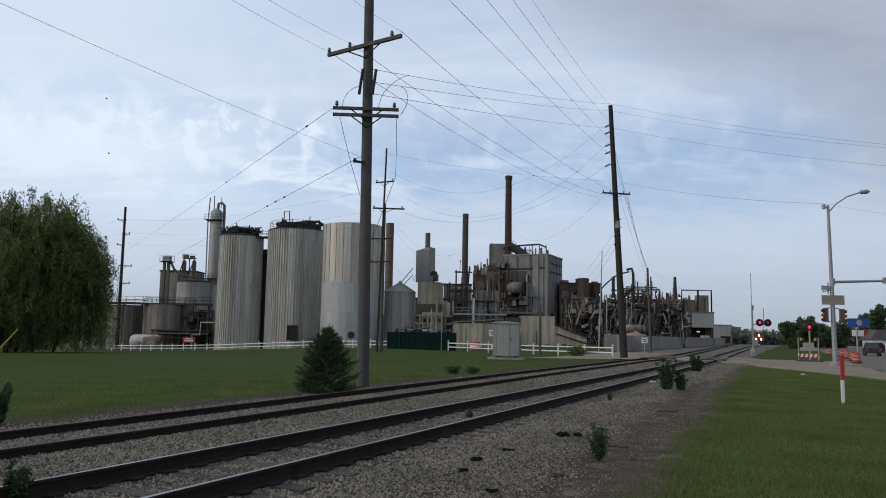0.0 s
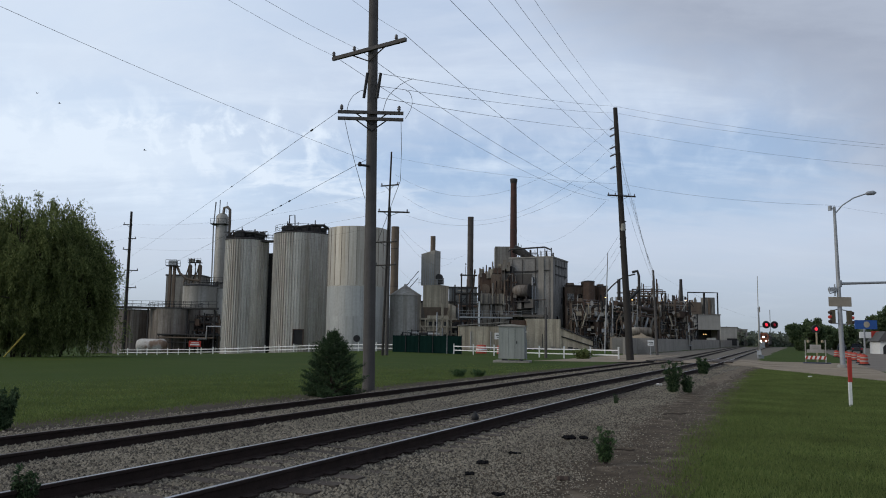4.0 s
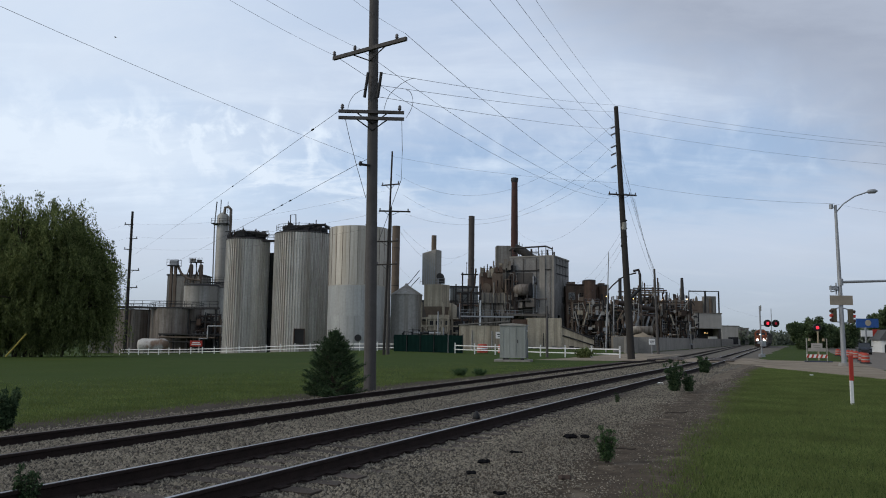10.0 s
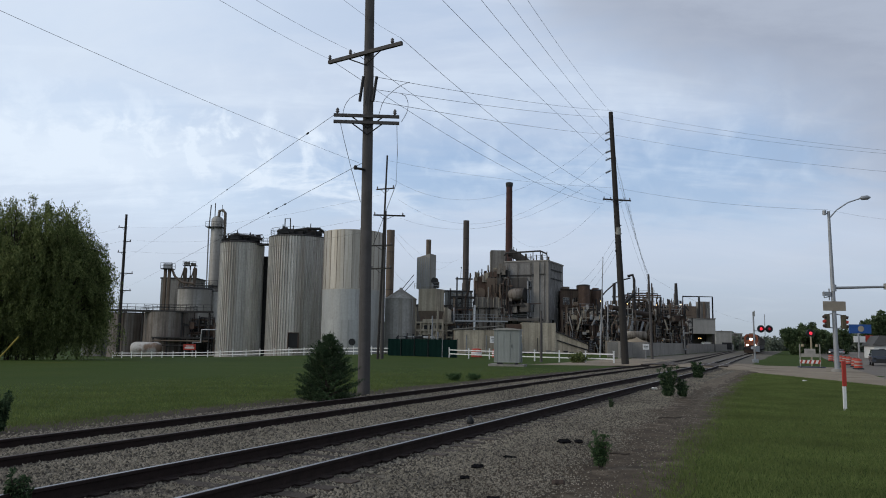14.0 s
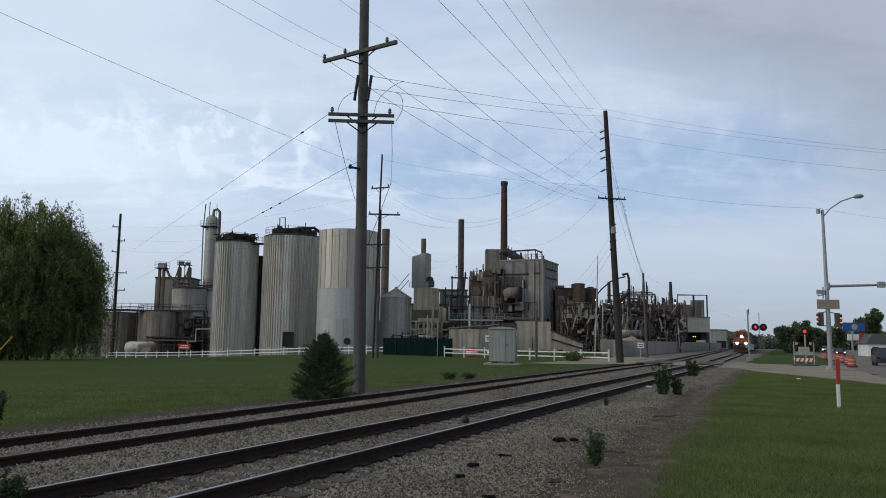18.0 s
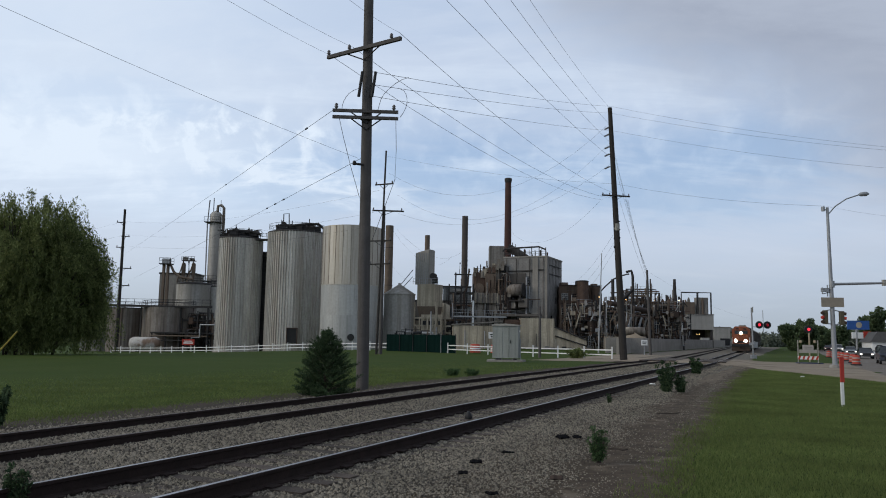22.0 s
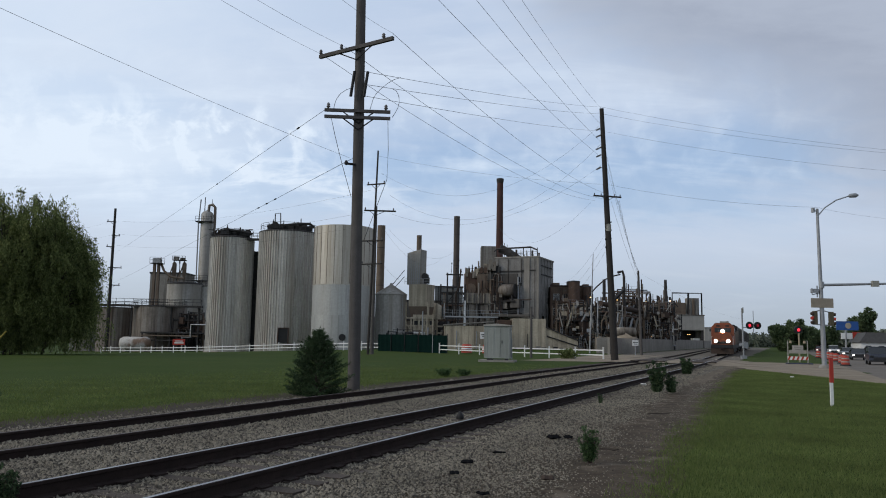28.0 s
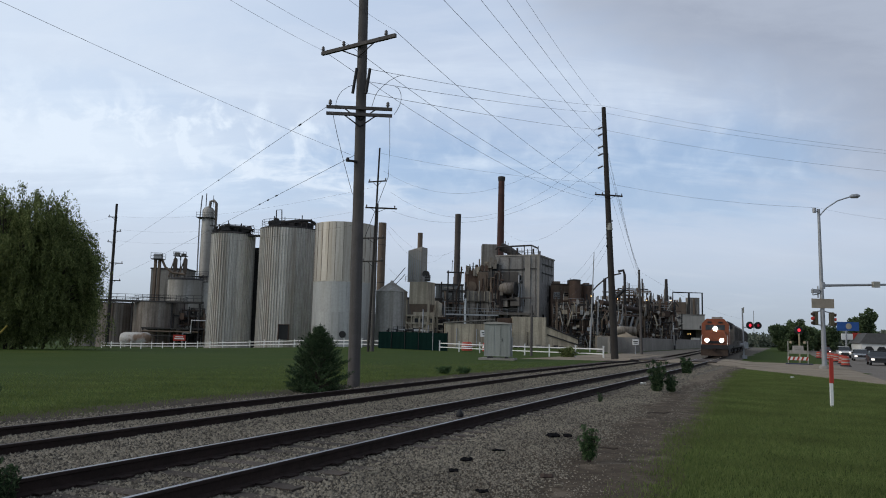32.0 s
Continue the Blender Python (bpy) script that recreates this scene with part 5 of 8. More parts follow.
def clutter(name, x, y, w, d, h, seed, label, dens=1.0, mats=None, tanks=2, lean=False):
    """An open steel process structure: columns, decks with handrails, pipes, vessels and ducts."""
    rnd = random.Random(seed)
    z = gz(x, y)
    t = thing(name, (x, y, z), label, "pipe rack", "process structures")
    mats = mats or [RUST, BROWNST, GALV, SOOT, CREAM, CLADDING]
    cols = span(-w / 2, w / 2, 3.2)
    for cx in cols:
        for cy in (-d / 2, d / 2):
            part("column", Shape().box(cx, cy, 0, 0.28, 0.28, h * rnd.uniform(0.8, 1.0)), SOOT if rnd.random() < .6 else BROWNST, t)
    k = 3.0
    while k < h - 0.5:
        bm = SOOT if rnd.random() < 0.5 else RUST
        part("deck_beam", Shape().box(0, -d / 2, k, w, 0.2, 0.3), bm, t)
        part("deck_beam", Shape().box(0, d / 2, k, w, 0.2, 0.3), bm, t)
        if rnd.random() < 0.6:
            part("deck_plate", Shape().box(rnd.uniform(-w / 5, w / 5), 0, k + 0.1, w * rnd.uniform(0.4, 0.6), d, 0.12), SOOT, t)
        if rnd.random() < 0.75:
            hr = Shape()
            a = rnd.uniform(-w / 2, 0)
            handrail(hr, a, a + w * rnd.uniform(.3, .5), -d / 2, k + 0.3)
            part("railing", hr, GALV if rnd.random() < .4 else BLACK, t)
        k += rnd.uniform(2.4, 3.4)
    for i in range(int(w * 2.8 * dens)):
        r = rnd.choice((0.05, 0.06, 0.08, 0.1, 0.14, 0.2, 0.28))
        a, b, y0 = rnd.uniform(-w / 2, w / 2), rnd.uniform(-w / 2, w / 2), rnd.uniform(-d / 2 - 0.6, d / 2)
        z0, z1 = rnd.uniform(0.5, h * 0.95), rnd.uniform(0.3, h * 0.9)
        pts = [(a, y0, z1), (a, y0, z0), (b, y0, z0)]
        if rnd.random() < 0.5:
            pts.append((b, y0, max(0.2, z0 - rnd.uniform(1, 4))))
        part("pipe", Shape().path(pts, r, 6), rnd.choice(mats), t)
    for i in range(int(w * 0.5 * dens)):
        a, y0 = rnd.uniform(-w / 2, w / 2), rnd.uniform(-d / 2, d / 2)
        part("vent_riser", Shape().tube((a, y0, h * 0.5), (a, y0, h * rnd.uniform(0.9, 1.12)), rnd.choice((0.07, 0.1, 0.16)), n=6), rnd.choice(mats), t)
    for i in range(tanks):
        r, hh = rnd.uniform(0.7, 1.4), rnd.uniform(2, 4.2)
        a, z0 = rnd.uniform(-w / 2 + 1, w / 2 - 1), rnd.choice((0.3, 3.2, 5.5))
        part("vessel", Shape().lathe(a, rnd.uniform(-d / 2, d / 2), z0, [(0.2, -0.3), (r, 0.2), (r, hh), (0.2, hh + 0.5)], 16), rnd.choice(mats), t)
    for i in range(int(w * 1.2 * dens)):
        part("equipment_box", Shape().box(rnd.uniform(-w / 2, w / 2), rnd.uniform(-d / 2, d / 2), rnd.uniform(0, h * 0.75), rnd.uniform(.5, 1.9), rnd.uniform(.6, 1.6), rnd.uniform(.4, 1.7)), rnd.choice(mats), t)
    return t


# boiler house with its stained left part
bx = thing("boiler_house", pose(19.85, 173.96, gz(21, 172), 0, 0, -24.7), "weathered grey concrete boiler house with roof pipe frame", "building")
bz = gz(21, 172)
part("main_block", Shape().box(1.0, 0, 0, 10.0, 12, 19.3 - bz), BOILERWALL, bx)
part("roof_slab", Shape().box(1.0, 0, 19.3 - bz, 10.3, 12.3, 0.3), CONCRETE, bx)
part("side_ledge", Shape().box(6.08, 0.4, 15.6 - bz, 0.2, 8.6, 0.25).box(6.08, 0.4, 17.6 - bz, 0.2, 8.6, 0.2), SOOT, bx)
part("corner_pier", Shape().box(5.9, -5.9, 0, 0.5, 0.5, 19.25 - bz), CONCRETE, bx)
for k in (4.4,):
    part("pilaster", Shape().box(k - 0.9, -6.1, 0, 1.2, 0.3, 19.2 - bz), CONCRETE, bx)
part("ledge", Shape().box(-1.0, -6.12, 16.2 - bz, 8.2, 0.24, 0.25).box(-1.4, -6.12, 13.4 - bz, 7.4, 0.24, 0.22).box(3.9, -6.12, 16.4 - bz, 3.0, 0.2, 0.2), SOOT, bx)
for wx, wz, ww, wh in ((3.0, 8.2, 0.8, 1.6), (-4.2, 9.6, 1.0, 1.4), (4.6, 4.6, 0.9, 1.5), (1.2, 13.9, 1.6, 1.2)):
    w = part("window", Shape().box(wx, -6.02, wz - bz, ww, 0.12, wh), GLASS, bx)
    part("frame", Shape().box(wx - ww / 2, -6.1, wz - bz, 0.1, 0.14, wh).box(wx + ww / 2, -6.1, wz - bz, 0.1, 0.14, wh).box(wx, -6.1, wz - bz - 0.1, ww + 0.2, 0.14, 0.1), GALV, w)
fr = Shape()
for x in (-3.9, -0.5, 2.4, 4.1, 5.6):
    fr.tube((x, -5.4, 19.5 - bz), (x, -5.4, 21.5 - bz), 0.11, n=6)
fr.path([(-4.4, -5.4, 20.9 - bz), (-3.9, -5.4, 21.5 - bz), (4.1, -5.4, 21.7 - bz), (5.6, -5.4, 21.0 - bz)], 0.2, 6)
fr.tube((-3.9, -5.4, 20.4 - bz), (2.4, -5.4, 20.4 - bz), 0.07, n=5)
part("roof_pipe_frame", fr, SOOT, bx)
part("roof_vents", Shape().tube((-2.6, -4, 19.5 - bz), (-2.6, -4, 23 - bz), 0.09, n=5).tube((-1.9, -4, 19.5 - bz), (-1.9, -4, 22.6 - bz), 0.07, n=5), SOOT, bx)
part("horizontal_vessel", Shape().lathe(0, 0, 0, [(1.1, -1.75), (1.35, -1.7), (1.35, 1.7), (1.1, 1.75)], 20, ry=math.pi / 2), TANKGREY, bx, "pale horizontal vessel on brackets", at=pose(-0.6, -7.6, 12.0 - bz))
for k in (-2.45, 1.25):
    part("vessel_end", Shape().tube((k - 0.1, -7.6, 12.0 - bz), (k + 0.1, -7.6, 12.0 - bz), 1.5, n=20), SOOT, bx)
# flat dark panel: the recess's shade and stains put into its colour
part("recess", Shape().box(-1.4, -6.05, 7.6 - bz, 5.4, 0.3, 8.2), SHADEDSTAINWALL, bx, "stained recess behind the vessel, its shade painted dark")
part("low_duct", Shape().box(-1.6, -7.4, 8.0 - bz, 2.4, 1.6, 1.5), CLADDING, bx)
part("low_duct", Shape().box(1.3, -7.4, 8.2 - bz, 2.0, 1.6, 1.9), DARKCLAD, bx)
part("slab_canopy", Shape().box(0.6, -8.6, 6.2 - bz, 9.5, 3.2, 0.5), DARKCLAD, bx)
part("diagonal_duct", Shape().path([(-3.6, -7.0, 15.6 - bz), (-1.0, -6.9, 9.2 - bz)], 0.45, 8), SOOT, bx)
part("bracket", Shape().box(-2.0, -7.3, 9.7 - bz, 0.3, 2.4, 1.2).box(0.8, -7.3, 9.7 - bz, 0.3, 2.4, 1.2).box(-0.6, -7.3, 9.5 - bz, 4.2, 2.6, 0.25), SOOT, bx)
part("wall_pipe", Shape().tube((1.6, -6.5, 4.6 - bz), (1.6, -6.5, 15 - bz), 0.22).tube((2.2, -6.4, 7 - bz), (2.2, -6.4, 13 - bz), 0.12), GALV, bx)

bl = thing("old_boiler_annex", (10.4, 172, gz(10.4, 172)), "rust-stained brick and steel annex crowded with ducts", "building")
part("lower_block", Shape().box(0.4, 0, 0, 8.2, 9, 9.6 - bz), WEATHERED, bl)
part("upper_block", Shape().box(-1.9, 0.5, 9.6 - bz, 3.0, 7, 6.6), RUST, bl, "rusty brick-red upper block")
part("upper_block", Shape().box(0.95, 0.5, 9.6 - bz, 2.7, 7, 7.6), WEATHERED, bl)
part("drum", Shape().tube((-2.2, -3.9, 12.5 - bz), (-2.2, -2.9, 12.5 - bz), 1.15, n=18), BROWNST, bl)
part("band_block", Shape().box(-0.6, -4.3, 9.2 - bz, 5.8, 1.4, 2.3), WEATHERED, bl)
part("side_block", Shape().box(3.3, 0.5, 9.6 - bz, 2.4, 6, 8.0), DARKCLAD, bl)
part("tan_panel", Shape().box(0.35, -3.3, 11.4 - bz, 2.3, 1.2, 4.4), BROWNST, bl, "stained tan duct casing")
part("grey_panel", Shape().box(-0.6, -4.6, 4.4 - bz, 5.6, 0.3, 4.4), WEATHERED, bl)
part("penthouse", Shape().box(2.0, 3, 16 - bz, 3.3, 4, 6.6), CLADDING, bl)
part("breeching", Shape().path([(4.6, 2, 22.3 - bz), (6.6, 2, 21.4 - bz), (9.4, -1, 18.9 - bz)], 0.95, 8), SOOT, bl, "sloping black flue duct")
rnd = random.Random(77)
for i in range(15):
    part("wall_pier", Shape().box(-3.4 + 0.4 * i, -5.05, 9.3 - bz, 0.16, 0.14, 2.1), (WEATHERED, CREAM, DARKCLAD)[i % 3], bl)
    part("roof_stub", Shape().box(-3.2 + 0.36 * i, -2.9, 16 - bz, 0.2, 0.3, 0.4 + 0.5 * ((i * 7) % 3) / 2), (RUST, CREAM)[i % 2], bl)
for i in range(22):
    part("riser_pipe", Shape().path([(2.2 + 0.12 * i, -4.9 - 0.06 * (i % 4), 6 + (i * 5) % 4 - bz), (2.2 + 0.12 * i, -4.9 - 0.06 * (i % 4), 10 + (i * 7) % 6 - bz), (2.6 + 0.2 * ((i * 3) % 9), -4.9, 11 + (i * 7) % 6 - bz)], (0.08, 0.13, 0.2)[i % 3], 5), (SOOT, BLACK, DARKRUST)[i % 3], bl)
for i in range(26):
    r = rnd.choice((0.08, 0.12, 0.18, 0.25))
    a, z0 = rnd.uniform(1.6, 4.4), rnd.uniform(8, 17.5)
    part("pipe", Shape().path([(a, -4.7 - r, z0 - rnd.uniform(1, 5)), (a, -4.7 - r, z0), (a + rnd.uniform(-1.2, 1.2), -4.7 - r, z0)], r, 6), rnd.choice([RUST, BROWNST, SOOT, CLADDING]), bl)
for i in range(16):
    part("duct_box", Shape().box(rnd.uniform(1.9, 4.4), -4.0 - rnd.uniform(0, .8), rnd.uniform(7, 15.5), rnd.uniform(.4, 1.0), rnd.uniform(.6, 1.2), rnd.uniform(.4, 1.3)), rnd.choice([DARKRUST, SOOT, SOOT, WEATHERED]), bl)
part("roof_rail", (lambda s: (handrail(s, -3.4, 2.2, -2.8, 16.0 - bz), s)[1])(Shape()), BLACK, bl)
for i in range(7):
    a = rnd.uniform(-3.2, 2)
    part("roof_pipe", Shape().tube((a, -2, 15.8 - bz), (a, -2, 15.8 - bz + rnd.uniform(.8, 2.2)), 0.12, n=6), SOOT, bl)

def boiler_dressing():
    """Ducts, risers, trays and roof gear crowded on the boiler house and its annex."""
    rnd = random.Random(91)
    darks, mixed = (SOOT, DARKRUST, DARKCLAD, BROWNST), (SOOT, DARKRUST, WEATHERED, BAYPANEL, RUST, BLACK)
    for i in range(17):
        a, z0 = rnd.uniform(-5.4, -2.6), rnd.uniform(6.5, 18.5)
        y0 = -6.2 - rnd.uniform(0.1, 1.2)
        if i % 3:
            part("duct", Shape().path([(a, y0, max(4.5, z0 - rnd.uniform(2, 6)) - bz), (a, y0, z0 - bz), (a + rnd.uniform(-1, 1.4), y0, z0 + rnd.uniform(0.2, 1) - bz)], rnd.choice((0.12, 0.2, 0.32, 0.42)), 8), rnd.choice(darks), bx)
        else:
            part("duct_box", Shape().box(a, y0, z0 - 2 - bz, rnd.uniform(0.6, 1.5), 0.9, rnd.uniform(0.6, 1.8)), rnd.choice(mixed), bx)
    for k, z0 in enumerate((6.9, 7.6, 9.9, 13.0)):
        part("pipe_run", Shape().tube((-4.5, -6.5 - 0.15 * k, z0 - bz), (rnd.uniform(1.5, 5.2), -6.5 - 0.15 * k, z0 + 0.1 - bz), (0.12, 0.08, 0.1, 0.07)[k], n=6), (SOOT, BAYPANEL, RUST, BLACK)[k], bx)
    for k in (-3.2, -0.8, 2.2, 5.3):
        part("downpipe", Shape().tube((k, -6.25, 0.4), (k, -6.25, 19.0 - bz), 0.08, n=6), rnd.choice((SOOT, DARKCLAD)), bx)
    for k in (-3.6, -1.2, 1.2, 3.6):
        part("side_pier", Shape().box(6.06, k, 0, 0.14, 0.3, 19.2 - bz), BOILERWALL, bx)
    for k, z0 in ((-2.4, 5.2), (1.4, 9.4), (3.0, 12.2)):
        part("side_window", Shape().box(6.03, k, z0 - bz, 0.1, 1.1, 1.4), GLASS, bx)
    rr = Shape()
    handrail(rr, -3.9, 5.9, -5.9, 19.6 - bz, 1.0, 1.2)
    part("roof_railing", rr, BLACK, bx)
    for i in range(12):
        a, b, hh = rnd.uniform(-3.6, 5.4), rnd.uniform(-4.5, 2), rnd.uniform(0.8, 2.6)
        part("roof_vent", Shape().tube((a, b, 19.5 - bz), (a, b, 19.5 + hh - bz), rnd.choice((0.06, 0.1, 0.2)), n=6), rnd.choice(darks), bx)
    for i in range(34):
        a = rnd.uniform(-3.6, 3.2)
        top = 16.2 + (1.6 if a > -0.5 else 0.4)
        part("roof_block", Shape().box(a, -2.9 + rnd.uniform(-0.3, 0.8), top - rnd.uniform(0.2, 1.8) - bz, rnd.uniform(0.25, 0.9), rnd.uniform(0.4, 1.0), rnd.uniform(0.6, 2.0)), rnd.choice((RUST, WEATHERED, DARKRUST, CREAM, WEATHERED)), bl)
    for i in range(30):
        a, z0 = rnd.uniform(-3.6, 1.8), rnd.uniform(4.0, 15.5)
        part("wall_pipe", Shape().path([(a, -4.95, z0 - bz), (a, -4.95, z0 - rnd.uniform(1, 3) - bz), (a + rnd.uniform(-0.8, 0.8), -4.95, z0 - 3.2 - bz)], rnd.choice((0.05, 0.08, 0.12)), 6), rnd.choice(mixed), bl)


boiler_dressing()


def frame_tower():
    """Two black posts with cross-beams, rods and a ladder beside the brown flue."""
    x, y = 3.8, 150.0
    z = gz(x, y)
    t = thing("steel_frame_tower", (x, y, z), "black steel frame with rods and lamps beside a flue", "frame")
    h = 14.2 - z
    for k, dx in enumerate((-1.1, 1.1)):
        part("post", Shape().box(dx, 0, 0, 0.28, 0.28, h - 0.3 * k), SOOT, t)
        part("post", Shape().box(dx, 2.2, 0, 0.22, 0.22, h - 1.0), SOOT, t)
    for k in (h - 0.5, h - 3.0, h - 6.2, h - 9.0):
        part("beam", Shape().box(0.3, 0, k, 3.4, 0.22, 0.28), SOOT, t)
    part("brace", Shape().tube((-1.1, -0.2, 2.5), (1.1, -0.2, h - 6.0), 0.07, n=5).tube((-1.1, -0.2, h - 6.0), (1.1, -0.2, h - 3.0), 0.07, n=5), BLACK, t)
    for dx, dz in ((-0.4, 3.0), (0.5, 2.0), (1.0, 3.6), (1.5, 1.4)):
        part("rod", Shape().tube((dx, 0, h - 0.4), (dx + 0.1, 0, h + dz - 1.2), 0.06, 0.03, n=5).box(dx + 0.1, 0, h + dz - 1.3, 0.22, 0.2, 0.3), BLACK, t)
    part("pipe", Shape().path([(0.6, -0.3, 0.4), (0.6, -0.3, h - 4), (1.3, -0.3, h - 2.4), (1.5, -0.3, h + 0.8)], 0.16, 7), DARKRUST, t)
    part("white_pipe", Shape().tube((2.4, 0.4, 5.0), (2.4, 0.4, 10.2), 0.22, n=10), WHITEPAINT, t, "pale insulated pipe")
    rl2 = Shape()
    handrail(rl2, -1.2, 2.2, -0.3, h - 6.0, 1.0, 0.9)
    part("railing", rl2, BLACK, t)


frame_tower()
cb = thing("cream_annex", (6.5, 142, gz(6.5, 142)), "long low cream sheet-metal building with sloping roof", "building")
cz = gz(6.5, 142)
part("wall_block", Shape().box(0, 0, 0, 8.8, 6, 3.7 - cz), CREAM, cb)
part("roof", Shape().prism([(-4.6, 0), (4.6, 0.75), (4.6, 0.95), (-4.6, 0.2)], 6.4, Matrix.Translation((0, 0, 3.7 - cz))), CLADDING, cb)
for k in span(-4.2, 4.2, 1.05):
    part("panel_seam", Shape().box(k, -3.01, 0.1, 0.03, 0.05, 3.7 - cz), WEATHERED, cb)
for k in (-2.2, 1.4):
    part("vent_pipe", Shape().tube((k, -3.1, 0.4), (k, -3.1, 2.8 - cz), 0.08), GALV, cb)
cw = Shape()
handrail(cw, -4.4, 7.0, -3.0, 5.5 - cz, 1.0)
cw.box(0.5, -2.6, 5.2 - cz, 9.6, 1.0, 0.25)
part("pipe_bridge", cw, GALV, cb)
ad = thing("cream_warehouse", (20.5, 149, gz(20.5, 149)), "tall blank cream panel wall of a warehouse", "building")
part("wall_block", Shape().box(-2.0, 0, 0, 6.4, 4, 6.5), CREAM, ad)
part("annex", Shape().prism([(1.2, 0), (7.4, 0), (7.4, 2.6), (1.2, 5.0)], 3.6, Matrix.Identity(4)), CREAM, ad)
part("red_trim", Shape().box(-6.6, 1, 4.2, 2.6, 3, 2.0), RUST, ad)
for k in span(-5.0, 1.0, 1.2):
    part("panel_seam", Shape().box(k, -2.01, 0.2, 0.03, 0.05, 6.2), WEATHERED, ad)
for k in span(1.6, 7.0, 0.9):
    part("panel_seam", Shape().box(k, -1.81, 0.2, 0.03, 0.05, 4.6 - (k - 1.2) * 0.387), WEATHERED, ad)
part("stair_stringer", Shape().tube((1.2, -2.0, 4.9), (7.4, -2.0, 2.5), 0.12, n=6), SOOT, ad)
part("stair_stringer", Shape().tube((1.4, -2.0, 3.2), (7.4, -2.0, 1.4), 0.12, n=6), SOOT, ad)
part("downpipe", Shape().tube((-1.8, -2.15, 0.4), (-1.8, -2.15, 4.2), 0.09, n=6), SOOT, ad)
part("downpipe", Shape().tube((-2.3, -2.15, 0.4), (-2.3, -2.15, 3.6), 0.07, n=6), SOOT, ad)
for k in span(-4.8, 7.2, 1.1):
    part("crate", Shape().box(k, -3.4, 0, 0.8, 0.7, 0.8 + 0.5 * ((k * 7) % 1)), (WEATHERED, CLADDING, SOOT)[int(abs(k) * 3) % 3], ad)
LEFT_RACK = clutter("pipe_rack", -43.2, 138, 5.5, 4, 7.8, 49, "dark steel pipe rack beside the silo", 2.6, [SOOT, BLACK, DARKRUST, RUST, SOOT], tanks=1)
set_back(LEFT_RACK, 1.33)
clutter("pipe_rack", 2.6, 155, 7, 5, 8.2, 50, "steel pipe rack under the hopper tower", 1.2)
clutter("pipe_rack", -4.0, 144, 9, 3, 4.4, 51, "low rack of pale pipes behind the green screen", 1.2, [SILO_LOW, GALV, BLACK, BLACK, SOOT], tanks=0)
clutter("pipe_rack", 4.0, 160, 5, 5, 14.0, 52, "tall pipe tower beside the tan chimney", 1.0)


BLUECLAD = material("blue_grey_cladding", (0.17, 0.185, 0.185), 0.8, other=(0.11, 0.118, 0.118), scale=0.5, amount=0.7, streak=0.5)


def backing(x, y, w, d, h, mat, label):
    """A plain enclosed block inside the process yard."""
    z = gz(x, y)
    t = thing("process_block", (x, y, z), label, "building", "process blocks")
    part("wall_block", Shape().box(0, 0, 0, w, d, h), mat, t)
    part("roof", Shape().box(0, 0, h, w + 0.3, d + 0.3, 0.25), SOOT, t)
    for i in range(int(w / 1.6)):
        part("wall_rib", Shape().box(-w / 2 + 0.8 + 1.6 * i, -d / 2 - 0.06, 0, 0.14, 0.12, h), SOOT, t)
    return t




def old_plant():
    """Brown masonry block with pale window grids, a parapet and roof boxes."""
    x, y = 31.0, 174.0
    z = gz(x, y)
    t = thing("process_building", (x, y, z), "brown stained masonry building with pale gridded windows", "building")
    h = 13.3 - z
    part("wall_block", Shape().box(0, 0, 0, 9.4, 6, h), PLANTBROWN, t)
    part("parapet", Shape().box(0, -2.9, h, 9.6, 0.4, 0.35), DARKRUST, t)
    for k in span(-4.6, 4.6, 2.3):
        part("pier", Shape().box(k, -3.08, 0, 0.35, 0.2, h), RUST, t)
    for k in (3.6, 7.0, 10.4):
        part("floor_band", Shape().box(0, -3.05, k, 9.4, 0.14, 0.3), DARKRUST, t)
    for i, wx in enumerate((-3.45, -1.15, 1.15, 3.45)):
        for j, wz in enumerate((4.6, 8.0, 11.3)):
            w = part("window", Shape().box(wx, -3.04, wz, 1.35, 0.1, 1.5), GLASS, t)
            fr = Shape()
            for dx in (-0.68, -0.23, 0.23, 0.68):
                fr.box(wx + dx, -3.12, wz, 0.09, 0.1, 1.5)
            for dz in (0.0, 0.5, 1.0, 1.45):
                fr.box(wx, -3.12, wz + dz, 1.4, 0.1, 0.08)
            part("frame", fr, BAYPANEL if (i + j) % 3 else BROWNST, w)
    for k, (dx, w2, h2) in enumerate(((-3.4, 1.6, 0.9), (0.4, 2.2, 1.3), (3.4, 1.2, 0.7))):
        part("roof_box", Shape().box(dx, -1.5, h, w2, 2, h2), (BROWNST, PLANTBROWN, RUST)[k], t)


PLANTBROWN = material("brown_masonry", (0.155, 0.112, 0.080), 0.9, other=(0.085, 0.062, 0.046), scale=0.7, amount=0.85, bump=0.3, streak=0.6, stain=(0.05, 0.038, 0.03))
old_plant()


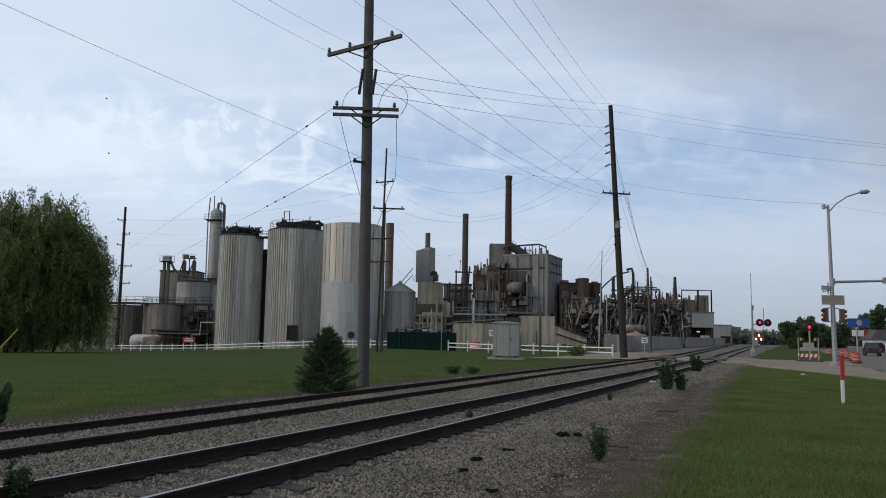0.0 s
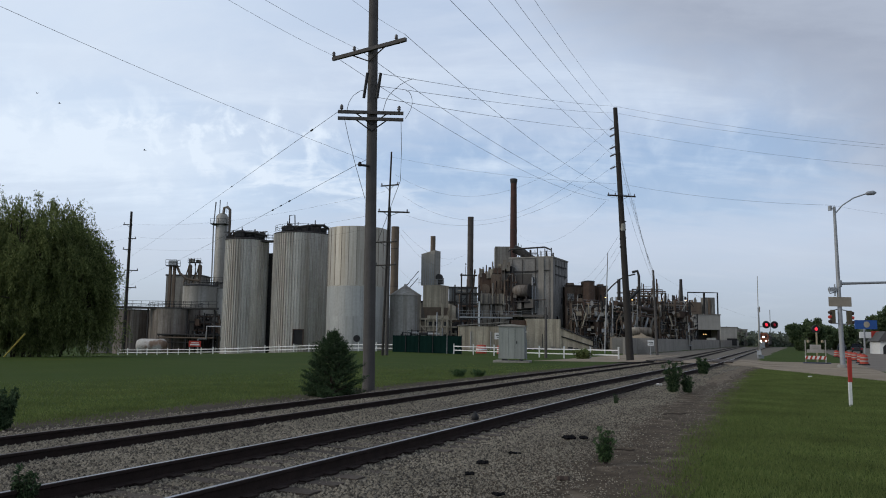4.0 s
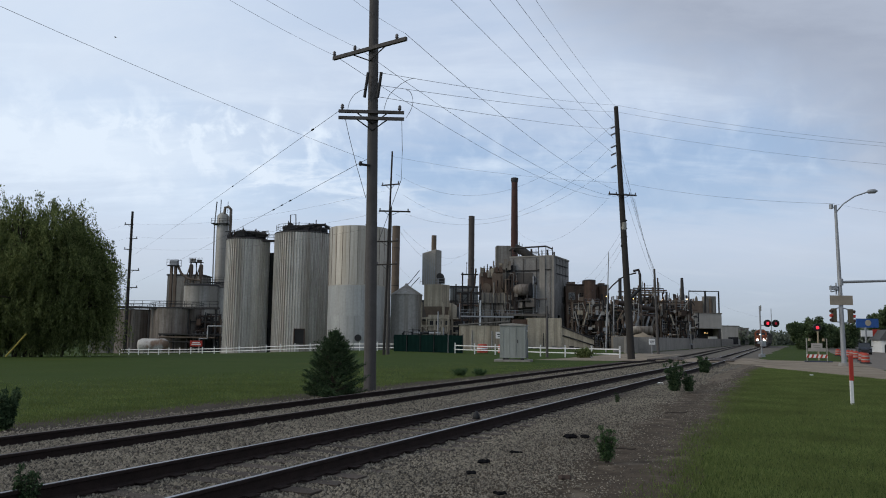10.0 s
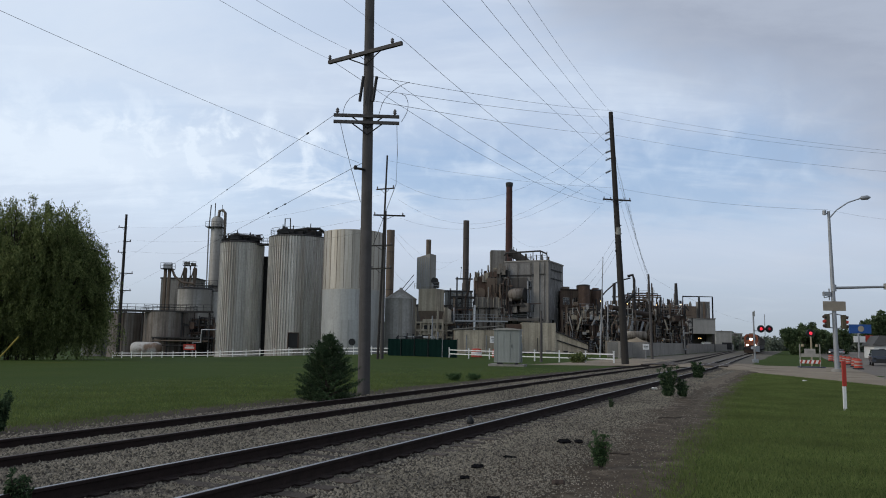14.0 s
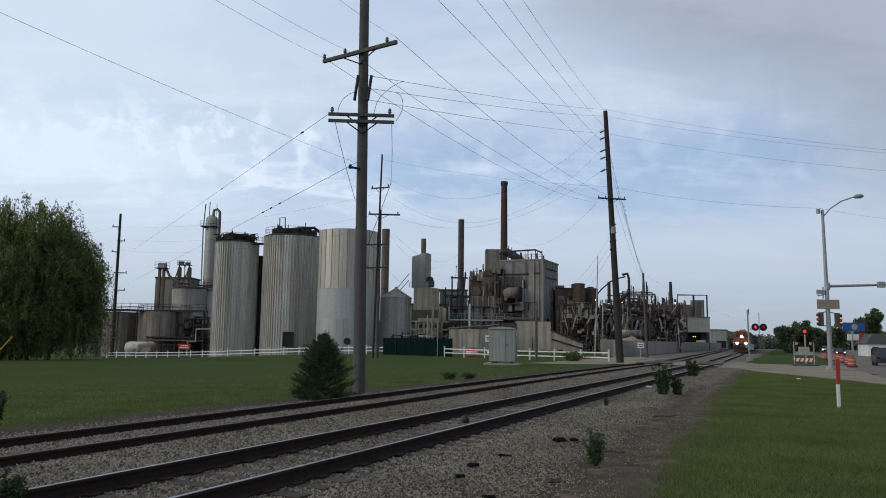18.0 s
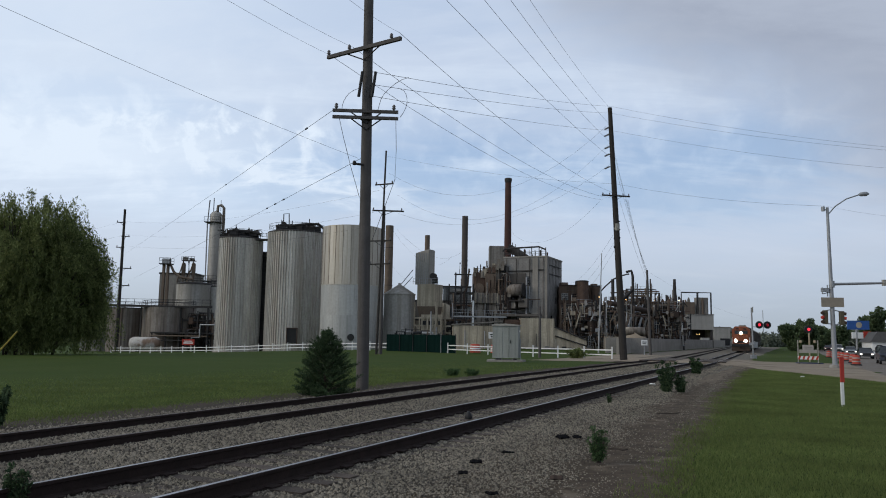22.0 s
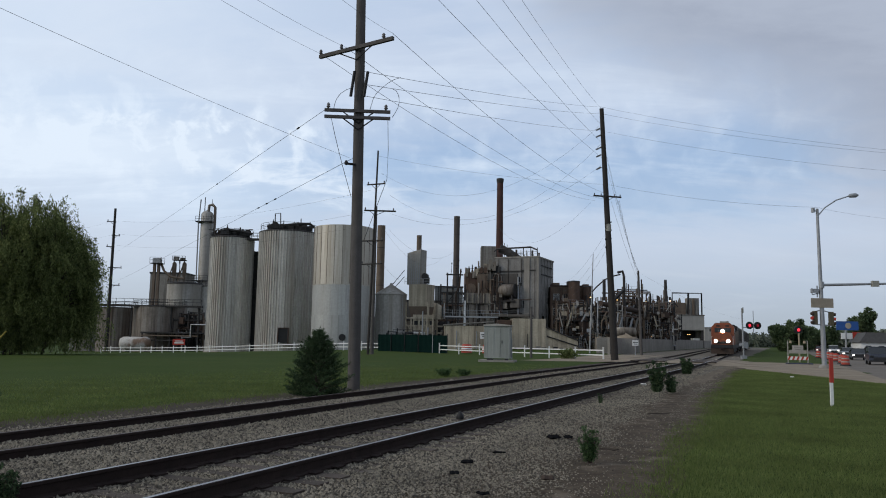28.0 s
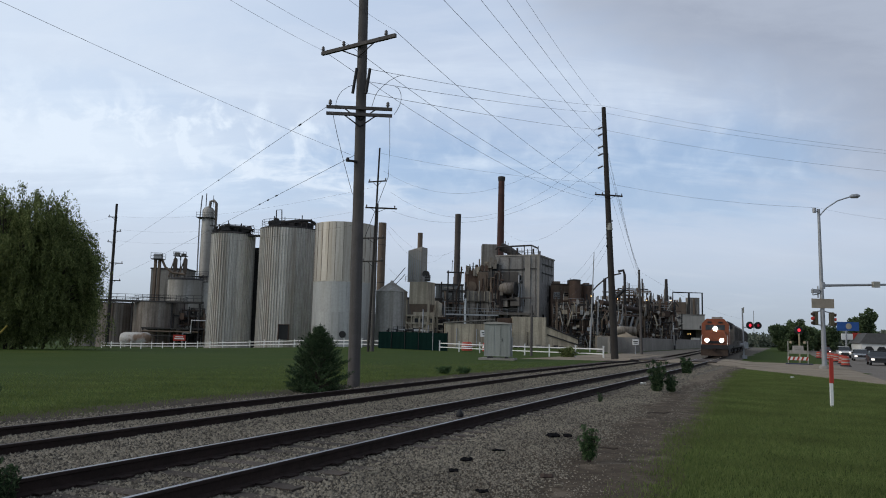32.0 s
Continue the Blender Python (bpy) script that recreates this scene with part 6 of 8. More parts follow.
def fittings(t, w, d, h, seed, count):
    """Small pale and dark fittings on the front of a process structure: pipe runs with flanges, valves, ladders, trays."""
    rnd = random.Random(seed)
    tones = [BAYPANEL, GALV, CREAM, BAYPANEL, BROWNST, RUST, BLACK, CLADDING, SOOT]
    for i in range(count):
        a, z0 = rnd.uniform(-w / 2, w / 2), rnd.uniform(0.6, h * 0.98)
        y0 = -d / 2 - rnd.uniform(0.3, 1.3)
        r, run = rnd.choice((0.05, 0.07, 0.1, 0.14)), rnd.uniform(0.8, 3.2)
        mode = rnd.random()
        sh = Shape()
        if mode < 0.45:
            sh.path([(a, y0, z0), (a, y0, max(0.2, z0 - run)), (a + rnd.choice((-1, 1)) * rnd.uniform(0.3, 1.6), y0, max(0.2, z0 - run))], r, 6)
            sh.tube((a, y0, z0), (a, y0, z0 + 0.1), r * 1.9, n=8).tube((a, y0, z0 - run * 0.5), (a, y0, z0 - run * 0.5 + 0.08), r * 1.8, n=8)
            part("flanged_pipe", sh, rnd.choice(tones), t)
        elif mode < 0.62:
            sh.tube((a, y0, z0), (a + rnd.uniform(-1.3, 1.3), y0, max(0.2, z0 - run)), r * 1.2, n=6)
            part("sloping_pipe", sh, rnd.choice(tones), t)
        elif mode < 0.76:
            sh.tube((a, y0, z0), (a, y0 - 0.12, z0), rnd.uniform(0.18, 0.34), n=12).tube((a, y0, z0 - 0.5), (a, y0, z0 + 0.3), 0.06, n=5)
            part("valve", sh, rnd.choice((RUST, BLACK, BAYPANEL)), t)
        elif mode < 0.86:
            for q in (-0.2, 0.2):
                sh.tube((a + q, y0, max(0.0, z0 - 3.0)), (a + q, y0, z0), 0.035, n=4)
            for k in range(8):
                sh.tube((a - 0.2, y0, max(0.0, z0 - 3.0) + 0.36 * k), (a + 0.2, y0, max(0.0, z0 - 3.0) + 0.36 * k), 0.025, n=4)
            part("ladder", sh, rnd.choice((GALV, BLACK)), t)
        else:
            sh.box(a, y0, z0, rnd.uniform(0.3, 0.9), 0.3, rnd.uniform(0.3, 0.9)).box(a, y0 - 0.16, z0 + 0.05, 0.2, 0.05, 0.2)
            part("junction_box", sh, rnd.choice(tones), t)


backing(38.0, 178, 8.0, 6, 8.5, DARKRUST, "dark brown process block behind pipes")
backing(47.5, 193, 11.0, 6, 9.5, DARKRUST, "dark brown process block behind pipes")
backing(59.5, 210, 12.0, 6, 10.5, DARKRUST, "dark brown process block behind pipes")
backing(3.3, 168, 6.0, 6, 13.9, BLUECLAD, "blue-grey process block behind the hopper tower")
backing(-7.0, 178, 13.0, 4, 7.5, DARKCLAD, "dark low block behind the grey bin")
backing(-3.2, 166, 10.0, 4, 10.8, DARKCLAD, "dark process block behind the hopper tower")
backing(-2.5, 158, 8.0, 4, 6.4, WEATHERED, "weathered process block under the hopper tower")
DARKS = [SOOT, RUST, BLACK, BROWNST, DARKRUST, DARKRUST, RUST, WEATHERED, CLADDING]
backing(68.0, 230, 8.0, 6, 12.5, DARKRUST, "dark brown process block behind pipes")
YARD_SIZES = ((8.5, 6, 11.0), (8, 6, 11.0), (10, 7, 14.0), (11, 8, 13.0), (6, 6, 13.0), (7, 5, 12.0), (9, 8, 11.0))
clutter("process_structure", 30.3, 164, 8.5, 6, 11.0, 53, "rusty multi-level process structure full of pipes", 2.6, [RUST, BROWNST, DARKRUST, SOOT, DARKRUST, CREAM, WEATHERED, BAYPANEL, SOOT], tanks=5)
clutter("process_structure", 37.0, 166, 8, 6, 11.0, 54, "rusty multi-level process structure full of pipes", 2.8, [RUST, BROWNST, DARKRUST, SOOT, DARKRUST, BAYPANEL, WEATHERED, CREAM], tanks=5)
clutter("process_structure", 46.5, 184, 10, 7, 15.6, 55, "tall black steel process tower with vents", 2.8, DARKS, tanks=4)
clutter("process_structure", 57.0, 200, 11, 8, 13.0, 56, "dark process structure with many vents", 3.0, DARKS, tanks=6)
clutter("process_structure", 64.5, 219, 6, 6, 14.0, 58, "dark process structure beside the loading bay", 3.0, DARKS, tanks=5)
clutter("process_structure", 52.0, 178, 7, 5, 12.0, 59, "black steel frame full of pipes and valves", 3.0, DARKS, tanks=3)
clutter("process_structure", 66.5, 222, 9, 8, 11.0, 57, "dark process structure behind the concrete wall", 2.4, DARKS, tanks=4)
for k, ob in enumerate([o for o in scene.objects if o.parent is None and o.name.startswith("process_structure")]):
    w, d, h = YARD_SIZES[k]
    fittings(ob, w, d, h, 200 + k, 70)
for dx, dy, r, top, lab in ((31.1, 168.5, 1.3, 14.9, "rusty"), (34.4, 170, 1.0, 13.9, "rusty")):
    plain_tank(dx, dy, r, top - 0.7, lab + " round-topped process vessel among pipes", BROWNST if lab == "brown" else RUST, rail=False, cone=0.35)
du = thing("transfer_duct", (38.0, 166, gz(38, 166)), "thick dark bent duct rising over the process yard", "duct")
part("duct", Shape().path([(-4.0, 0, 12.2), (-2.4, 0, 14.0), (-0.6, 0, 15.6), (1.2, 0, 16.4), (2.8, 0, 16.8)], 0.15, 8), SOOT, du)
part("riser", Shape().path([(2.2, 0, 17.2), (3.3, 0, 17.5), (3.6, 0, 16.4), (3.7, 0, 4)], 0.3, 8), SOOT, du)
part("chute", Shape().path([(0.2, -1, 10.2), (3.4, -1, 13.4)], 0.35, 8), BLACK, du)
part("ladder_post", Shape().tube((-0.8, 0, 11), (-0.8, 0, 15.6), 0.32, n=8), SOOT, du)
cv = thing("conveyor_gallery", (44, 162, gz(44, 162)), "long dark sloping conveyor gallery on steel trusses", "conveyor")
part("gallery", Shape().path([(-9, -3, 9.9), (0, 6, 9.0), (10, 26, 9.0), (17, 40, 9.2)], 0.55, 6), DARKRUST, cv)
part("pipe", Shape().path([(-9, -4, 8.2), (0, 5, 7.4), (10, 25, 7.2), (17, 39, 7.4)], 0.22, 8), RUST, cv)
for k, (a0, a1) in enumerate(((-0.5, 2.0), (2.4, 0.0), (-6.0, -4.2), (7.5, 10.0), (10.4, 8.0), (14.0, 15.5))):
    part("truss", Shape().tube((a0, (6, 6, 0, 22, 22, 34)[k], 0.3), (a1, (6, 6, 0, 22, 22, 34)[k], 7.6), 0.2, n=6), BROWNST, cv)
for k in range(6):
    part("hopper_leg", Shape().tube((-7.6 + 1.5 * k, -3 + 1.5 * k, 4.6), (-6.8 + 1.5 * k, -3 + 1.5 * k, 7.2), 0.24, n=6), (GALV, CLADDING)[k % 2], cv)
wp = thing("pale_pipework", (33.6, 158, gz(33.6, 158)), "bundle of pale insulated pipes rising from a meter stand", "pipe")
for k, pts in enumerate(([(-1.2, 0, 0.4), (-1.2, 0, 6.0), (-0.4, 0, 8.2)], [(0.4, 0, 0.4), (0.5, 0, 11.2)], [(1.2, 0, 1), (1.3, 0, 6.2), (2.4, 0, 8.4)], [(-0.6, 0, 5.2), (-1.0, 0, 9.6)], [(3.0, 0, 4.5), (4.6, 0, 6.4), (4.7, 0, 8.2)])):
    part("pipe", Shape().path(pts, 0.13, 8), (BAYPANEL, GALV, BROWNST)[k % 3], wp)
part("meter_stand", Shape().box(0.6, -0.8, 0, 1.8, 1.2, 2.6), CLADDING, wp)
fittings(wp, 8.0, 1.0, 7.5, 320, 46)
bb = thing("valve_house", (34.5, 150, gz(34.5, 150)), "low grey block hut with a tank behind it", "hut")
part("wall_block", Shape().box(0, 0, 0, 4.6, 4, 3.0), WEATHERED, bb)
part("vessel", Shape().lathe(0, 0, 0, [(0.3, -2.6), (0.8, -2.4), (0.8, 2.4), (0.3, 2.6)], 18, ry=math.pi / 2), WEATHERED, bb, at=pose(3.6, 3, 4.2))
lw = thing("white_pipe_frame", (59.6, 190.5, gz(59.6, 190.5)), "white insulated pipe bent over a rusty tower", "pipe")
part("pipe", Shape().path([(-1.9, 0, 9.3), (-0.2, 0, 9.4), (0.1, 0, 9.0), (0.1, 0, 2.0)], 0.36, 8), WHITEPAINT, lw)
part("pipe", Shape().path([(-1.6, 0, 5.4), (-1.5, 0, 3.6), (-1.9, 0, 1.4)], 0.4, 8), PANEL, lw)
for k, (dx, z1) in enumerate(((53.6, 17.2), (54.7, 17.2), (60.6, 15.6))):
    vp = thing("vent_pipe", (dx, 198 + k, gz(dx, 198)), "thin grey vent pipe above the process structure", "pipe", "vent pipes")
    part("pipe", Shape().tube((0, 0, 0), (0, 0, z1), 0.17, n=8), CLADDING, vp)
sv = thing("slim_stack", (62.6, 205, gz(62.6, 205)), "short black vent stack", "chimney")
part("shaft", Shape().lathe(0, 0, 0, [(0.7, 0), (0.62, 14.2), (0.5, 14.6), (0.36, 18.8)], 14), SOOT, sv)
fm = thing("pipe_gantry", (83.4, 250, gz(83.4, 250)), "black portal frame over vertical vessels", "gantry")
part("frame", Shape().path([(-4.9, 0, 13.0), (-4.9, 0, 18.1), (4.8, 0, 18.1), (4.8, 0, 0)], 0.26, 6), BLACK, fm)
part("post", Shape().tube((0.4, 0, 9), (0.4, 0, 18.0), 0.32, n=6), BLACK, fm)
for k, dx in enumerate((-4.0, -3.0, -2.0, -1.0, 1.4, 2.6, 3.7)):
    part("vessel", Shape().lathe(dx, 1.6, 7, [(0.45, 0), (0.5, 7.0 + (k % 3) * .8), (0.15, 8.0 + (k % 3) * .8)], 12), (CLADDING, BROWNST, CLADDING, RUST)[k % 4], fm)
part("casing", Shape().box(-2.4, 2.6, 9, 4.6, 3, 6.0), BROWNST, fm)
part("casing", Shape().box(2.6, 3.0, 9, 3.6, 3, 7.6), CLADDING, fm)
wb = thing("loading_building", (82.0, 246, gz(82, 246)), "white panelled loading bay building lit inside", "building")
part("upper_panel", Shape().box(0, 0, 5.9, 8.2, 8, 4.6), BAYPANEL, wb)
for dx in (-3.9, 3.4):
    part("column", Shape().box(dx, -3.6, 0, 0.5, 0.5, 5.9), SOOT, wb)
part("back_wall", Shape().box(0, 3.6, 0, 8.0, 0.3, 5.9), SOOT, wb)
part("side_wall", Shape().box(3.9, 0, 0, 0.3, 7.6, 5.9), CLADDING, wb)
part("roof_slab", Shape().box(0, 0, 10.5, 8.5, 8.3, 0.3), CLADDING, wb)
part("truck_cab", Shape().box(2.0, -1.5, 0.8, 2.2, 2.5, 2.6), PANEL, wb)
for dx in (-1.0, -0.3):
    part("bay_lamp", Shape().box(dx, -3.2, 4.4, 0.2, 0.1, 0.2), LAMPAMBER, wb, "glowing amber bay lamp")
for fx, fy, fw, fh, dx in ((105.2, 292, 6.0, 7.4, 1.0), (128.6, 342, 6.0, 7.4, -0.6)):
    fb = thing("far_warehouse", (fx, fy, gz(fx, fy)), "long low grey warehouse beyond the wall", "building", "far warehouses")
    part("wall_block", Shape().box(0, 0, 0, fw, 10, fh), BAYPANEL if dx > 0 else CLADDING, fb)
    part("roof", Shape().box(0, 0, fh, fw + 0.3, 10.3, 0.3), CONCRETE, fb)
    part("door_bay", Shape().box(dx, -5.05, 0.8, 3.6, 0.2, 2.6), BLACK, fb)
for i, (x, y, z) in enumerate(((50.3, 180, 10.7), (61.9, 199, 11.9), (32.6, 158, 10.2), (42.0, 174, 10.6), (51.5, 180, 2.6))):
    lp = thing("yard_lamp", (x, y, z), "small glowing yard lamp on the structure", "lamp", "yard lamps")
    part("lens", Shape().lathe(0, 0, 0, [(0.03, 0), (0.22 if i == 1 else 0.1, 0.08), (0.05, 0.2)], 10), LAMPAMBER, lp)
    part("bracket", Shape().tube((0, 0, 0.3), (0, 1.2, 0.5), 0.04, n=5), BLACK, lp)


def retaining_wall():
    w = thing("concrete_wall", (0, 0, 0), "long weathered grey concrete wall beside the tracks", "wall")
    for s0 in span(113, 340, 6.1)[:-1]:
        a, b = on(s0, 23.3), on(s0 + 6.05, 23.3)
        sh = Shape()
        d = Vector((-CY, SY, 0)) * 0.35
        lo, hi = Vector((0, 0, -0.3)), Vector((0, 0, 2.35))
        sh.add([a + lo, b + lo, b + lo + d, a + lo + d, a + hi, b + hi, b + hi + d, a + hi + d],
               [(3, 2, 1, 0), (4, 5, 6, 7), (0, 1, 5, 4), (1, 2, 6, 5), (2, 3, 7, 6), (3, 0, 4, 7)])
        part("panel", sh, CONCRETE, w)


retaining_wall()
# yard wall end facing the crossing
yw = thing("concrete_wall", (27.6, 121.0, gz(27.6, 121)), "weathered grey concrete yard wall", "wall")
for i in (1, 2):
    part("panel", Shape().box(-3.2 + 3.02 * i, 0, 0, 3.0, 0.35, 2.6), CONCRETE, yw)


# ---- poles, lamps and signals ----
def insulator(sh, x, y, z, r=0.07, h=0.2):
    sh.lathe(x, y, z, [(0.02, 0), (r * 0.5, 0.03), (r, h * 0.35), (r * 0.6, h * 0.55), (r * 0.9, h * 0.7), (r * 0.3, h)], 8)


def utility_pole(x, y, top, r0, r1, label, lean=(0, 0), mat=None, arms=(), group="utility poles"):
    """arms: height, half length left and right, heading in degrees, insulator places."""
    z = ground_z(x, y) - 0.1
    t = thing("utility_pole", (x, y, z), label, "utility pole", group)
    h = top - z
    part("shaft", Shape().tube((0, 0, 0), (lean[0], lean[1], h), r0, r1, 14), mat or POLEWOOD, t)
    for ah, a0, a1, head, pins, thick in arms:
        k = (ah - z) / h
        cx, cy = lean[0] * k, lean[1] * k
        c, s = math.cos(radians(head)), math.sin(radians(head))
        off = (s * (r0 + thick / 2) * 0.9, -c * (r0 + thick / 2) * 0.9)
        arm = Shape().box(cx + off[0] + c * (a1 - a0) / 2, cy + off[1] + s * (a1 - a0) / 2, ah - z - thick, a0 + a1, thick * 0.85, thick, radians(head))
        arm_ob = part("crossarm", arm, mat or POLEWOOD, t)
        bc = Shape()
        for q in (-a0 * 0.5, a1 * 0.5):
            bc.tube((cx + off[0] + c * q, cy + off[1] + s * q, ah - z - thick * 0.6), (cx + off[0] * 0.8, cy + off[1] * 0.8, ah - z - 0.45), 0.022, n=5)
        part("brace", bc, BLACK, t)
        for q in pins:
            ins = Shape()
            insulator(ins, cx + off[0] + c * q, cy + off[1] + s * q, ah - z)
            part("insulator", ins, PORCELAIN, t)
    return t


mp = utility_pole(-2.50, 24.85, 16.5, 0.205, 0.15, "tall grey-brown wooden utility pole with two crossarms", (-0.2, 0), None,
                  ((11.31, 1.62, 1.6, -35, (-1.58, -0.63, 1.2), 0.12), (9.12, 1.12, 1.05, 3, (-1.0, 0.9), 0.1), (8.9, 1.12, 1.05, 3, (), 0.1)))
gear = Shape()
for dx in (-0.38, 0.06):
    gear.tube((dx, -0.22, 9.7), (dx + 0.11, -0.27, 10.55), 0.05, n=8)
part("fuse_cutout", gear, BLACK, mp, "dark fuse cutouts beside the shaft")
jm = Shape()
jm.path([(-0.92, -0.3, 9.18), (-0.9, -0.3, 9.35), (-0.86, -0.3, 9.51), (-0.79, -0.3, 9.65), (-0.7, -0.3, 9.77), (-0.52, -0.3, 9.9), (-0.33, -0.3, 9.97)], 0.009, 5)
jm.path([(0.27, -0.3, 9.2), (0.37, -0.3, 9.59), (0.46, -0.3, 9.77), (0.59, -0.3, 9.92), (0.83, -0.3, 10.14), (1.05, -0.3, 10.28), (1.27, -0.3, 10.36)], 0.009, 5)
jm.path([(1.02, -0.3, 8.99), (1.12, -0.3, 9.15), (1.2, -0.3, 9.32), (1.24, -0.3, 9.5), (1.23, -0.3, 9.67), (1.19, -0.3, 9.8), (1.13, -0.3, 9.9), (1.02, -0.3, 9.95)], 0.009, 5)
jm.path([(-0.99, -0.3, 8.95), (-0.84, -0.3, 8.33), (-0.57, -0.3, 7.35), (-0.25, -0.25, 6.3)], 0.009, 5)
jm.path([(0.88, -0.3, 8.95), (0.92, -0.3, 7.88), (0.90, -0.3, 6.9), (0.2, -0.22, 4.9)], 0.009, 5)
part("jumper_wire", jm, WIRE, mp)
part("bracket", Shape().tube((-0.15, -0.2, 7.4), (-0.42, -0.25, 7.42), 0.04, n=6).lathe(-0.45, -0.25, 7.38, [(0.05, 0), (0.07, 0.05), (0.04, 0.14)], 8), BLACK, mp)

mid_pole = utility_pole(-5.2, 62.0, 16.9, 0.105, 0.07, "tall slim dark utility pole with three crossarms", (0.38, 0), DARKPOLE,
             ((14.1, 0.8, 0.9, -25, (-.7, .8), 0.1), (11.9, 0.9, 1.7, 5, (-.8, 1.5), 0.12), (9.4, 1.2, 0.9, -20, (-1.1, .8), 0.1), (7.5, 1.0, 1.0, -30, (-.9, .9), 0.1)))
grey_pole = utility_pole(-4.95, 63.0, 12.4, 0.165, 0.125, "shorter weathered grey utility pole", (0.0, 0), None)
set_back(mid_pole, 1.4)
set_back(grey_pole, 1.4)
tall_pole = utility_pole(17.5, 73.6, 24.5, 0.36, 0.21, "very tall dark wooden utility pole leaning slightly", (-1.15, 0), DARKPOLE,
             ((15.65, 1.5, 1.4, 12, (-1.4, -.7, .7, 1.3), 0.14),))
for k, h in enumerate((22.9, 22.2, 20.95, 20.2, 18.94)):
    st = Shape()
    for j in range(5):
        st.tube((-1.25 - 0.1 * j, -0.1, h - 0.05 * j), (-1.31 - 0.1 * j, -0.1, h - 0.03 - 0.05 * j), 0.085, n=8)
    st.tube((-1.05, -0.05, h + 0.02), (-1.3, -0.1, h), 0.03, n=5)
    part("strain_insulator", st, PORCELAIN, tall_pole)
for h in (13.4, 12.6, 11.8, 11.0):
    part("bracket", Shape().tube((-0.75, -0.1, h), (-0.25, -0.1, h + 0.12), 0.06, n=6).lathe(-0.8, -0.1, h - 0.1, [(0.05, 0), (0.11, 0.08), (0.09, 0.2), (0.03, 0.26)], 8), BLACK, tall_pole)
part("band", Shape().lathe(-0.57, 0, 12.6, [(0.30, 0), (0.30, 0.7)], 14), SIGNBACK, tall_pole, "pale band round the shaft")
utility_pole(29.05, 106.5, 11.4, 0.20, 0.14, "plain weathered wooden pole beside the wall", (-0.35, 0), None)
utility_pole(24.6, 120, 15.2, 0.13, 0.06, "thin pale steel mast in the factory yard", (0.6, 0), GALV)
poleL = utility_pole(-37.1, 88, 15.75, 0.21, 0.13, "dark utility pole by the big willow", (-0.02, 0), DARKPOLE,
             ((14.2, 0.8, 0.2, 20, (-.7,), 0.09), (12.6, 0.2, 0.7, 20, (.6,), 0.09), (11.3, 0.7, 0.2, 20, (-.6,), 0.09), (8.9, .3, 1.1, 20, (1.0,), 0.1), (6.9, .3, 1.0, 20, (.9,), 0.1)))
set_back(poleL, 1.9)
utility_pole(11.05, 86.0, 5.2, 0.16, 0.12, "short grey wooden pole by the white fence", (0, 0), None)
utility_pole(-1.4, 103, 5.0, 0.10, 0.08, "thin grey post behind the green screen", (0, 0), GALV)


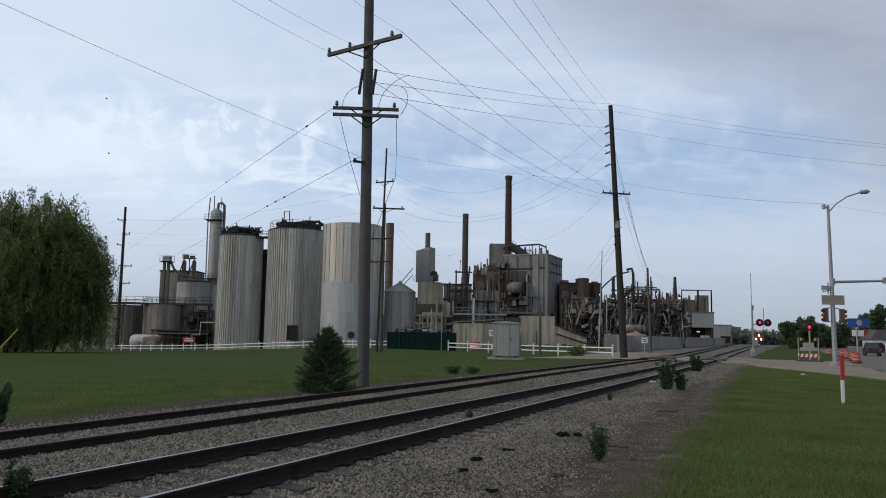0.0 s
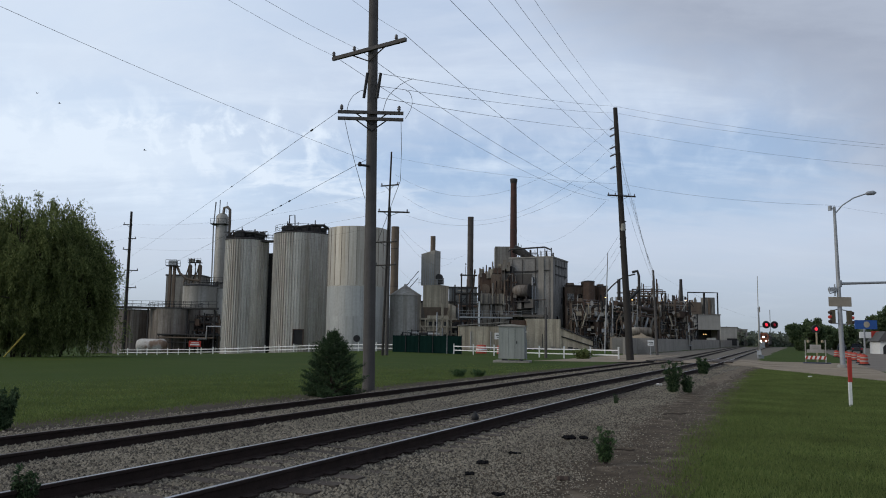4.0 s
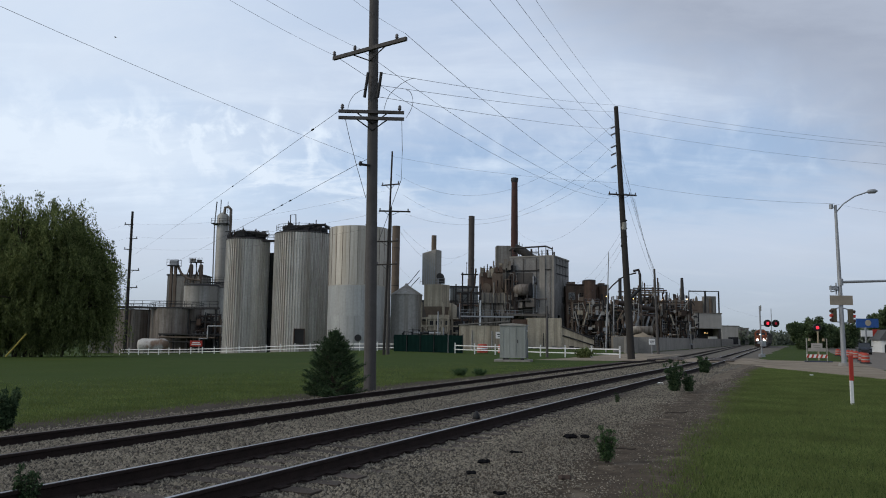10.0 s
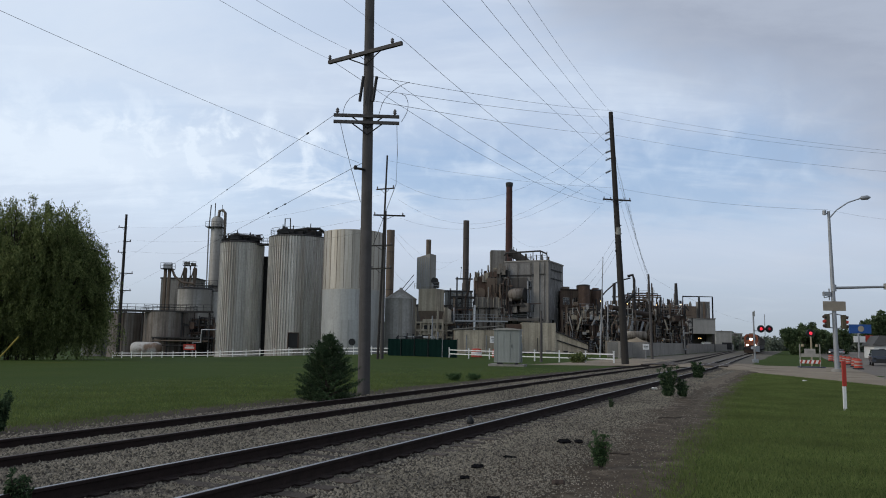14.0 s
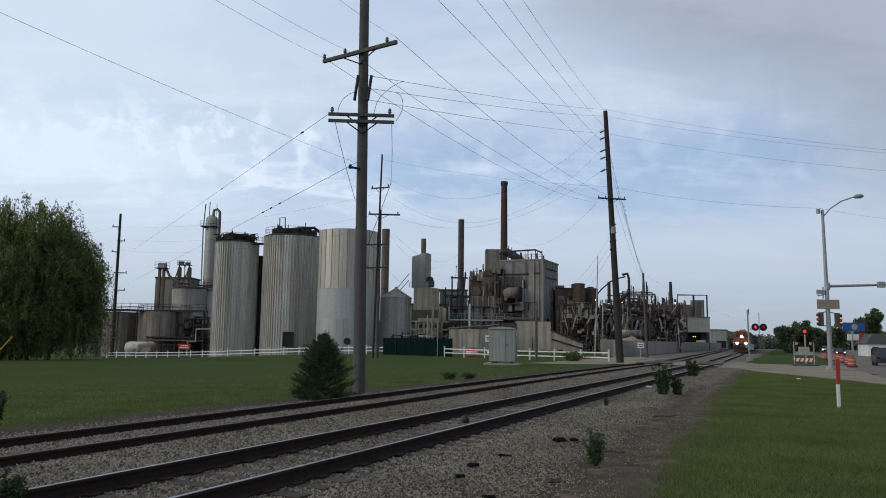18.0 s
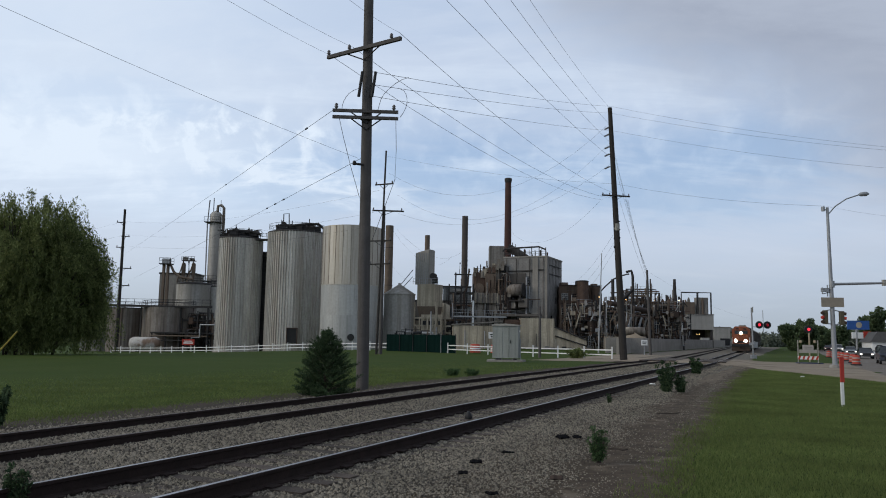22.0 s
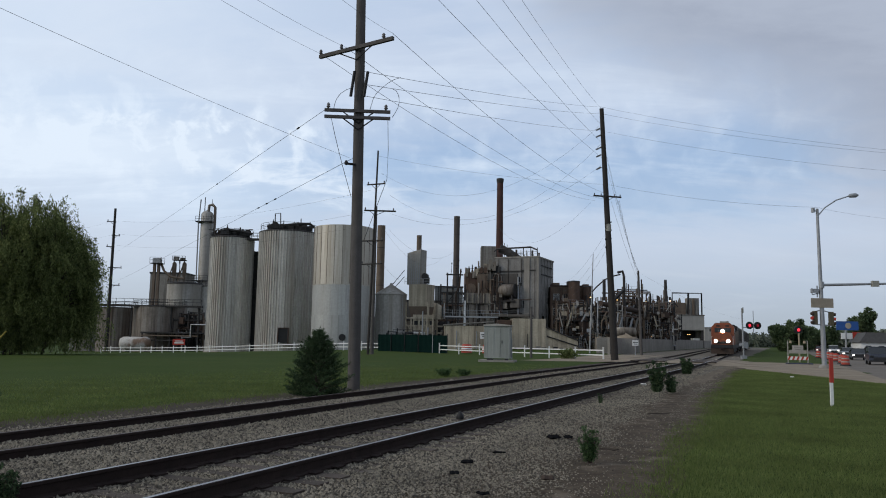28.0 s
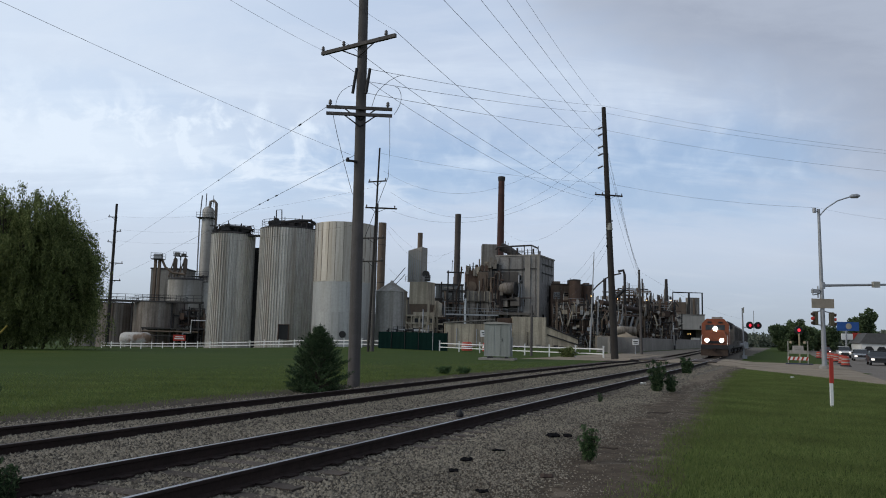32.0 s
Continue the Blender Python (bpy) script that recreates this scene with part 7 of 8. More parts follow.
def street_lamp():
    x, y = 29.84, 58.25
    z = ground_z(x, y)
    t = thing("street_lamp", (x, y, z), "tall grey steel street lamp and signal pole on a round base", "street lamp")
    part("base", Shape().lathe(0, 0, -0.1, [(0.42, 0), (0.42, 0.25), (0.3, 0.35)], 16), CONCRETE, t)
    part("pole", Shape().tube((0, 0, 0.2), (-0.12, 0, 12.3), 0.19, 0.10, 14), GALV, t)
    part("lamp_arm", Shape().path([(-0.12, 0, 11.7), (0.5, 0, 12.4), (1.4, 0, 13.0), (2.4, 0, 13.35)], 0.05, 8), GALV, t)
    part("lamp_head", Shape().lathe(0, 0, 0, [(0.05, -0.4), (0.16, -0.25), (0.18, 0.2), (0.05, 0.42)], 12, ry=math.pi / 2 - 0.1), GALV, t, "grey cobra-head lamp", at=pose(2.75, 0, 13.4))
    part("photo_camera", Shape().tube((-0.45, 0, 12.0), (-0.45, 0, 12.35), 0.14, n=10).tube((-0.45, 0, 12.15), (-0.1, 0, 12.1), 0.04, n=6), GALV, t)
    part("signal_arm", Shape().tube((0, 0, 6.35), (7.5, 0, 6.65), 0.11, 0.07, 10), GALV, t, "long horizontal signal mast arm")
    part("arm_collar", Shape().tube((0, 0, 6.1), (0, 0, 6.6), 0.2, n=12), GALV, t)
    part("sign_panel", Shape().box(-0.1, -0.2, 4.6, 1.72, 0.04, 0.72), SIGNTAN, t, "unpainted back of a street sign")
    part("sign_panel_rail", Shape().box(0, -0.17, 4.8, 1.5, 0.05, 0.06).box(0, -0.17, 5.1, 1.5, 0.05, 0.06), GALV, t)
    for sx, sz in ((-0.62, 3.3), (0.62, 3.25)):
        hd = part("signal_head", Shape().box(sx, -0.05, sz, 0.28, 0.3, 1.05), YELLOW, t, "traffic signal head seen from the side")
        for k in range(3):
            part("visor", Shape().tube((sx + (0.18 if sx > 0 else -0.18), -0.1, sz + 0.18 + k * 0.34), (sx + (0.32 if sx > 0 else -0.32), -0.16, sz + 0.15 + k * 0.34), 0.13, 0.12, n=10), DARKRUST if k != 1 else REDPAINT, hd)
        part("signal_bracket", Shape().tube((sx, 0, sz + 1.0), (0, 0, sz + 1.15), 0.04, n=6), GALV, t)
        part("signal_bracket", Shape().tube((sx, 0, sz + 0.05), (0, 0, sz), 0.04, n=6), GALV, t)
    part("bell", Shape().box(-0.55, 0, 5.75, 0.5, 0.3, 0.3).tube((-0.35, 0, 5.4), (-0.35, 0, 6.3), 0.05, n=6).tube((-0.75, 0, 5.6), (-0.1, 0, 5.75), 0.04, n=6).tube((-0.75, 0, 5.6), (-0.75, 0, 6.1), 0.04, n=6), GALV, t)
    part("arm_signal", Shape().box(4.1, -0.1, 6.3, 0.5, 0.3, 0.45), SIGNBACK, t)


street_lamp()


def crossing_signal():
    x, y = 38.3, 94.2
    z = ground_z(x, y)
    t = thing("crossing_signal", (x, y, z), "railway crossing signal with paired red lamps", "crossing signal")
    part("mast", Shape().tube((0, 0, 0), (-0.1, 0, 6.2), 0.10, 0.09, 10), GALV, t)
    part("base", Shape().box(0, 0, 0, 0.6, 0.6, 0.4), GALV, t)
    part("mechanism", Shape().box(0.1, -0.25, 1.3, 0.55, 0.5, 0.7), GALV, t, "gate drive housing")
    part("lamp_arm", Shape().tube((0, 0, 3.85), (2.0, 0, 3.85), 0.05, n=6).tube((1.3, 0, 3.2), (1.3, 0, 5.9), 0.04, n=6), GALV, t)
    for k, dx in enumerate((0.8, 1.8)):
        d = part("lamp_disc", Shape().tube((dx, -0.05, 4.1), (dx, 0.02, 4.1), 0.46, n=22), BLACK, t, "black round lamp background")
        part("visor", Shape().tube((dx, -0.32, 4.1), (dx, -0.05, 4.1), 0.24, n=16, caps=False), BLACK, d)
        part("lens", Shape().lathe(0, 0, 0, [(0.19, 0), (0.14, 0.05), (0.03, 0.08)], 16, rx=math.pi / 2), (LAMPRED, LAMPDIM)[k], d, "red lamp lens", at=pose(dx, -0.06, 4.1))
    part("crossbuck", Shape().box(0.0, -0.12, 5.6, 0.14, 0.03, 0.7), SIGNBACK, t)
    arm = part("gate_arm", Shape().tube((0, 0, -1.0), (0, 0, 8.4), 0.06, 0.035, 8), SIGNBACK, t, "long thin grey gate arm", at=pose(-0.25, -0.25, 1.8))
    part("counterweight", Shape().box(0, 0, -1.4, 0.5, 0.3, 0.5), GALV, arm)
    return arm


gate_arm = crossing_signal()


DARKSKID = material("skid_blue", (0.05, 0.06, 0.10), 0.7)


def barricade():
    x, y = 34.4, 72.0
    z = ground_z(x, y)
    t = thing("road_barricade", pose(x, y, z, 0, 0, -20), "striped road barricade with weighted signs and flags", "barricade")
    for k, h in enumerate((0.15, 0.75)):
        b = part("board", Shape().box(0, 0, 0.25 + h, 1.8 if k == 0 else 1.5, 0.06, 0.32), WHITEPAINT if k == 0 else SIGNBACK, t)
        for i in range(5 if k == 0 else 0):
            st = Shape().prism([(-0.12, 0.0), (0.05, 0.0), (0.17, 0.32), (0.0, 0.32)], 0.02, Matrix.Translation((-0.78 + 0.38 * i, -0.045, 0.25 + h)))
            part("stripe", st, ORANGEPLASTIC, b)
    for dx in (-0.85, 0.85):
        part("post", Shape().box(dx, 0.05, 0, 0.09, 0.09, 2.2), SIGNBACK, t)
        part("foot", Shape().box(dx, 0.05, 0, 0.12, 1.3, 0.1), BLACK, t)
    part("sign", Shape().box(0, -0.03, 1.1, 0.95, 0.04, 0.66), BAYPANEL, t, "white notice board with unreadable lines")
    part("lettering", Shape().box(0, -0.06, 1.52, 0.6, 0.01, 0.05).box(0, -0.06, 1.36, 0.5, 0.01, 0.05), CLADDING, t)
    for dx in (-0.6, 0.6):
        part("flasher", Shape().lathe(dx, 0, 1.95, [(0.11, 0), (0.13, 0.1), (0.1, 0.25)], 10), TAN, t)
    part("skid", Shape().box(0.1, 0.1, 0.02, 2.3, 0.8, 0.1), DARKSKID, t)


barricade()


def signal_post():
    x, y = 39.35, 82.0
    z = ground_z(x, y)
    t = thing("stop_beacon", (x, y, z), "pale post with a round glowing red beacon", "signal")
    part("post", Shape().tube((0, 0, 0), (0, 0, 3.1), 0.09, n=10), TAN, t)
    part("housing", Shape().tube((0, 0.0, 3.45), (0, 0.25, 3.45), 0.42, n=18), BLACK, t)
    part("lens", Shape().lathe(0, 0, 0, [(0.17, 0), (0.13, 0.05), (0.03, 0.08)], 18, rx=math.pi / 2), LAMPRED, t, "glowing red beacon lens", at=pose(0, -0.01, 3.45))


signal_post()


def marker_post():
    x, y = 11.5, 22.1
    z = ground_z(x, y) - 0.07
    t = thing("marker_post", (x, y, z), "slim marker post, red above and white below", "post")
    part("lower", Shape().box(0, 0, 0, 0.085, 0.05, 0.68), WHITEPAINT, t, "white lower half")
    part("upper", Shape().box(0.012, 0, 0.68, 0.105, 0.05, 0.72), REDPAINT, t, "red upper half")


marker_post()


def traffic_drums():
    """A line of orange drums with white bands along the road's edge."""
    for s, lat in DRUMS:
        p = on(s, lat)
        t = thing("traffic_drum", (p.x, p.y, p.z - 0.01), "orange plastic traffic drum with white bands on the road", "traffic drum", "traffic drums")
        part("body", Shape().lathe(0, 0, 0.1, [(0.36, 0), (0.34, 0.4), (0.31, 0.74), (0.25, 0.8)], 16), ORANGEPLASTIC, t)
        for z, r in ((0.3, 0.365), (0.6, 0.34)):
            part("band", Shape().lathe(0, 0, z, [(r, 0), (r - 0.01, 0.11)], 16), BAYPANEL, t, "dirty white reflective band")
        part("base", Shape().lathe(0, 0, 0, [(0.48, 0), (0.48, 0.06), (0.38, 0.12)], 16), RUBBER, t)
        part("handle", Shape().box(0, 0, 0.9, 0.26, 0.05, 0.07), ORANGEPLASTIC, t)


DRUMS = [(79.2, -5.1), (91.0, -5.55), (101.5, -5.6), (106.5, -5.45), (111.5, -5.25), (117.0, -4.9), (122.5, -4.5)]
traffic_drums()

# ---- white rail fence, screen and cabinet ----
def fence_run(F0, F1, posts):
    """Posts with moulded caps, and two rails in each bay."""
    FD = (F1 - F0).normalized()
    t = thing("white_fence", (0, 0, 0), "low white two-rail plastic fence along the lawn", "fence")
    post = Shape().box(0, 0, 0, 0.14, 0.14, 1.3).box(0, 0, 1.3, 0.18, 0.18, 0.05).mesh("post", WHITEPAINT)
    last = None
    for i in range(posts):
        p = F0.lerp(F1, i / (posts - 1))
        z = ground_z(p.x, p.y) - 0.08
        part("post", post, None, t, at=pose(p.x, p.y, z))
        if last:
            for h in (0.45, 0.95):
                q = last
                sh = Shape()
                v = Vector((-FD.y, FD.x, 0)) * 0.03
                a, b = Vector((q[0].x, q[0].y, q[1] + h)), Vector((p.x, p.y, z + h))
                up = Vector((0, 0, 0.12))
                sh.add([a - v, b - v, b + v, a + v, a - v + up, b - v + up, b + v + up, a + v + up],
                       [(3, 2, 1, 0), (4, 5, 6, 7), (0, 1, 5, 4), (1, 2, 6, 5), (2, 3, 7, 6), (3, 0, 4, 7)])
                part("rail", sh, WHITEPAINT, t)
        last = (p, z)
    return t


fence_run(Vector((18.0, 80.8, 0)), Vector((0.9, 99.8, 0)), 8)
fence_run(Vector((-7.4, 108.9, 0)), Vector((-67.0, 156.6, 0)), 22)


def green_screen():
    t = thing("green_screen_fence", (0, 0, 0), "dark green fabric screen on a metal fence", "fence")
    a, b = Vector((1.9, 99.0, 0)), Vector((-7.6, 107.5, 0))
    n = 5
    for i in range(n):
        p, q = a.lerp(b, i / n), a.lerp(b, (i + 1) / n)
        zp, zq = ground_z(p.x, p.y) - 0.1, ground_z(q.x, q.y) - 0.1
        k = 8
        sh, vs = Shape(), []
        for j in range(k + 1):
            c = p.lerp(q, j / k)
            off = 0.05 * math.sin(j * 2.3 + i)
            z = zp + (zq - zp) * j / k
            vs += [(c.x, c.y + off, z + 0.05), (c.x, c.y + off, z + 2.35), (c.x, c.y + off + 0.03, z + 2.35), (c.x, c.y + off + 0.03, z + 0.05)]
        fs = []
        for j in range(k):
            for e in range(4):
                fs.append((j * 4 + e, (j + 1) * 4 + e, (j + 1) * 4 + (e + 1) % 4, j * 4 + (e + 1) % 4))
        sh.add(vs, fs)
        part("fabric", sh, GREENMESH, t)
        part("post", Shape().tube((p.x, p.y - 0.1, zp), (p.x, p.y - 0.1, zp + 2.5), 0.05, n=6), GALV if i == 1 else BLACK, t)


green_screen()


def cabinet():
    x, y = 5.6, 65.6
    z = ground_z(x, y)
    t = thing("equipment_cabinet", pose(x, y, z, 0, 0, -12), "pale green-grey metal signal cabinet on a concrete pad", "cabinet")
    part("pad", Shape().box(0, 0, -0.1, 3.0, 2.6, 0.2), CONCRETE, t)
    part("body", Shape().box(0, 0, 0.25, 2.15, 1.9, 2.7), CABINET, t)
    part("roof", Shape().prism([(-1.15, 0), (1.15, 0), (1.15, 0.1), (0, 0.2), (-1.15, 0.1)], 2.1, Matrix.Translation((0, 0, 2.95))), BAYPANEL, t)
    for i in range(4):
        part("rib", Shape().box(-0.8 + 0.55 * i, -0.96, 0.3, 0.05, 0.03, 2.6), CABINET, t)
    part("door_seam", Shape().box(0.3, -0.96, 0.35, 0.015, 0.03, 2.4), DARKCLAD, t)
    part("handle", Shape().tube((0.45, -1.0, 1.5), (0.45, -1.0, 1.75), 0.03, n=6), BLACK, t)
    part("vent", Shape().box(-0.55, -0.97, 0.1, 0.5, 0.04, 0.14).box(0.85, -0.97, 0.1, 0.3, 0.04, 0.14), BLACK, t)
    part("lamp", Shape().box(1.1, 0.2, 2.45, 0.1, 0.16, 0.16), WHITEPAINT, t)
    part("side_conduit", Shape().tube((1.15, 0.3, 0.2), (1.15, 0.3, 1.9), 0.05, n=6), GALV, t)


cabinet()


def notice_boards():
    for x, y, w, h, zz in ((7.3, 106, 1.5, 0.9, 1.9), (27.8, 105, 0.85, 0.75, 1.3)):
        z = ground_z(x, y)
        t = thing("notice_board", (x, y, z), "small white notice board with unreadable dark lines", "sign", "notice boards")
        part("board", Shape().box(0, 0, zz, w, 0.05, h), WHITEPAINT, t)
        part("lettering", Shape().box(0, -0.035, zz + h * 0.55, w * 0.75, 0.02, h * 0.14).box(0, -0.035, zz + h * 0.25, w * 0.6, 0.02, h * 0.12), BLACK, t)
        part("post", Shape().tube((0, 0.05, 0), (0, 0.05, zz + 0.2), 0.05, n=6), GALV, t)
    for x in (4.6, 7.4):
        z = ground_z(x, 103)
        t = thing("safety_barrel", (x, 103, z), "orange and white safety barrier behind the fence", "barrier", "safety barriers")
        part("body", Shape().lathe(0, 0, 0, [(0.75, 0), (0.7, 0.6), (0.62, 1.1), (0.3, 1.15)], 16), ORANGEPLASTIC, t)
        part("band", Shape().lathe(0, 0, 0.45, [(0.75, 0), (0.72, 0.2)], 16), WHITEPAINT, t)


notice_boards()


def billboard():
    x, y = 82.2, 151
    z = ground_z(x, y)
    t = thing("billboard", (x, y, z), "blue shop billboard with a pale round emblem", "billboard")
    part("panel", Shape().box(0, 0, 4.75, 4.3, 0.3, 1.75), BLUESIGN, t)
    part("emblem", Shape().tube((0.1, -0.18, 5.65), (0.1, -0.16, 5.65), 0.6, n=16), CREAM, t)
    part("lower_sign", Shape().box(-0.2, 0, 3.0, 2.2, 0.25, 1.2), WHITEPAINT, t)
    part("red_sign", Shape().box(1.7, 0, 3.1, 1.5, 0.25, 1.3), REDPAINT, t)
    part("post", Shape().tube((-0.4, 0, 0), (-0.4, 0, 4.8), 0.2, n=8), GALV, t)
    hx, hy = 86.0, 148.0
    h = thing("house", pose(hx, hy, ground_z(hx, hy), 0, 0, -15), "white shop building with a dark gabled roof and arches", "house")
    part("wall_block", Shape().box(0, 0, 0, 7.0, 7, 2.4), WHITEPAINT, h)
    part("roof", Shape().prism([(-3.9, 0), (3.9, 0), (2.6, 1.9), (-2.6, 1.9)], 8, Matrix.Translation((0, 0, 2.4))), SHINGLE, h)
    for dx in (-2.2, 0, 2.2):
        part("arch", Shape().prism([(-0.8, 0), (0.8, 0), (0.8, 1.3), (0.4, 1.8), (-0.4, 1.8), (-0.8, 1.3)], 0.1, Matrix.Translation((dx, -3.52, 0))), BLACK, h)
    for q, (bx2, by2, w2, h2) in enumerate(((97, 145, 7, 5.4), (106, 170, 12, 5))):
        b = thing("house", (bx2, by2, ground_z(bx2, by2)), "plain roadside house with a dark roof", "house")
        part("wall_block", Shape().box(0, 0, 0, w2, 8, h2 * 0.55), PANEL, b)
        part("roof", Shape().prism([(-w2 / 2 - .3, 0), (w2 / 2 + .3, 0), (0, h2 * 0.5)], 8.6, Matrix.Translation((0, 0, h2 * 0.55))), SHINGLE, b)


billboard()


def treeline():
    """Distant woods along the horizon; their haze is put into the leaf colour."""
    rs = np.random.RandomState(9)
    c, r = [], []
    for i in range(230):
        a = rs.uniform(-1.0, 1.25)
        d = rs.uniform(420, 640)
        x, y = d * math.sin(a), d * math.cos(a)
        k = rs.uniform(4, 8)
        c.append((x, y, ground_z(x, y) + k * 0.5))
        r.append((k * 1.5, k * 1.2, k * rs.uniform(0.7, 1.1)))
    # a closer, denser belt of woods beyond the level crossing
    for i in range(150):
        a = rs.uniform(0.30, 0.56)
        d = rs.uniform(360, 410)
        x, y = d * math.sin(a), d * math.cos(a)
        k = rs.uniform(2.8, 4.6) * (1.15 if a < 0.36 or a > 0.45 else 0.8)
        c.append((x, y, ground_z(x, y) + k * 0.6))
        r.append((k * 1.2, k, k * rs.uniform(0.8, 1.1)))
    ob = new("far_trees", leaf_mesh("far_trees", c, r, 190000, 0.9, LEAF_HAZED, 9, shell=0.2))
    tagged(ob, "distant line of dark green trees on the horizon, haze painted into their colour", "trees", kind="stuff")


treeline()


# ---- overhead lines ----
def wire(a, b, sag, r, mat, marks=()):
    a, b = Vector(a), Vector(b)
    sh = Shape()
    n = 14
    sh.path([(0, 0, 0)] + [(b - a) * (i / n) - Vector((0, 0, 4 * sag * (i / n) * (1 - i / n))) for i in range(1, n + 1)], r, 5)
    ob = solid("overhead_wire", sh, mat, tuple(a), "thin dark overhead wire strung between poles", "wire", "overhead wires")
    for f in marks:
        d = (b - a).normalized()
        c = (b - a) * f - Vector((0, 0, 4 * sag * f * (1 - f)))
        part("splice", Shape().tube(c - d * 0.12, c + d * 0.12, 0.035, n=6), BLACK, ob)


WIRES = [
    ((-2.85, 24.70, 7.50), (-7.95, 13.00, 7.41), 0.2, 0.0040, WIRE, ()),
    ((-4.07, 25.60, 11.37), (-5.16, 17.50, 9.56), 0.1, 0.0040, WIRE, ()),
    ((-3.18, 25.20, 11.48), (-4.29, 17.50, 9.58), 0.1, 0.0040, WIRE, ()),
    ((-1.57, 24.60, 11.79), (-2.39, 18.50, 10.07), 0.1, 0.0040, WIRE, ()),
    ((-4.07, 25.60, 11.37), (15.57, 73.40, 15.19), 1.0, 0.0083, WIRE, ()),
    ((-3.18, 25.20, 11.48), (16.50, 73.60, 15.41), 1.0, 0.0083, WIRE, ()),
    ((-1.57, 24.60, 11.79), (18.14, 74.00, 15.63), 1.0, 0.0083, WIRE, ()),
    ((0.07, 30.00, 15.34), (16.50, 73.50, 19.34), 0.4, 0.0100, WIRE, ()),
    ((1.73, 32.00, 16.28), (16.34, 73.50, 20.98), 0.4, 0.0100, WIRE, ()),
    ((3.05, 34.00, 17.21), (16.19, 73.50, 22.92), 0.4, 0.0100, WIRE, ()),
    ((4.18, 36.00, 18.14), (16.26, 73.50, 24.53), 0.4, 0.0083, WIRE, ()),
    ((-2.46, 24.60, 10.42), (16.31, 73.50, 24.64), 0.2, 0.0083, WIRE, ()),
    ((-2.50, 24.60, 9.99), (16.31, 73.50, 23.95), 0.2, 0.0083, WIRE, ()),
    ((-2.53, 24.60, 9.60), (16.46, 73.50, 22.18), 0.2, 0.0083, WIRE, ()),
    ((16.31, 73.50, 24.64), (41.46, 60.00, 17.03), 0.5, 0.0083, WIRE, ()),
    ((16.31, 73.50, 23.95), (41.45, 60.00, 16.84), 0.5, 0.0083, WIRE, ()),
    ((16.46, 73.50, 22.18), (41.37, 60.00, 15.36), 0.5, 0.0083, WIRE, ()),
    ((-6.73, 86.50, 22.31), (17.10, 74.00, 16.91), 0.5, 0.0083, WIRE, ()),
    ((17.10, 74.00, 16.91), (29.65, 58.20, 12.22), 0.4, 0.0083, WIRE, ()),
    ((29.65, 58.20, 12.22), (37.73, 55.00, 10.82), 0.3, 0.0055, WIRE, ()),
    ((-6.26, 86.10, 20.17), (16.17, 73.40, 22.78), 4.6, 0.0083, WIRE, ()),
    ((-5.29, 86.10, 17.68), (16.32, 73.40, 20.95), 5.0, 0.0083, WIRE, ()),
    ((-5.11, 86.10, 15.53), (16.55, 73.50, 18.94), 3.3, 0.0083, WIRE, ()),
    ((-3.73, 24.70, 9.11), (-69.85, 167.00, 18.50), 0.1, 0.0083, WIRE, (0.0216, 0.138)),
    ((-2.75, 24.80, 7.52), (-69.92, 167.00, 11.90), 0.1, 0.0083, WIRE, (0.068, 0.0787, 0.09)),
    ((-7.38, 86.20, 18.19), (-70.43, 167.00, 25.65), 1.6, 0.0083, WIRE, ()),
    ((-7.96, 86.20, 15.62), (-69.87, 167.00, 22.76), 1.5, 0.0083, WIRE, ()),
    ((-8.30, 86.20, 13.99), (-70.84, 167.00, 20.36), 1.5, 0.0083, WIRE, ()),
    ((-70.43, 167.00, 25.65), (-131.41, 180.00, 15.43), 1.0, 0.0083, WIRE, ()),
    ((-69.87, 167.00, 22.76), (-131.15, 180.00, 12.76), 1.0, 0.0083, WIRE, ()),
    ((-6.99, 86.80, 11.29), (-5.27, 148.00, 12.08), 1.0, 0.0083, WIRE, ()),
    ((-5.30, 86.80, 13.80), (5.12, 150.00, 19.70), 3.0, 0.0083, WIRE, ()),
    ((-6.16, 86.80, 14.24), (1.81, 150.00, 17.39), 3.0, 0.0083, WIRE, ()),
    ((16.58, 73.60, 11.79), (24.15, 150.00, 12.42), 1.5, 0.0083, WIRE, ()),
    ((16.69, 73.60, 11.07), (24.71, 150.00, 11.09), 1.5, 0.0083, WIRE, ()),
    ((15.31, 73.50, 15.09), (12.93, 150.00, 23.23), 3.5, 0.0083, WIRE, ()),
    ((18.03, 74.00, 15.34), (28.57, 106.00, 11.06), 0.6, 0.0105, PALEWIRE, ()),
    ((18.14, 74.00, 15.34), (28.64, 106.00, 10.11), 0.6, 0.0105, PALEWIRE, ()),
    ((16.87, 73.70, 18.65), (28.58, 106.00, 11.38), 0.8, 0.0105, PALEWIRE, ()),
    ((29.18, 106.50, 10.95), (80.96, 200.00, 7.69), 1.0, 0.0083, WIRE, ()),
    ((16.62, 73.70, 20.90), (28.60, 106.00, 11.20), 0.9, 0.0095, PALEWIRE, ()),
    ((16.78, 73.70, 19.90), (28.62, 106.00, 10.70), 0.8, 0.0095, PALEWIRE, ()),
    ((17.30, 73.80, 15.20), (28.66, 106.00, 9.60), 0.5, 0.0095, PALEWIRE, ()),
    ((16.75, 73.60, 10.40), (25.00, 150.00, 9.60), 1.6, 0.0083, WIRE, ()),
]
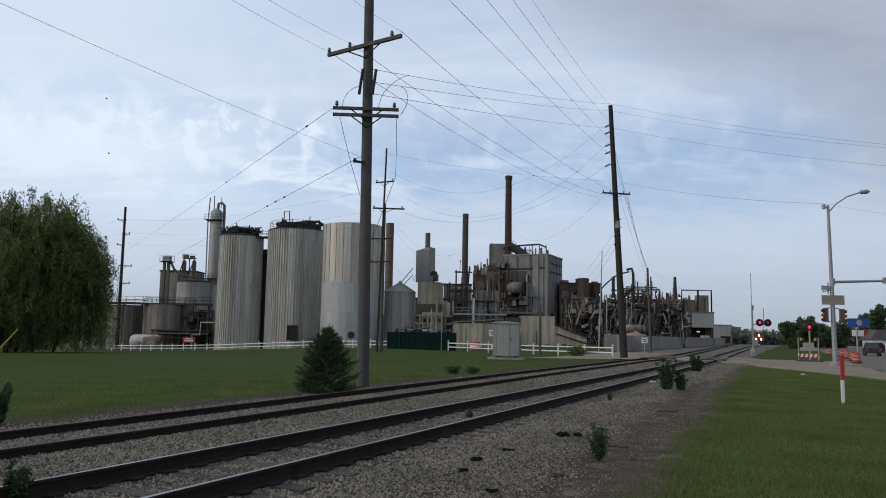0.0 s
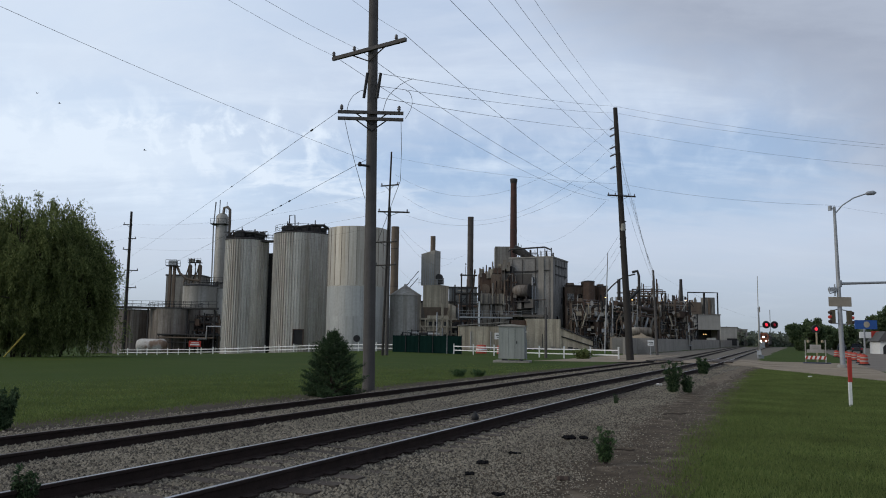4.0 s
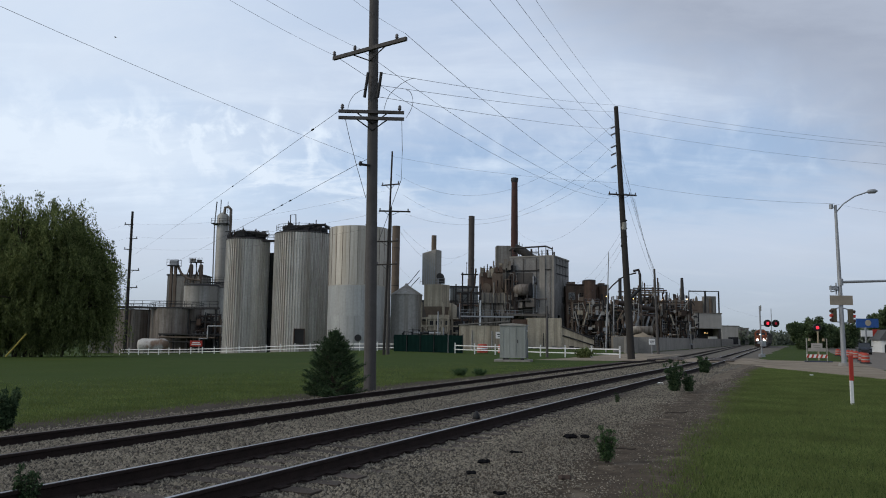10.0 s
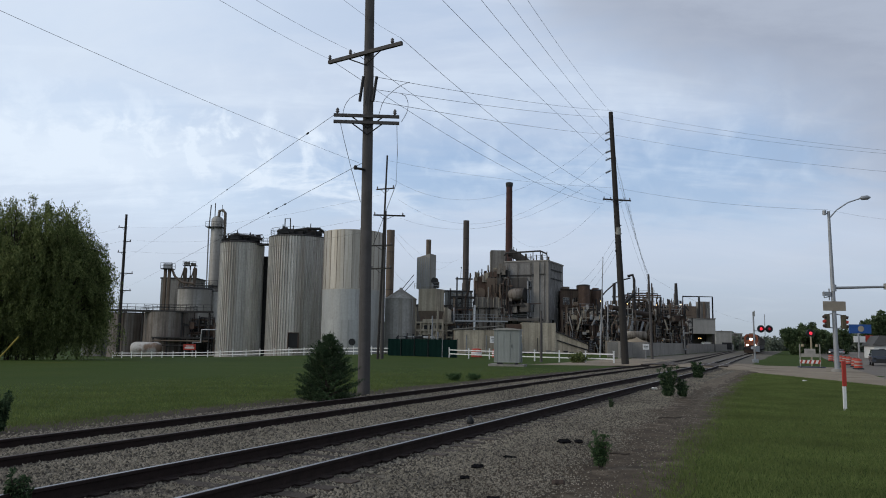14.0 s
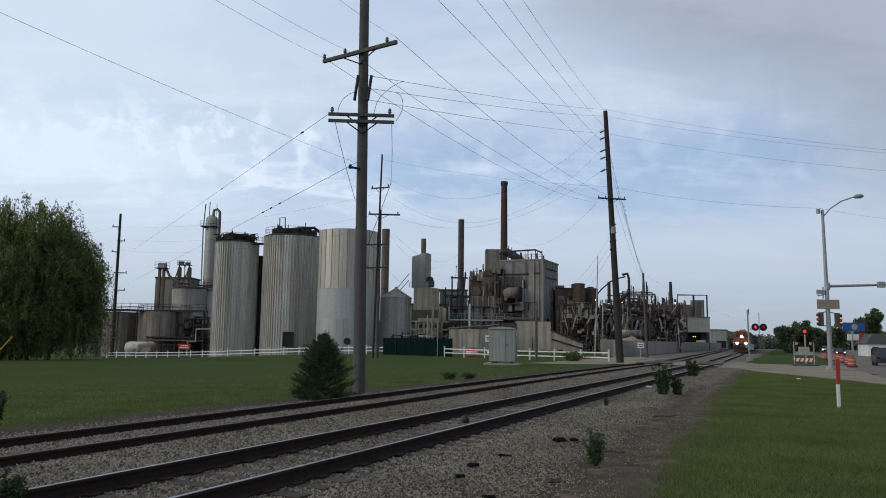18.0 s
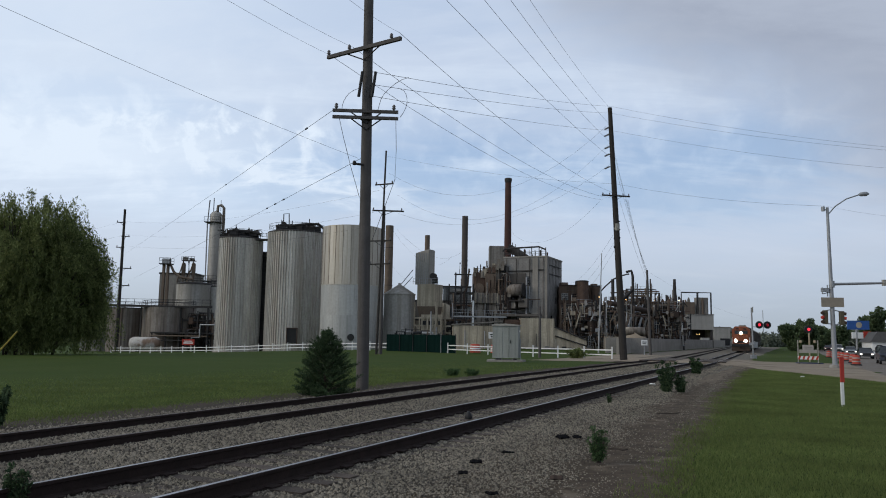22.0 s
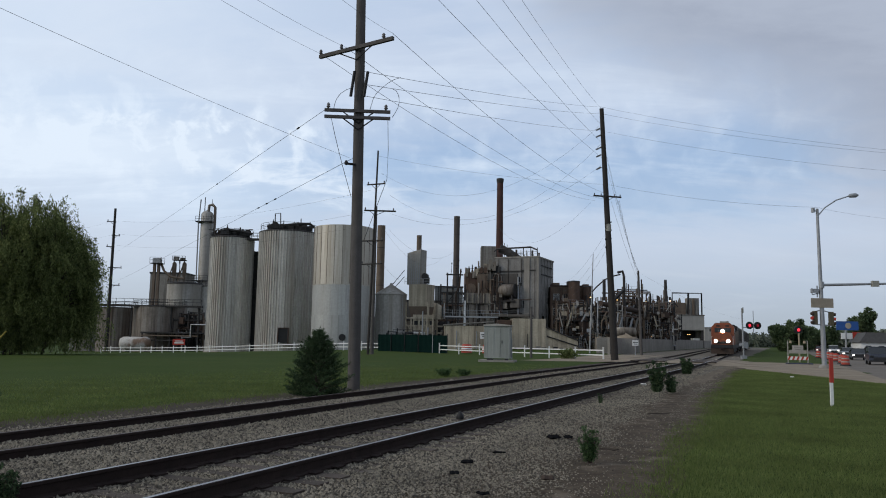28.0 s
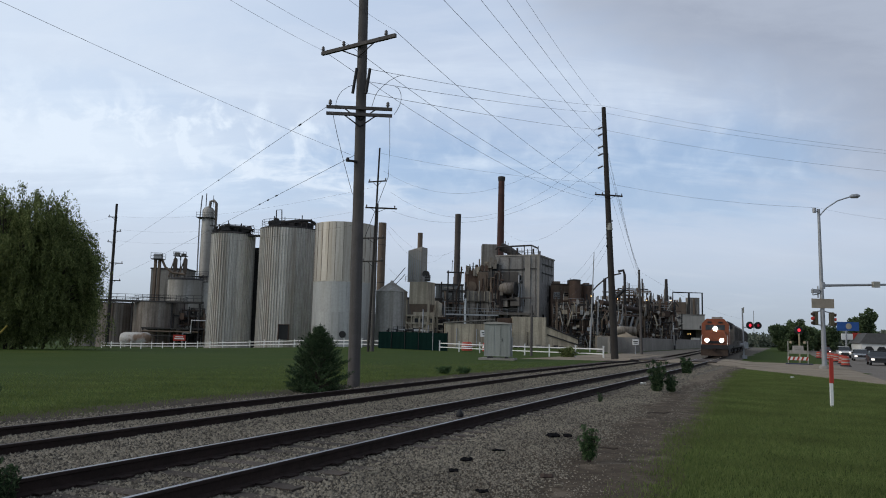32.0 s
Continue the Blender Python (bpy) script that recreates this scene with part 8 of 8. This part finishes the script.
for i, (a, b, sag, r, mat, marks) in enumerate(WIRES):
    a, b = Vector(a), Vector(b)
    # the spans that pass overhead run on towards their next poles
    if i < 4:
        b = a + (b - a) * 1.6 + Vector((0, 0, 1.5 * sag))
    elif 7 <= i < 11:
        a = b + (a - b) * 1.7 + Vector((0, 0, 3.28 * sag))
        sag *= 2
    wire(a, b, sag, r, mat, marks)


# ---- litter on the gravel ----
STICKS = ((5.3, 18.0), (2.75, 12.0))


def scraps():
    """Dark bark and rubber scraps, pale litter and sticks lying on the gravel and the verge."""
    rnd = random.Random(15)
    for x, y, k, n, mat, label in ((2.05, 13.2, 0.10, 4, SCRAPBLACK, "torn black rubber scrap lying on the gravel"), (2.33, 13.25, 0.07, 3, SCRAPBLACK, "torn black rubber scrap lying on the gravel"),
                                   (1.02, 11.3, 0.08, 2, SCRAPBLACK, "dark flat scrap lying on the gravel"), (0.51, 10.47, 0.07, 2, SCRAPBLACK, "dark flat scrap lying on the gravel"),
                                   (1.41, 9.36, 0.08, 1, DARKRUST, "small rusty scrap on the gravel"), (0.55, 8.38, 0.06, 2, SCRAPBLACK, "small dark scrap on the gravel"),
                                   (0.30, 9.6, 0.06, 1, SCRAPBLACK, "small dark scrap on the gravel"),
                                   (8.15, 29.68, 0.12, 1, WHITEPAINT, "scrap of white litter on the gravel"), (18.45, 39.31, 0.13, 1, WHITEPAINT, "scrap of white litter on the grass")):
        t = thing("scrap", (x, y, ground_z(x, y) + 0.045), label, "litter", "litter by the track")
        for i in range(n):
            a = rnd.uniform(0, 6.283)
            cx, cy = math.cos(a) * k * 0.7, math.sin(a) * k * 0.5
            sh = Shape()
            sh.prism([(-k, 0.0), (-k * 0.3, -0.006), (k * 0.4, 0.004), (k, 0.0), (k * 0.7, k * 0.30), (k * 0.1, k * 0.16), (-k * 0.5, k * 0.34)], 0.02 + 0.4 * k,
                     Matrix.Translation((cx if i else 0, cy if i else 0, 0)) @ Matrix.Rotation(rnd.uniform(-.7, .7), 4, "Z") @ Matrix.Rotation(rnd.uniform(-.9, .9), 4, "X"))
            part("fragment", sh, mat, t)
    # a piece of broken tie plate between the rails
    x, y = 0.60, 16.07
    t = thing("stone_lump", (x, y, ground_z(x, y)), "dark lump of rock between the rails", "rock")
    part("lump", Shape().lathe(0, 0, 0, [(0.06, 0), (0.09, 0.06), (0.05, 0.14), (0.02, 0.18)], 7), BLACK, t)
    for x, y, a, k in ((STICKS[0][0], STICKS[0][1], 0.2, 0.3), (STICKS[1][0], STICKS[1][1], -0.5, 0.16)):
        d = Vector((math.cos(a) * k, math.sin(a) * k, 0.0))
        sh = Shape().path([-d, -d * 0.2 + Vector((0, 0.02, 0.01)), d * 0.5, d + Vector((0, 0.03, 0.02))], 0.012, 5)
        solid("stick", sh, BARK, (x, y, ground_z(x, y) + 0.02), "bleached dry stick lying on bare dirt", "stick", "sticks")


def yard_extras():
    """A small pale house beyond the lawn, a yellow guy guard by the willow, and a heap of gravel behind the wall."""
    x, y = -95.0, 214.0
    h = thing("house", (x, y, gz(x, y)), "small pale house beyond the willow", "house")
    part("wall_block", Shape().box(0, 0, 0, 8, 6, 5.5), BAYPANEL, h)
    part("roof", Shape().prism([(-4.3, 0), (4.3, 0), (0, 1.8)], 6.6, Matrix.Translation((0, 0, 5.5))), SHINGLE, h)
    for dx in (-2.4, 0.2, 2.4):
        part("window", Shape().box(dx, -3.02, 2.6, 1.0, 0.1, 1.3), GLASS, h)
    guard = material("guard_yellow", (0.42, 0.33, 0.06), 0.6)
    x, y = -34.6, 60.0
    z = ground_z(x, y) - 0.1
    g = thing("guy_wire", (x, y, z), "yellow plastic guard on a slanting guy wire", "guy wire")
    part("guard", Shape().tube((0, 0, 0.1), (1.5, 0, 1.9), 0.06, n=8), guard, g)
    part("cable", Shape().tube((-0.1, 0, 0), (-0.02, 0, 0.1), 0.02, n=5), BLACK, g)
    p = on(150, 28.0)
    sh, n, rings = Shape(), 20, 6
    vs = []
    for j in range(rings + 1):
        f = j / rings
        for i in range(n):
            a = 2 * math.pi * i / n
            r = 5.2 * math.sqrt(1 - f) + 0.05
            k = 1 + 0.22 * noise.noise(Vector((math.cos(a) * 1.5, math.sin(a) * 1.5, f * 3)))
            vs.append((math.cos(a) * r * k, math.sin(a) * r * k, 3.1 * f * k))
    sh.add(vs, [(j * n + i, j * n + (i + 1) % n, (j + 1) * n + (i + 1) % n, (j + 1) * n + i) for j in range(rings) for i in range(n)], True)
    solid("gravel_heap", sh, DUST, (p.x, p.y, p.z - 0.1), "tan heap of gravel behind the concrete wall", "heap")


scraps()
yard_extras()


# ---- train ----
def locomotive():
    """Front faces local -y; z from the rail head."""
    t = thing("locomotive", (0, 0, 0), "orange and dark diesel locomotive with three bright lamps", "locomotive")
    part("frame", Shape().box(0, 10.2, 0.95, 3.0, 20.4, 0.5), BLACK, t)
    part("fuel_tank", Shape().box(0, 10.5, 0.35, 2.6, 5, 0.7), BLACK, t)
    nose = Shape().prism([(-1.45, 1.45), (1.45, 1.45), (1.5, 2.2), (1.05, 3.05), (-1.05, 3.05), (-1.5, 2.2)], 2.0, Matrix.Translation((0, 1.5, 0)))
    part("nose", nose, LOCOORANGE, t, "orange sloped nose")
    part("nose_stripe", Shape().box(0, 0.47, 1.6, 1.7, 0.04, 0.3), BLACK, t)
    cab = Shape().prism([(-1.55, 1.45), (1.55, 1.45), (1.55, 3.9), (1.0, 4.55), (-1.0, 4.55), (-1.55, 3.9)], 2.6, Matrix.Translation((0, 3.6, 0)))
    part("cab", cab, LOCOORANGE, t)
    for sx in (-1, 1):
        w = part("windscreen", Shape().box(sx * 0.62, 2.28, 3.2, 0.95, 0.06, 0.62), GLASS, t)
        part("side_window", Shape().box(sx * 1.55, 3.6, 3.0, 0.06, 1.3, 0.7), GLASS, t)
        part("number_board", Shape().box(sx * 0.62, 2.26, 4.0, 0.5, 0.06, 0.22), BLACK, t)
        part("step", Shape().box(sx * 1.35, 0.35, 0.3, 0.5, 0.3, 0.1).box(sx * 1.35, 0.35, 0.65, 0.5, 0.3, 0.1), BLACK, t)
        part("handrail", Shape().tube((sx * 1.45, 0.3, 1.4), (sx * 1.45, 0.3, 2.4), 0.03, n=5).tube((sx * 1.45, 0.3, 2.4), (sx * 1.45, 2.2, 2.6), 0.03, n=5), WHITEPAINT, t)
        d = part("ditch_light", Shape().tube((sx * 0.82, 0.12, 1.95), (sx * 0.82, 0.5, 1.95), 0.26, n=16), BLACK, t)
        part("lens", Shape().tube((sx * 0.82, 0.08, 1.95), (sx * 0.82, 0.115, 1.95), 0.23, n=16), LAMPWHITE, d, "glowing white lamp")
        part("mirror", Shape().box(sx * 1.72, 2.9, 3.3, 0.2, 0.06, 0.4), BLACK, t)
    hl = part("headlight", Shape().box(0, 2.26, 3.95 - 0.75, 0.34, 0.12, 0.5), BLACK, t)
    part("lens", Shape().tube((0, 2.16, 3.35), (0, 2.195, 3.35), 0.25, n=16), LAMPWHITE, hl, "glowing white headlight")
    part("hood", Shape().prism([(-1.1, 1.45), (1.1, 1.45), (1.1, 4.1), (0.8, 4.45), (-0.8, 4.45), (-1.1, 4.1)], 15.0, Matrix.Translation((0, 12.4, 0))), LOCOORANGE, t)
    part("radiator", Shape().prism([(-1.5, 3.6), (1.5, 3.6), (1.6, 4.3), (1.0, 4.6), (-1.0, 4.6), (-1.6, 4.3)], 3.5, Matrix.Translation((0, 17.5, 0))), BLACK, t)
    part("air_conditioner", Shape().box(0.2, 3.7, 4.5, 1.2, 1.0, 0.3), CLADDING, t)
    part("horn", Shape().tube((0.6, 4.6, 4.6), (0.6, 3.9, 4.75), 0.08, 0.12, n=8), BLACK, t)
    part("pilot", Shape().prism([(-1.5, 0.15), (1.5, 0.15), (1.5, 1.0), (-1.5, 1.0)], 0.25, Matrix.Translation((0, 0.25, 0))), DARKRUST, t, "rust-brown snowplough pilot")
    part("coupler", Shape().box(0, -0.15, 0.75, 0.35, 0.7, 0.3), RAILSIDE, t)
    for y0 in (3.2, 17.0):
        b = part("bogie", Shape().box(0, y0, 0.45, 2.5, 3.9, 0.4), BLACK, t)
        for dy in (-1.6, 0, 1.6):
            for sx in (-0.75, 0.75):
                part("wheel", Shape().tube((sx - 0.06, y0 + dy, 0.5), (sx + 0.06, y0 + dy, 0.5), 0.5, n=18), RAILSIDE, b)
    return t


def wagon():
    t = thing("covered_hopper_wagon", (0, 0, 0), "dark weathered hopper wagon behind the locomotive", "wagon", "wagons of the train")
    part("body", Shape().prism([(-1.2, 1.2), (1.2, 1.2), (1.55, 2.0), (1.55, 4.0), (1.1, 4.5), (-1.1, 4.5), (-1.55, 4.0), (-1.55, 2.0)], 15.5, Matrix.Translation((0, 8.6, 0))), DARKCLAD, t)
    part("sill", Shape().box(0, 8.6, 0.95, 2.9, 16.8, 0.3), BLACK, t)
    for i in range(14):
        for sx in (-1.56, 1.56):
            part("rib", Shape().box(sx, 1.4 + i * 1.1, 2.0, 0.08, 0.1, 2.0), DARKCLAD, t)
    for y0 in (2.6, 14.6):
        b = part("bogie", Shape().box(0, y0, 0.35, 2.3, 2.4, 0.4), BLACK, t)
        for dy in (-0.85, 0.85):
            for sx in (-0.75, 0.75):
                part("wheel", Shape().tube((sx - 0.06, y0 + dy, 0.43), (sx + 0.06, y0 + dy, 0.43), 0.43, n=16), RAILSIDE, b)
    return t


loco = locomotive()
wagons = [wagon()]
wagons += [copy_thing(wagons[0], Matrix.Identity(4)) for _ in range(4)]


# ---- birds over the lawn ----
def bird():
    """Beak towards local -y, wings raised a little."""
    t = thing("bird", (0, 0, 0), "small dark bird gliding against the sky", "bird", "birds")
    part("body", Shape().lathe(0, 0, 0, [(0.008, -0.09), (0.024, -0.055), (0.03, 0.0), (0.02, 0.055), (0.008, 0.1)], 8, rx=-math.pi / 2), BLACK, t)
    for sx in (-1, 1):
        vs = [(sx * 0.014, -0.035, 0.008), (sx * 0.08, -0.05, 0.06), (sx * 0.15, 0.0, 0.08), (sx * 0.08, 0.02, 0.06), (sx * 0.014, 0.04, 0.008)]
        sh = Shape().add(vs + [(a, b, c - 0.012) for a, b, c in vs], [(0, 1, 2, 3, 4), (9, 8, 7, 6, 5)] + [(i, i + 5, (i + 1) % 5 + 5, (i + 1) % 5) for i in range(5)])
        part("wing", sh, BLACK, t)
    part("tail", Shape().box(0, 0.115, -0.004, 0.035, 0.06, 0.01), BLACK, t)
    return t


birds = [bird()]
birds += [copy_thing(birds[0], Matrix.Identity(4)) for _ in range(2)]
FLIGHTS = (((0, -46.0, 60, 20.0), (5.5, -30.77, 60, 21.07), (8, -28.94, 60, 21.35), (11, -27.5, 62, 30.0), (32, -10, 95, 62)),
           ((0, -27.4, 60, 20.1), (5.5, -33.36, 60, 20.08), (8, -36.08, 60, 20.07), (32, -62, 60, 20)),
           ((0, -26.9, 60, 15.6), (1, -26.1, 60, 16.1), (2, -25.1, 60, 16.3), (3, -24.5, 60, 16.1), (5.5, -25.41, 60, 16.8), (8, -30.97, 60, 17.73), (9.4, -37.0, 60, 20.0), (32, -90, 60, 24)))


# ---- road vehicles ----
def car(paint, label, length=4.6, width=1.8, height=1.45, kind="sedan", lit=True, name="car"):
    """Nose towards local -y."""
    t = thing(name, (0, 0, 0), label, "car" if kind != "pickup" else "pickup truck", "road traffic")
    L, W, H = length, width, height
    side = Matrix.Rotation(math.pi / 2, 4, "Z")
    if kind == "sedan":
        low = [(-L / 2, 0.3), (L / 2, 0.32), (L / 2, 0.75), (L / 2 - 0.4, 0.92), (-L / 2 + 1.4, 0.95), (-L / 2 + 0.1, 0.75)]
        top = [(-L / 2 + 1.3, 0.93), (L / 2 - 0.7, 0.92), (L / 2 - 1.3, H), (-L / 2 + 2.1, H)]
    elif kind == "suv":
        low = [(-L / 2, 0.38), (L / 2, 0.38), (L / 2, 1.05), (-L / 2 + 1.2, 1.08), (-L / 2 + 0.05, 0.95)]
        top = [(-L / 2 + 1.2, 1.06), (L / 2 - 0.08, 1.05), (L / 2 - 0.35, H), (-L / 2 + 1.9, H)]
    else:
        low = [(-L / 2, 0.45), (L / 2, 0.45), (L / 2, 1.1), (-L / 2 + 1.5, 1.12), (-L / 2 + 0.05, 1.02)]
        top = [(-L / 2 + 1.5, 1.1), (-L / 2 + 3.4, 1.1), (-L / 2 + 3.2, H), (-L / 2 + 2.1, H)]
    part("body", Shape().prism(low, W, side), paint, t)
    sh = Shape()
    k = len(top)
    vs = [side @ Vector((a, -W / 2 * (0.96 if b < H else 0.78), b)) for a, b in top] + [side @ Vector((a, W / 2 * (0.96 if b < H else 0.78), b)) for a, b in top]
    sh.add(vs, [tuple(range(k)), tuple(reversed(range(k, 2 * k)))] + [(i, i + k, (i + 1) % k + k, (i + 1) % k) for i in range(k)])
    part("cabin_glass", sh, GLASS, t, "dark window glass")
    a0, a1 = top[3][0], top[2][0]
    part("roof", Shape().box(0, (a0 + a1) / 2, H - 0.03, W * 0.8, a1 - a0 + 0.1, 0.06), paint, t)
    part("grille", Shape().box(0, -L / 2 - 0.01, 0.45, W * 0.6, 0.05, 0.3), BLACK, t)
    part("bumper", Shape().box(0, -L / 2 - 0.03, 0.3, W * 0.98, 0.1, 0.16), BLACK if kind != "sedan" else paint, t)
    for sx in (-1, 1):
        part("headlamp", Shape().box(sx * W * 0.37, -L / 2 + 0.0, low[-1][1] - 0.22, 0.3, 0.1, 0.17), CARLAMP if lit else GLASS, t)
        part("tail_lamp", Shape().box(sx * W * 0.4, L / 2, 0.75, 0.24, 0.06, 0.2), LAMPDIM, t)
        part("mirror", Shape().box(sx * (W / 2 + 0.1), top[0][0] + 0.45, 0.98 if kind == "sedan" else 1.15, 0.2, 0.1, 0.14), BLACK, t)
        for wy in (-L * 0.31, L * 0.3):
            w = part("wheel", Shape().tube((sx * (W / 2 - 0.2), wy, 0.33), (sx * (W / 2 + 0.01), wy, 0.33), 0.33, n=16), RUBBER, t)
            part("rim", Shape().tube((sx * (W / 2 + 0.005), wy, 0.33), (sx * (W / 2 + 0.02), wy, 0.33), 0.2, n=12), GALV, w)
    return t


DARKBLUE = material("dark_blue_paint", (0.022, 0.028, 0.045), 0.3, spec=0.5)
SILVER = material("silver_paint", (0.30, 0.31, 0.32), 0.35, 0.4)
CARWHITE = material("white_car_paint", (0.6, 0.6, 0.6), 0.35)
CARBLACK = material("black_car_paint", (0.018, 0.018, 0.02), 0.3, spec=0.5)
CARRED = material("dark_red_paint", (0.12, 0.02, 0.02), 0.35)

suv = car(DARKBLUE, "dark blue sport utility vehicle waiting at the junction", 4.8, 1.9, 1.78, "suv", False)
sedan = car(CARBLACK, "dark sedan with lit headlamps", 4.7, 1.82, 1.45, "sedan")
sedan_b = car(SILVER, "silver sedan with lit headlamps", 4.6, 1.8, 1.45, "sedan")
hatch_c = car(CARWHITE, "white sport utility vehicle with lit headlamps", 4.6, 1.85, 1.7, "suv")
pickup = car(CARBLACK, "dark pickup truck driving away along the road", 5.4, 1.95, 1.85, "pickup", False, "pickup_truck")
van = car(CARRED, "dark red car with lit headlamps", 4.6, 1.8, 1.5, "sedan")
coupe = car(SILVER, "grey sedan driving away along the road", 4.6, 1.8, 1.45, "sedan", False)
parked = car(CARWHITE, "white parked car before the shops", 4.6, 1.8, 1.5, "sedan", False)
pk = on(150, -21)
parked.matrix_basis = pose(pk.x, pk.y, pk.z, 0, 0, 60)


def heading(a, b):
    """Degrees that turn local -y from a towards b."""
    return math.degrees(math.atan2(b.x - a.x, -(b.y - a.y)))


def along(line, rows, back=0.0, lift=0.0):
    """Keys for a thing on a line, from rows of seconds and distance."""
    out = []
    for t, s in rows:
        s = s + back
        a, b = on(s + 0.5, line(s + 0.5), lift), on(s - 0.5, line(s - 0.5), lift)
        c = on(s, line(s), lift)
        out.append((t, pose(c.x, c.y, c.z, 0, 0, heading(a, b))))
    return out


TRAIN = [(0, 300), (3, 276), (6, 252), (10, 222), (14, 194), (19, 163), (23, 141), (28, 115), (32, 95.6)]


def drive(ob, rows, away=False):
    """rows: seconds, s, lat along the road; the nose points down the road to the junction, or away."""
    keys = []
    for t, s, a in rows:
        p = on(s, a)
        keys.append((t, pose(p.x, p.y, p.z + 0.01, 0, 0, -math.degrees(YAW) + (180 if away else 0))))
    walk(ob, keys)


def motions():
    walk(loco, along(lat_b, TRAIN, 0, 0.181))
    for i, w in enumerate(wagons):
        walk(w, along(lat_b, TRAIN, 20.9 + 17.4 * i, 0.181))
    for ob, rows in zip(birds, FLIGHTS):
        keys = []
        for i, (t, bx0, by0, bz0) in enumerate(rows):
            p, q = (rows[i], rows[i + 1]) if i + 1 < len(rows) else (rows[i - 1], rows[i])
            keys.append((t, pose(bx0, by0, bz0, 0, 0, 60 if q[1] > p[1] else -60)))
        walk(ob, keys)
    x, y, z = -0.25, -0.25, 1.8

    def arm(a):
        return pose(x, y, z) @ Matrix.Rotation(-YAW, 4, "Z") @ Matrix.Rotation(radians(-a), 4, "X")
    walk(gate_arm, [(0, arm(1)), (3.4, arm(2)), (5.5, arm(41)), (6.3, arm(53)), (7.1, arm(67)), (8.2, arm(84)), (8.8, arm(88)), (32, arm(88))])
    drive(suv, [(0, 260, -8.9), (7, 175, -8.9), (11, 128, -8.8), (13, 108, -8.7), (14, 101, -8.7), (15, 95.5, -8.7), (16.5, 91, -8.7), (18, 90, -8.7), (27.8, 90, -8.7), (29, 86, -8.8), (29.6, 80, -8.9), (30.5, 68, -9.2), (32, 45, -9.6)])
    drive(sedan, [(0, 380, -8.9), (10, 290, -8.9), (17, 185, -8.9), (20, 140, -8.9), (22.5, 119, -8.9), (26.5, 118, -8.9), (28, 115, -8.9), (30, 103, -8.8), (31, 96, -8.8), (32, 90.5, -8.8)])
    drive(sedan_b, [(0, 390, -8.9), (12, 290, -8.9), (20, 175, -8.9), (23, 145, -9.0), (27, 138, -9.0), (29, 130, -9.0), (32, 113, -9.0)])
    drive(hatch_c, [(0, 400, -8.9), (14, 290, -8.9), (22, 185, -8.6), (26, 165, -8.5), (29, 158, -8.5), (32, 136, -8.6)])
    drive(van, [(0, 410, -8.9), (16, 290, -8.9), (25, 200, -7.6), (29, 188, -7.4), (32, 168, -7.4)])
    drive(pickup, [(0, 125, -10.0), (1, 134, -10.0), (2, 147, -10.0), (3, 160, -10.0), (4, 178, -10.2), (6, 245, -11), (10, 350, -12), (14, 410, -13), (32, 415, -13)], True)
    drive(coupe, [(0, 30, -11.5), (4, 84, -10.6), (7, 127, -10.0), (8, 135, -10.0), (9, 147, -10.0), (11, 172, -10.2), (14, 235, -11), (18, 330, -12), (22, 405, -12.5), (32, 410, -12.5)], True)


motions()
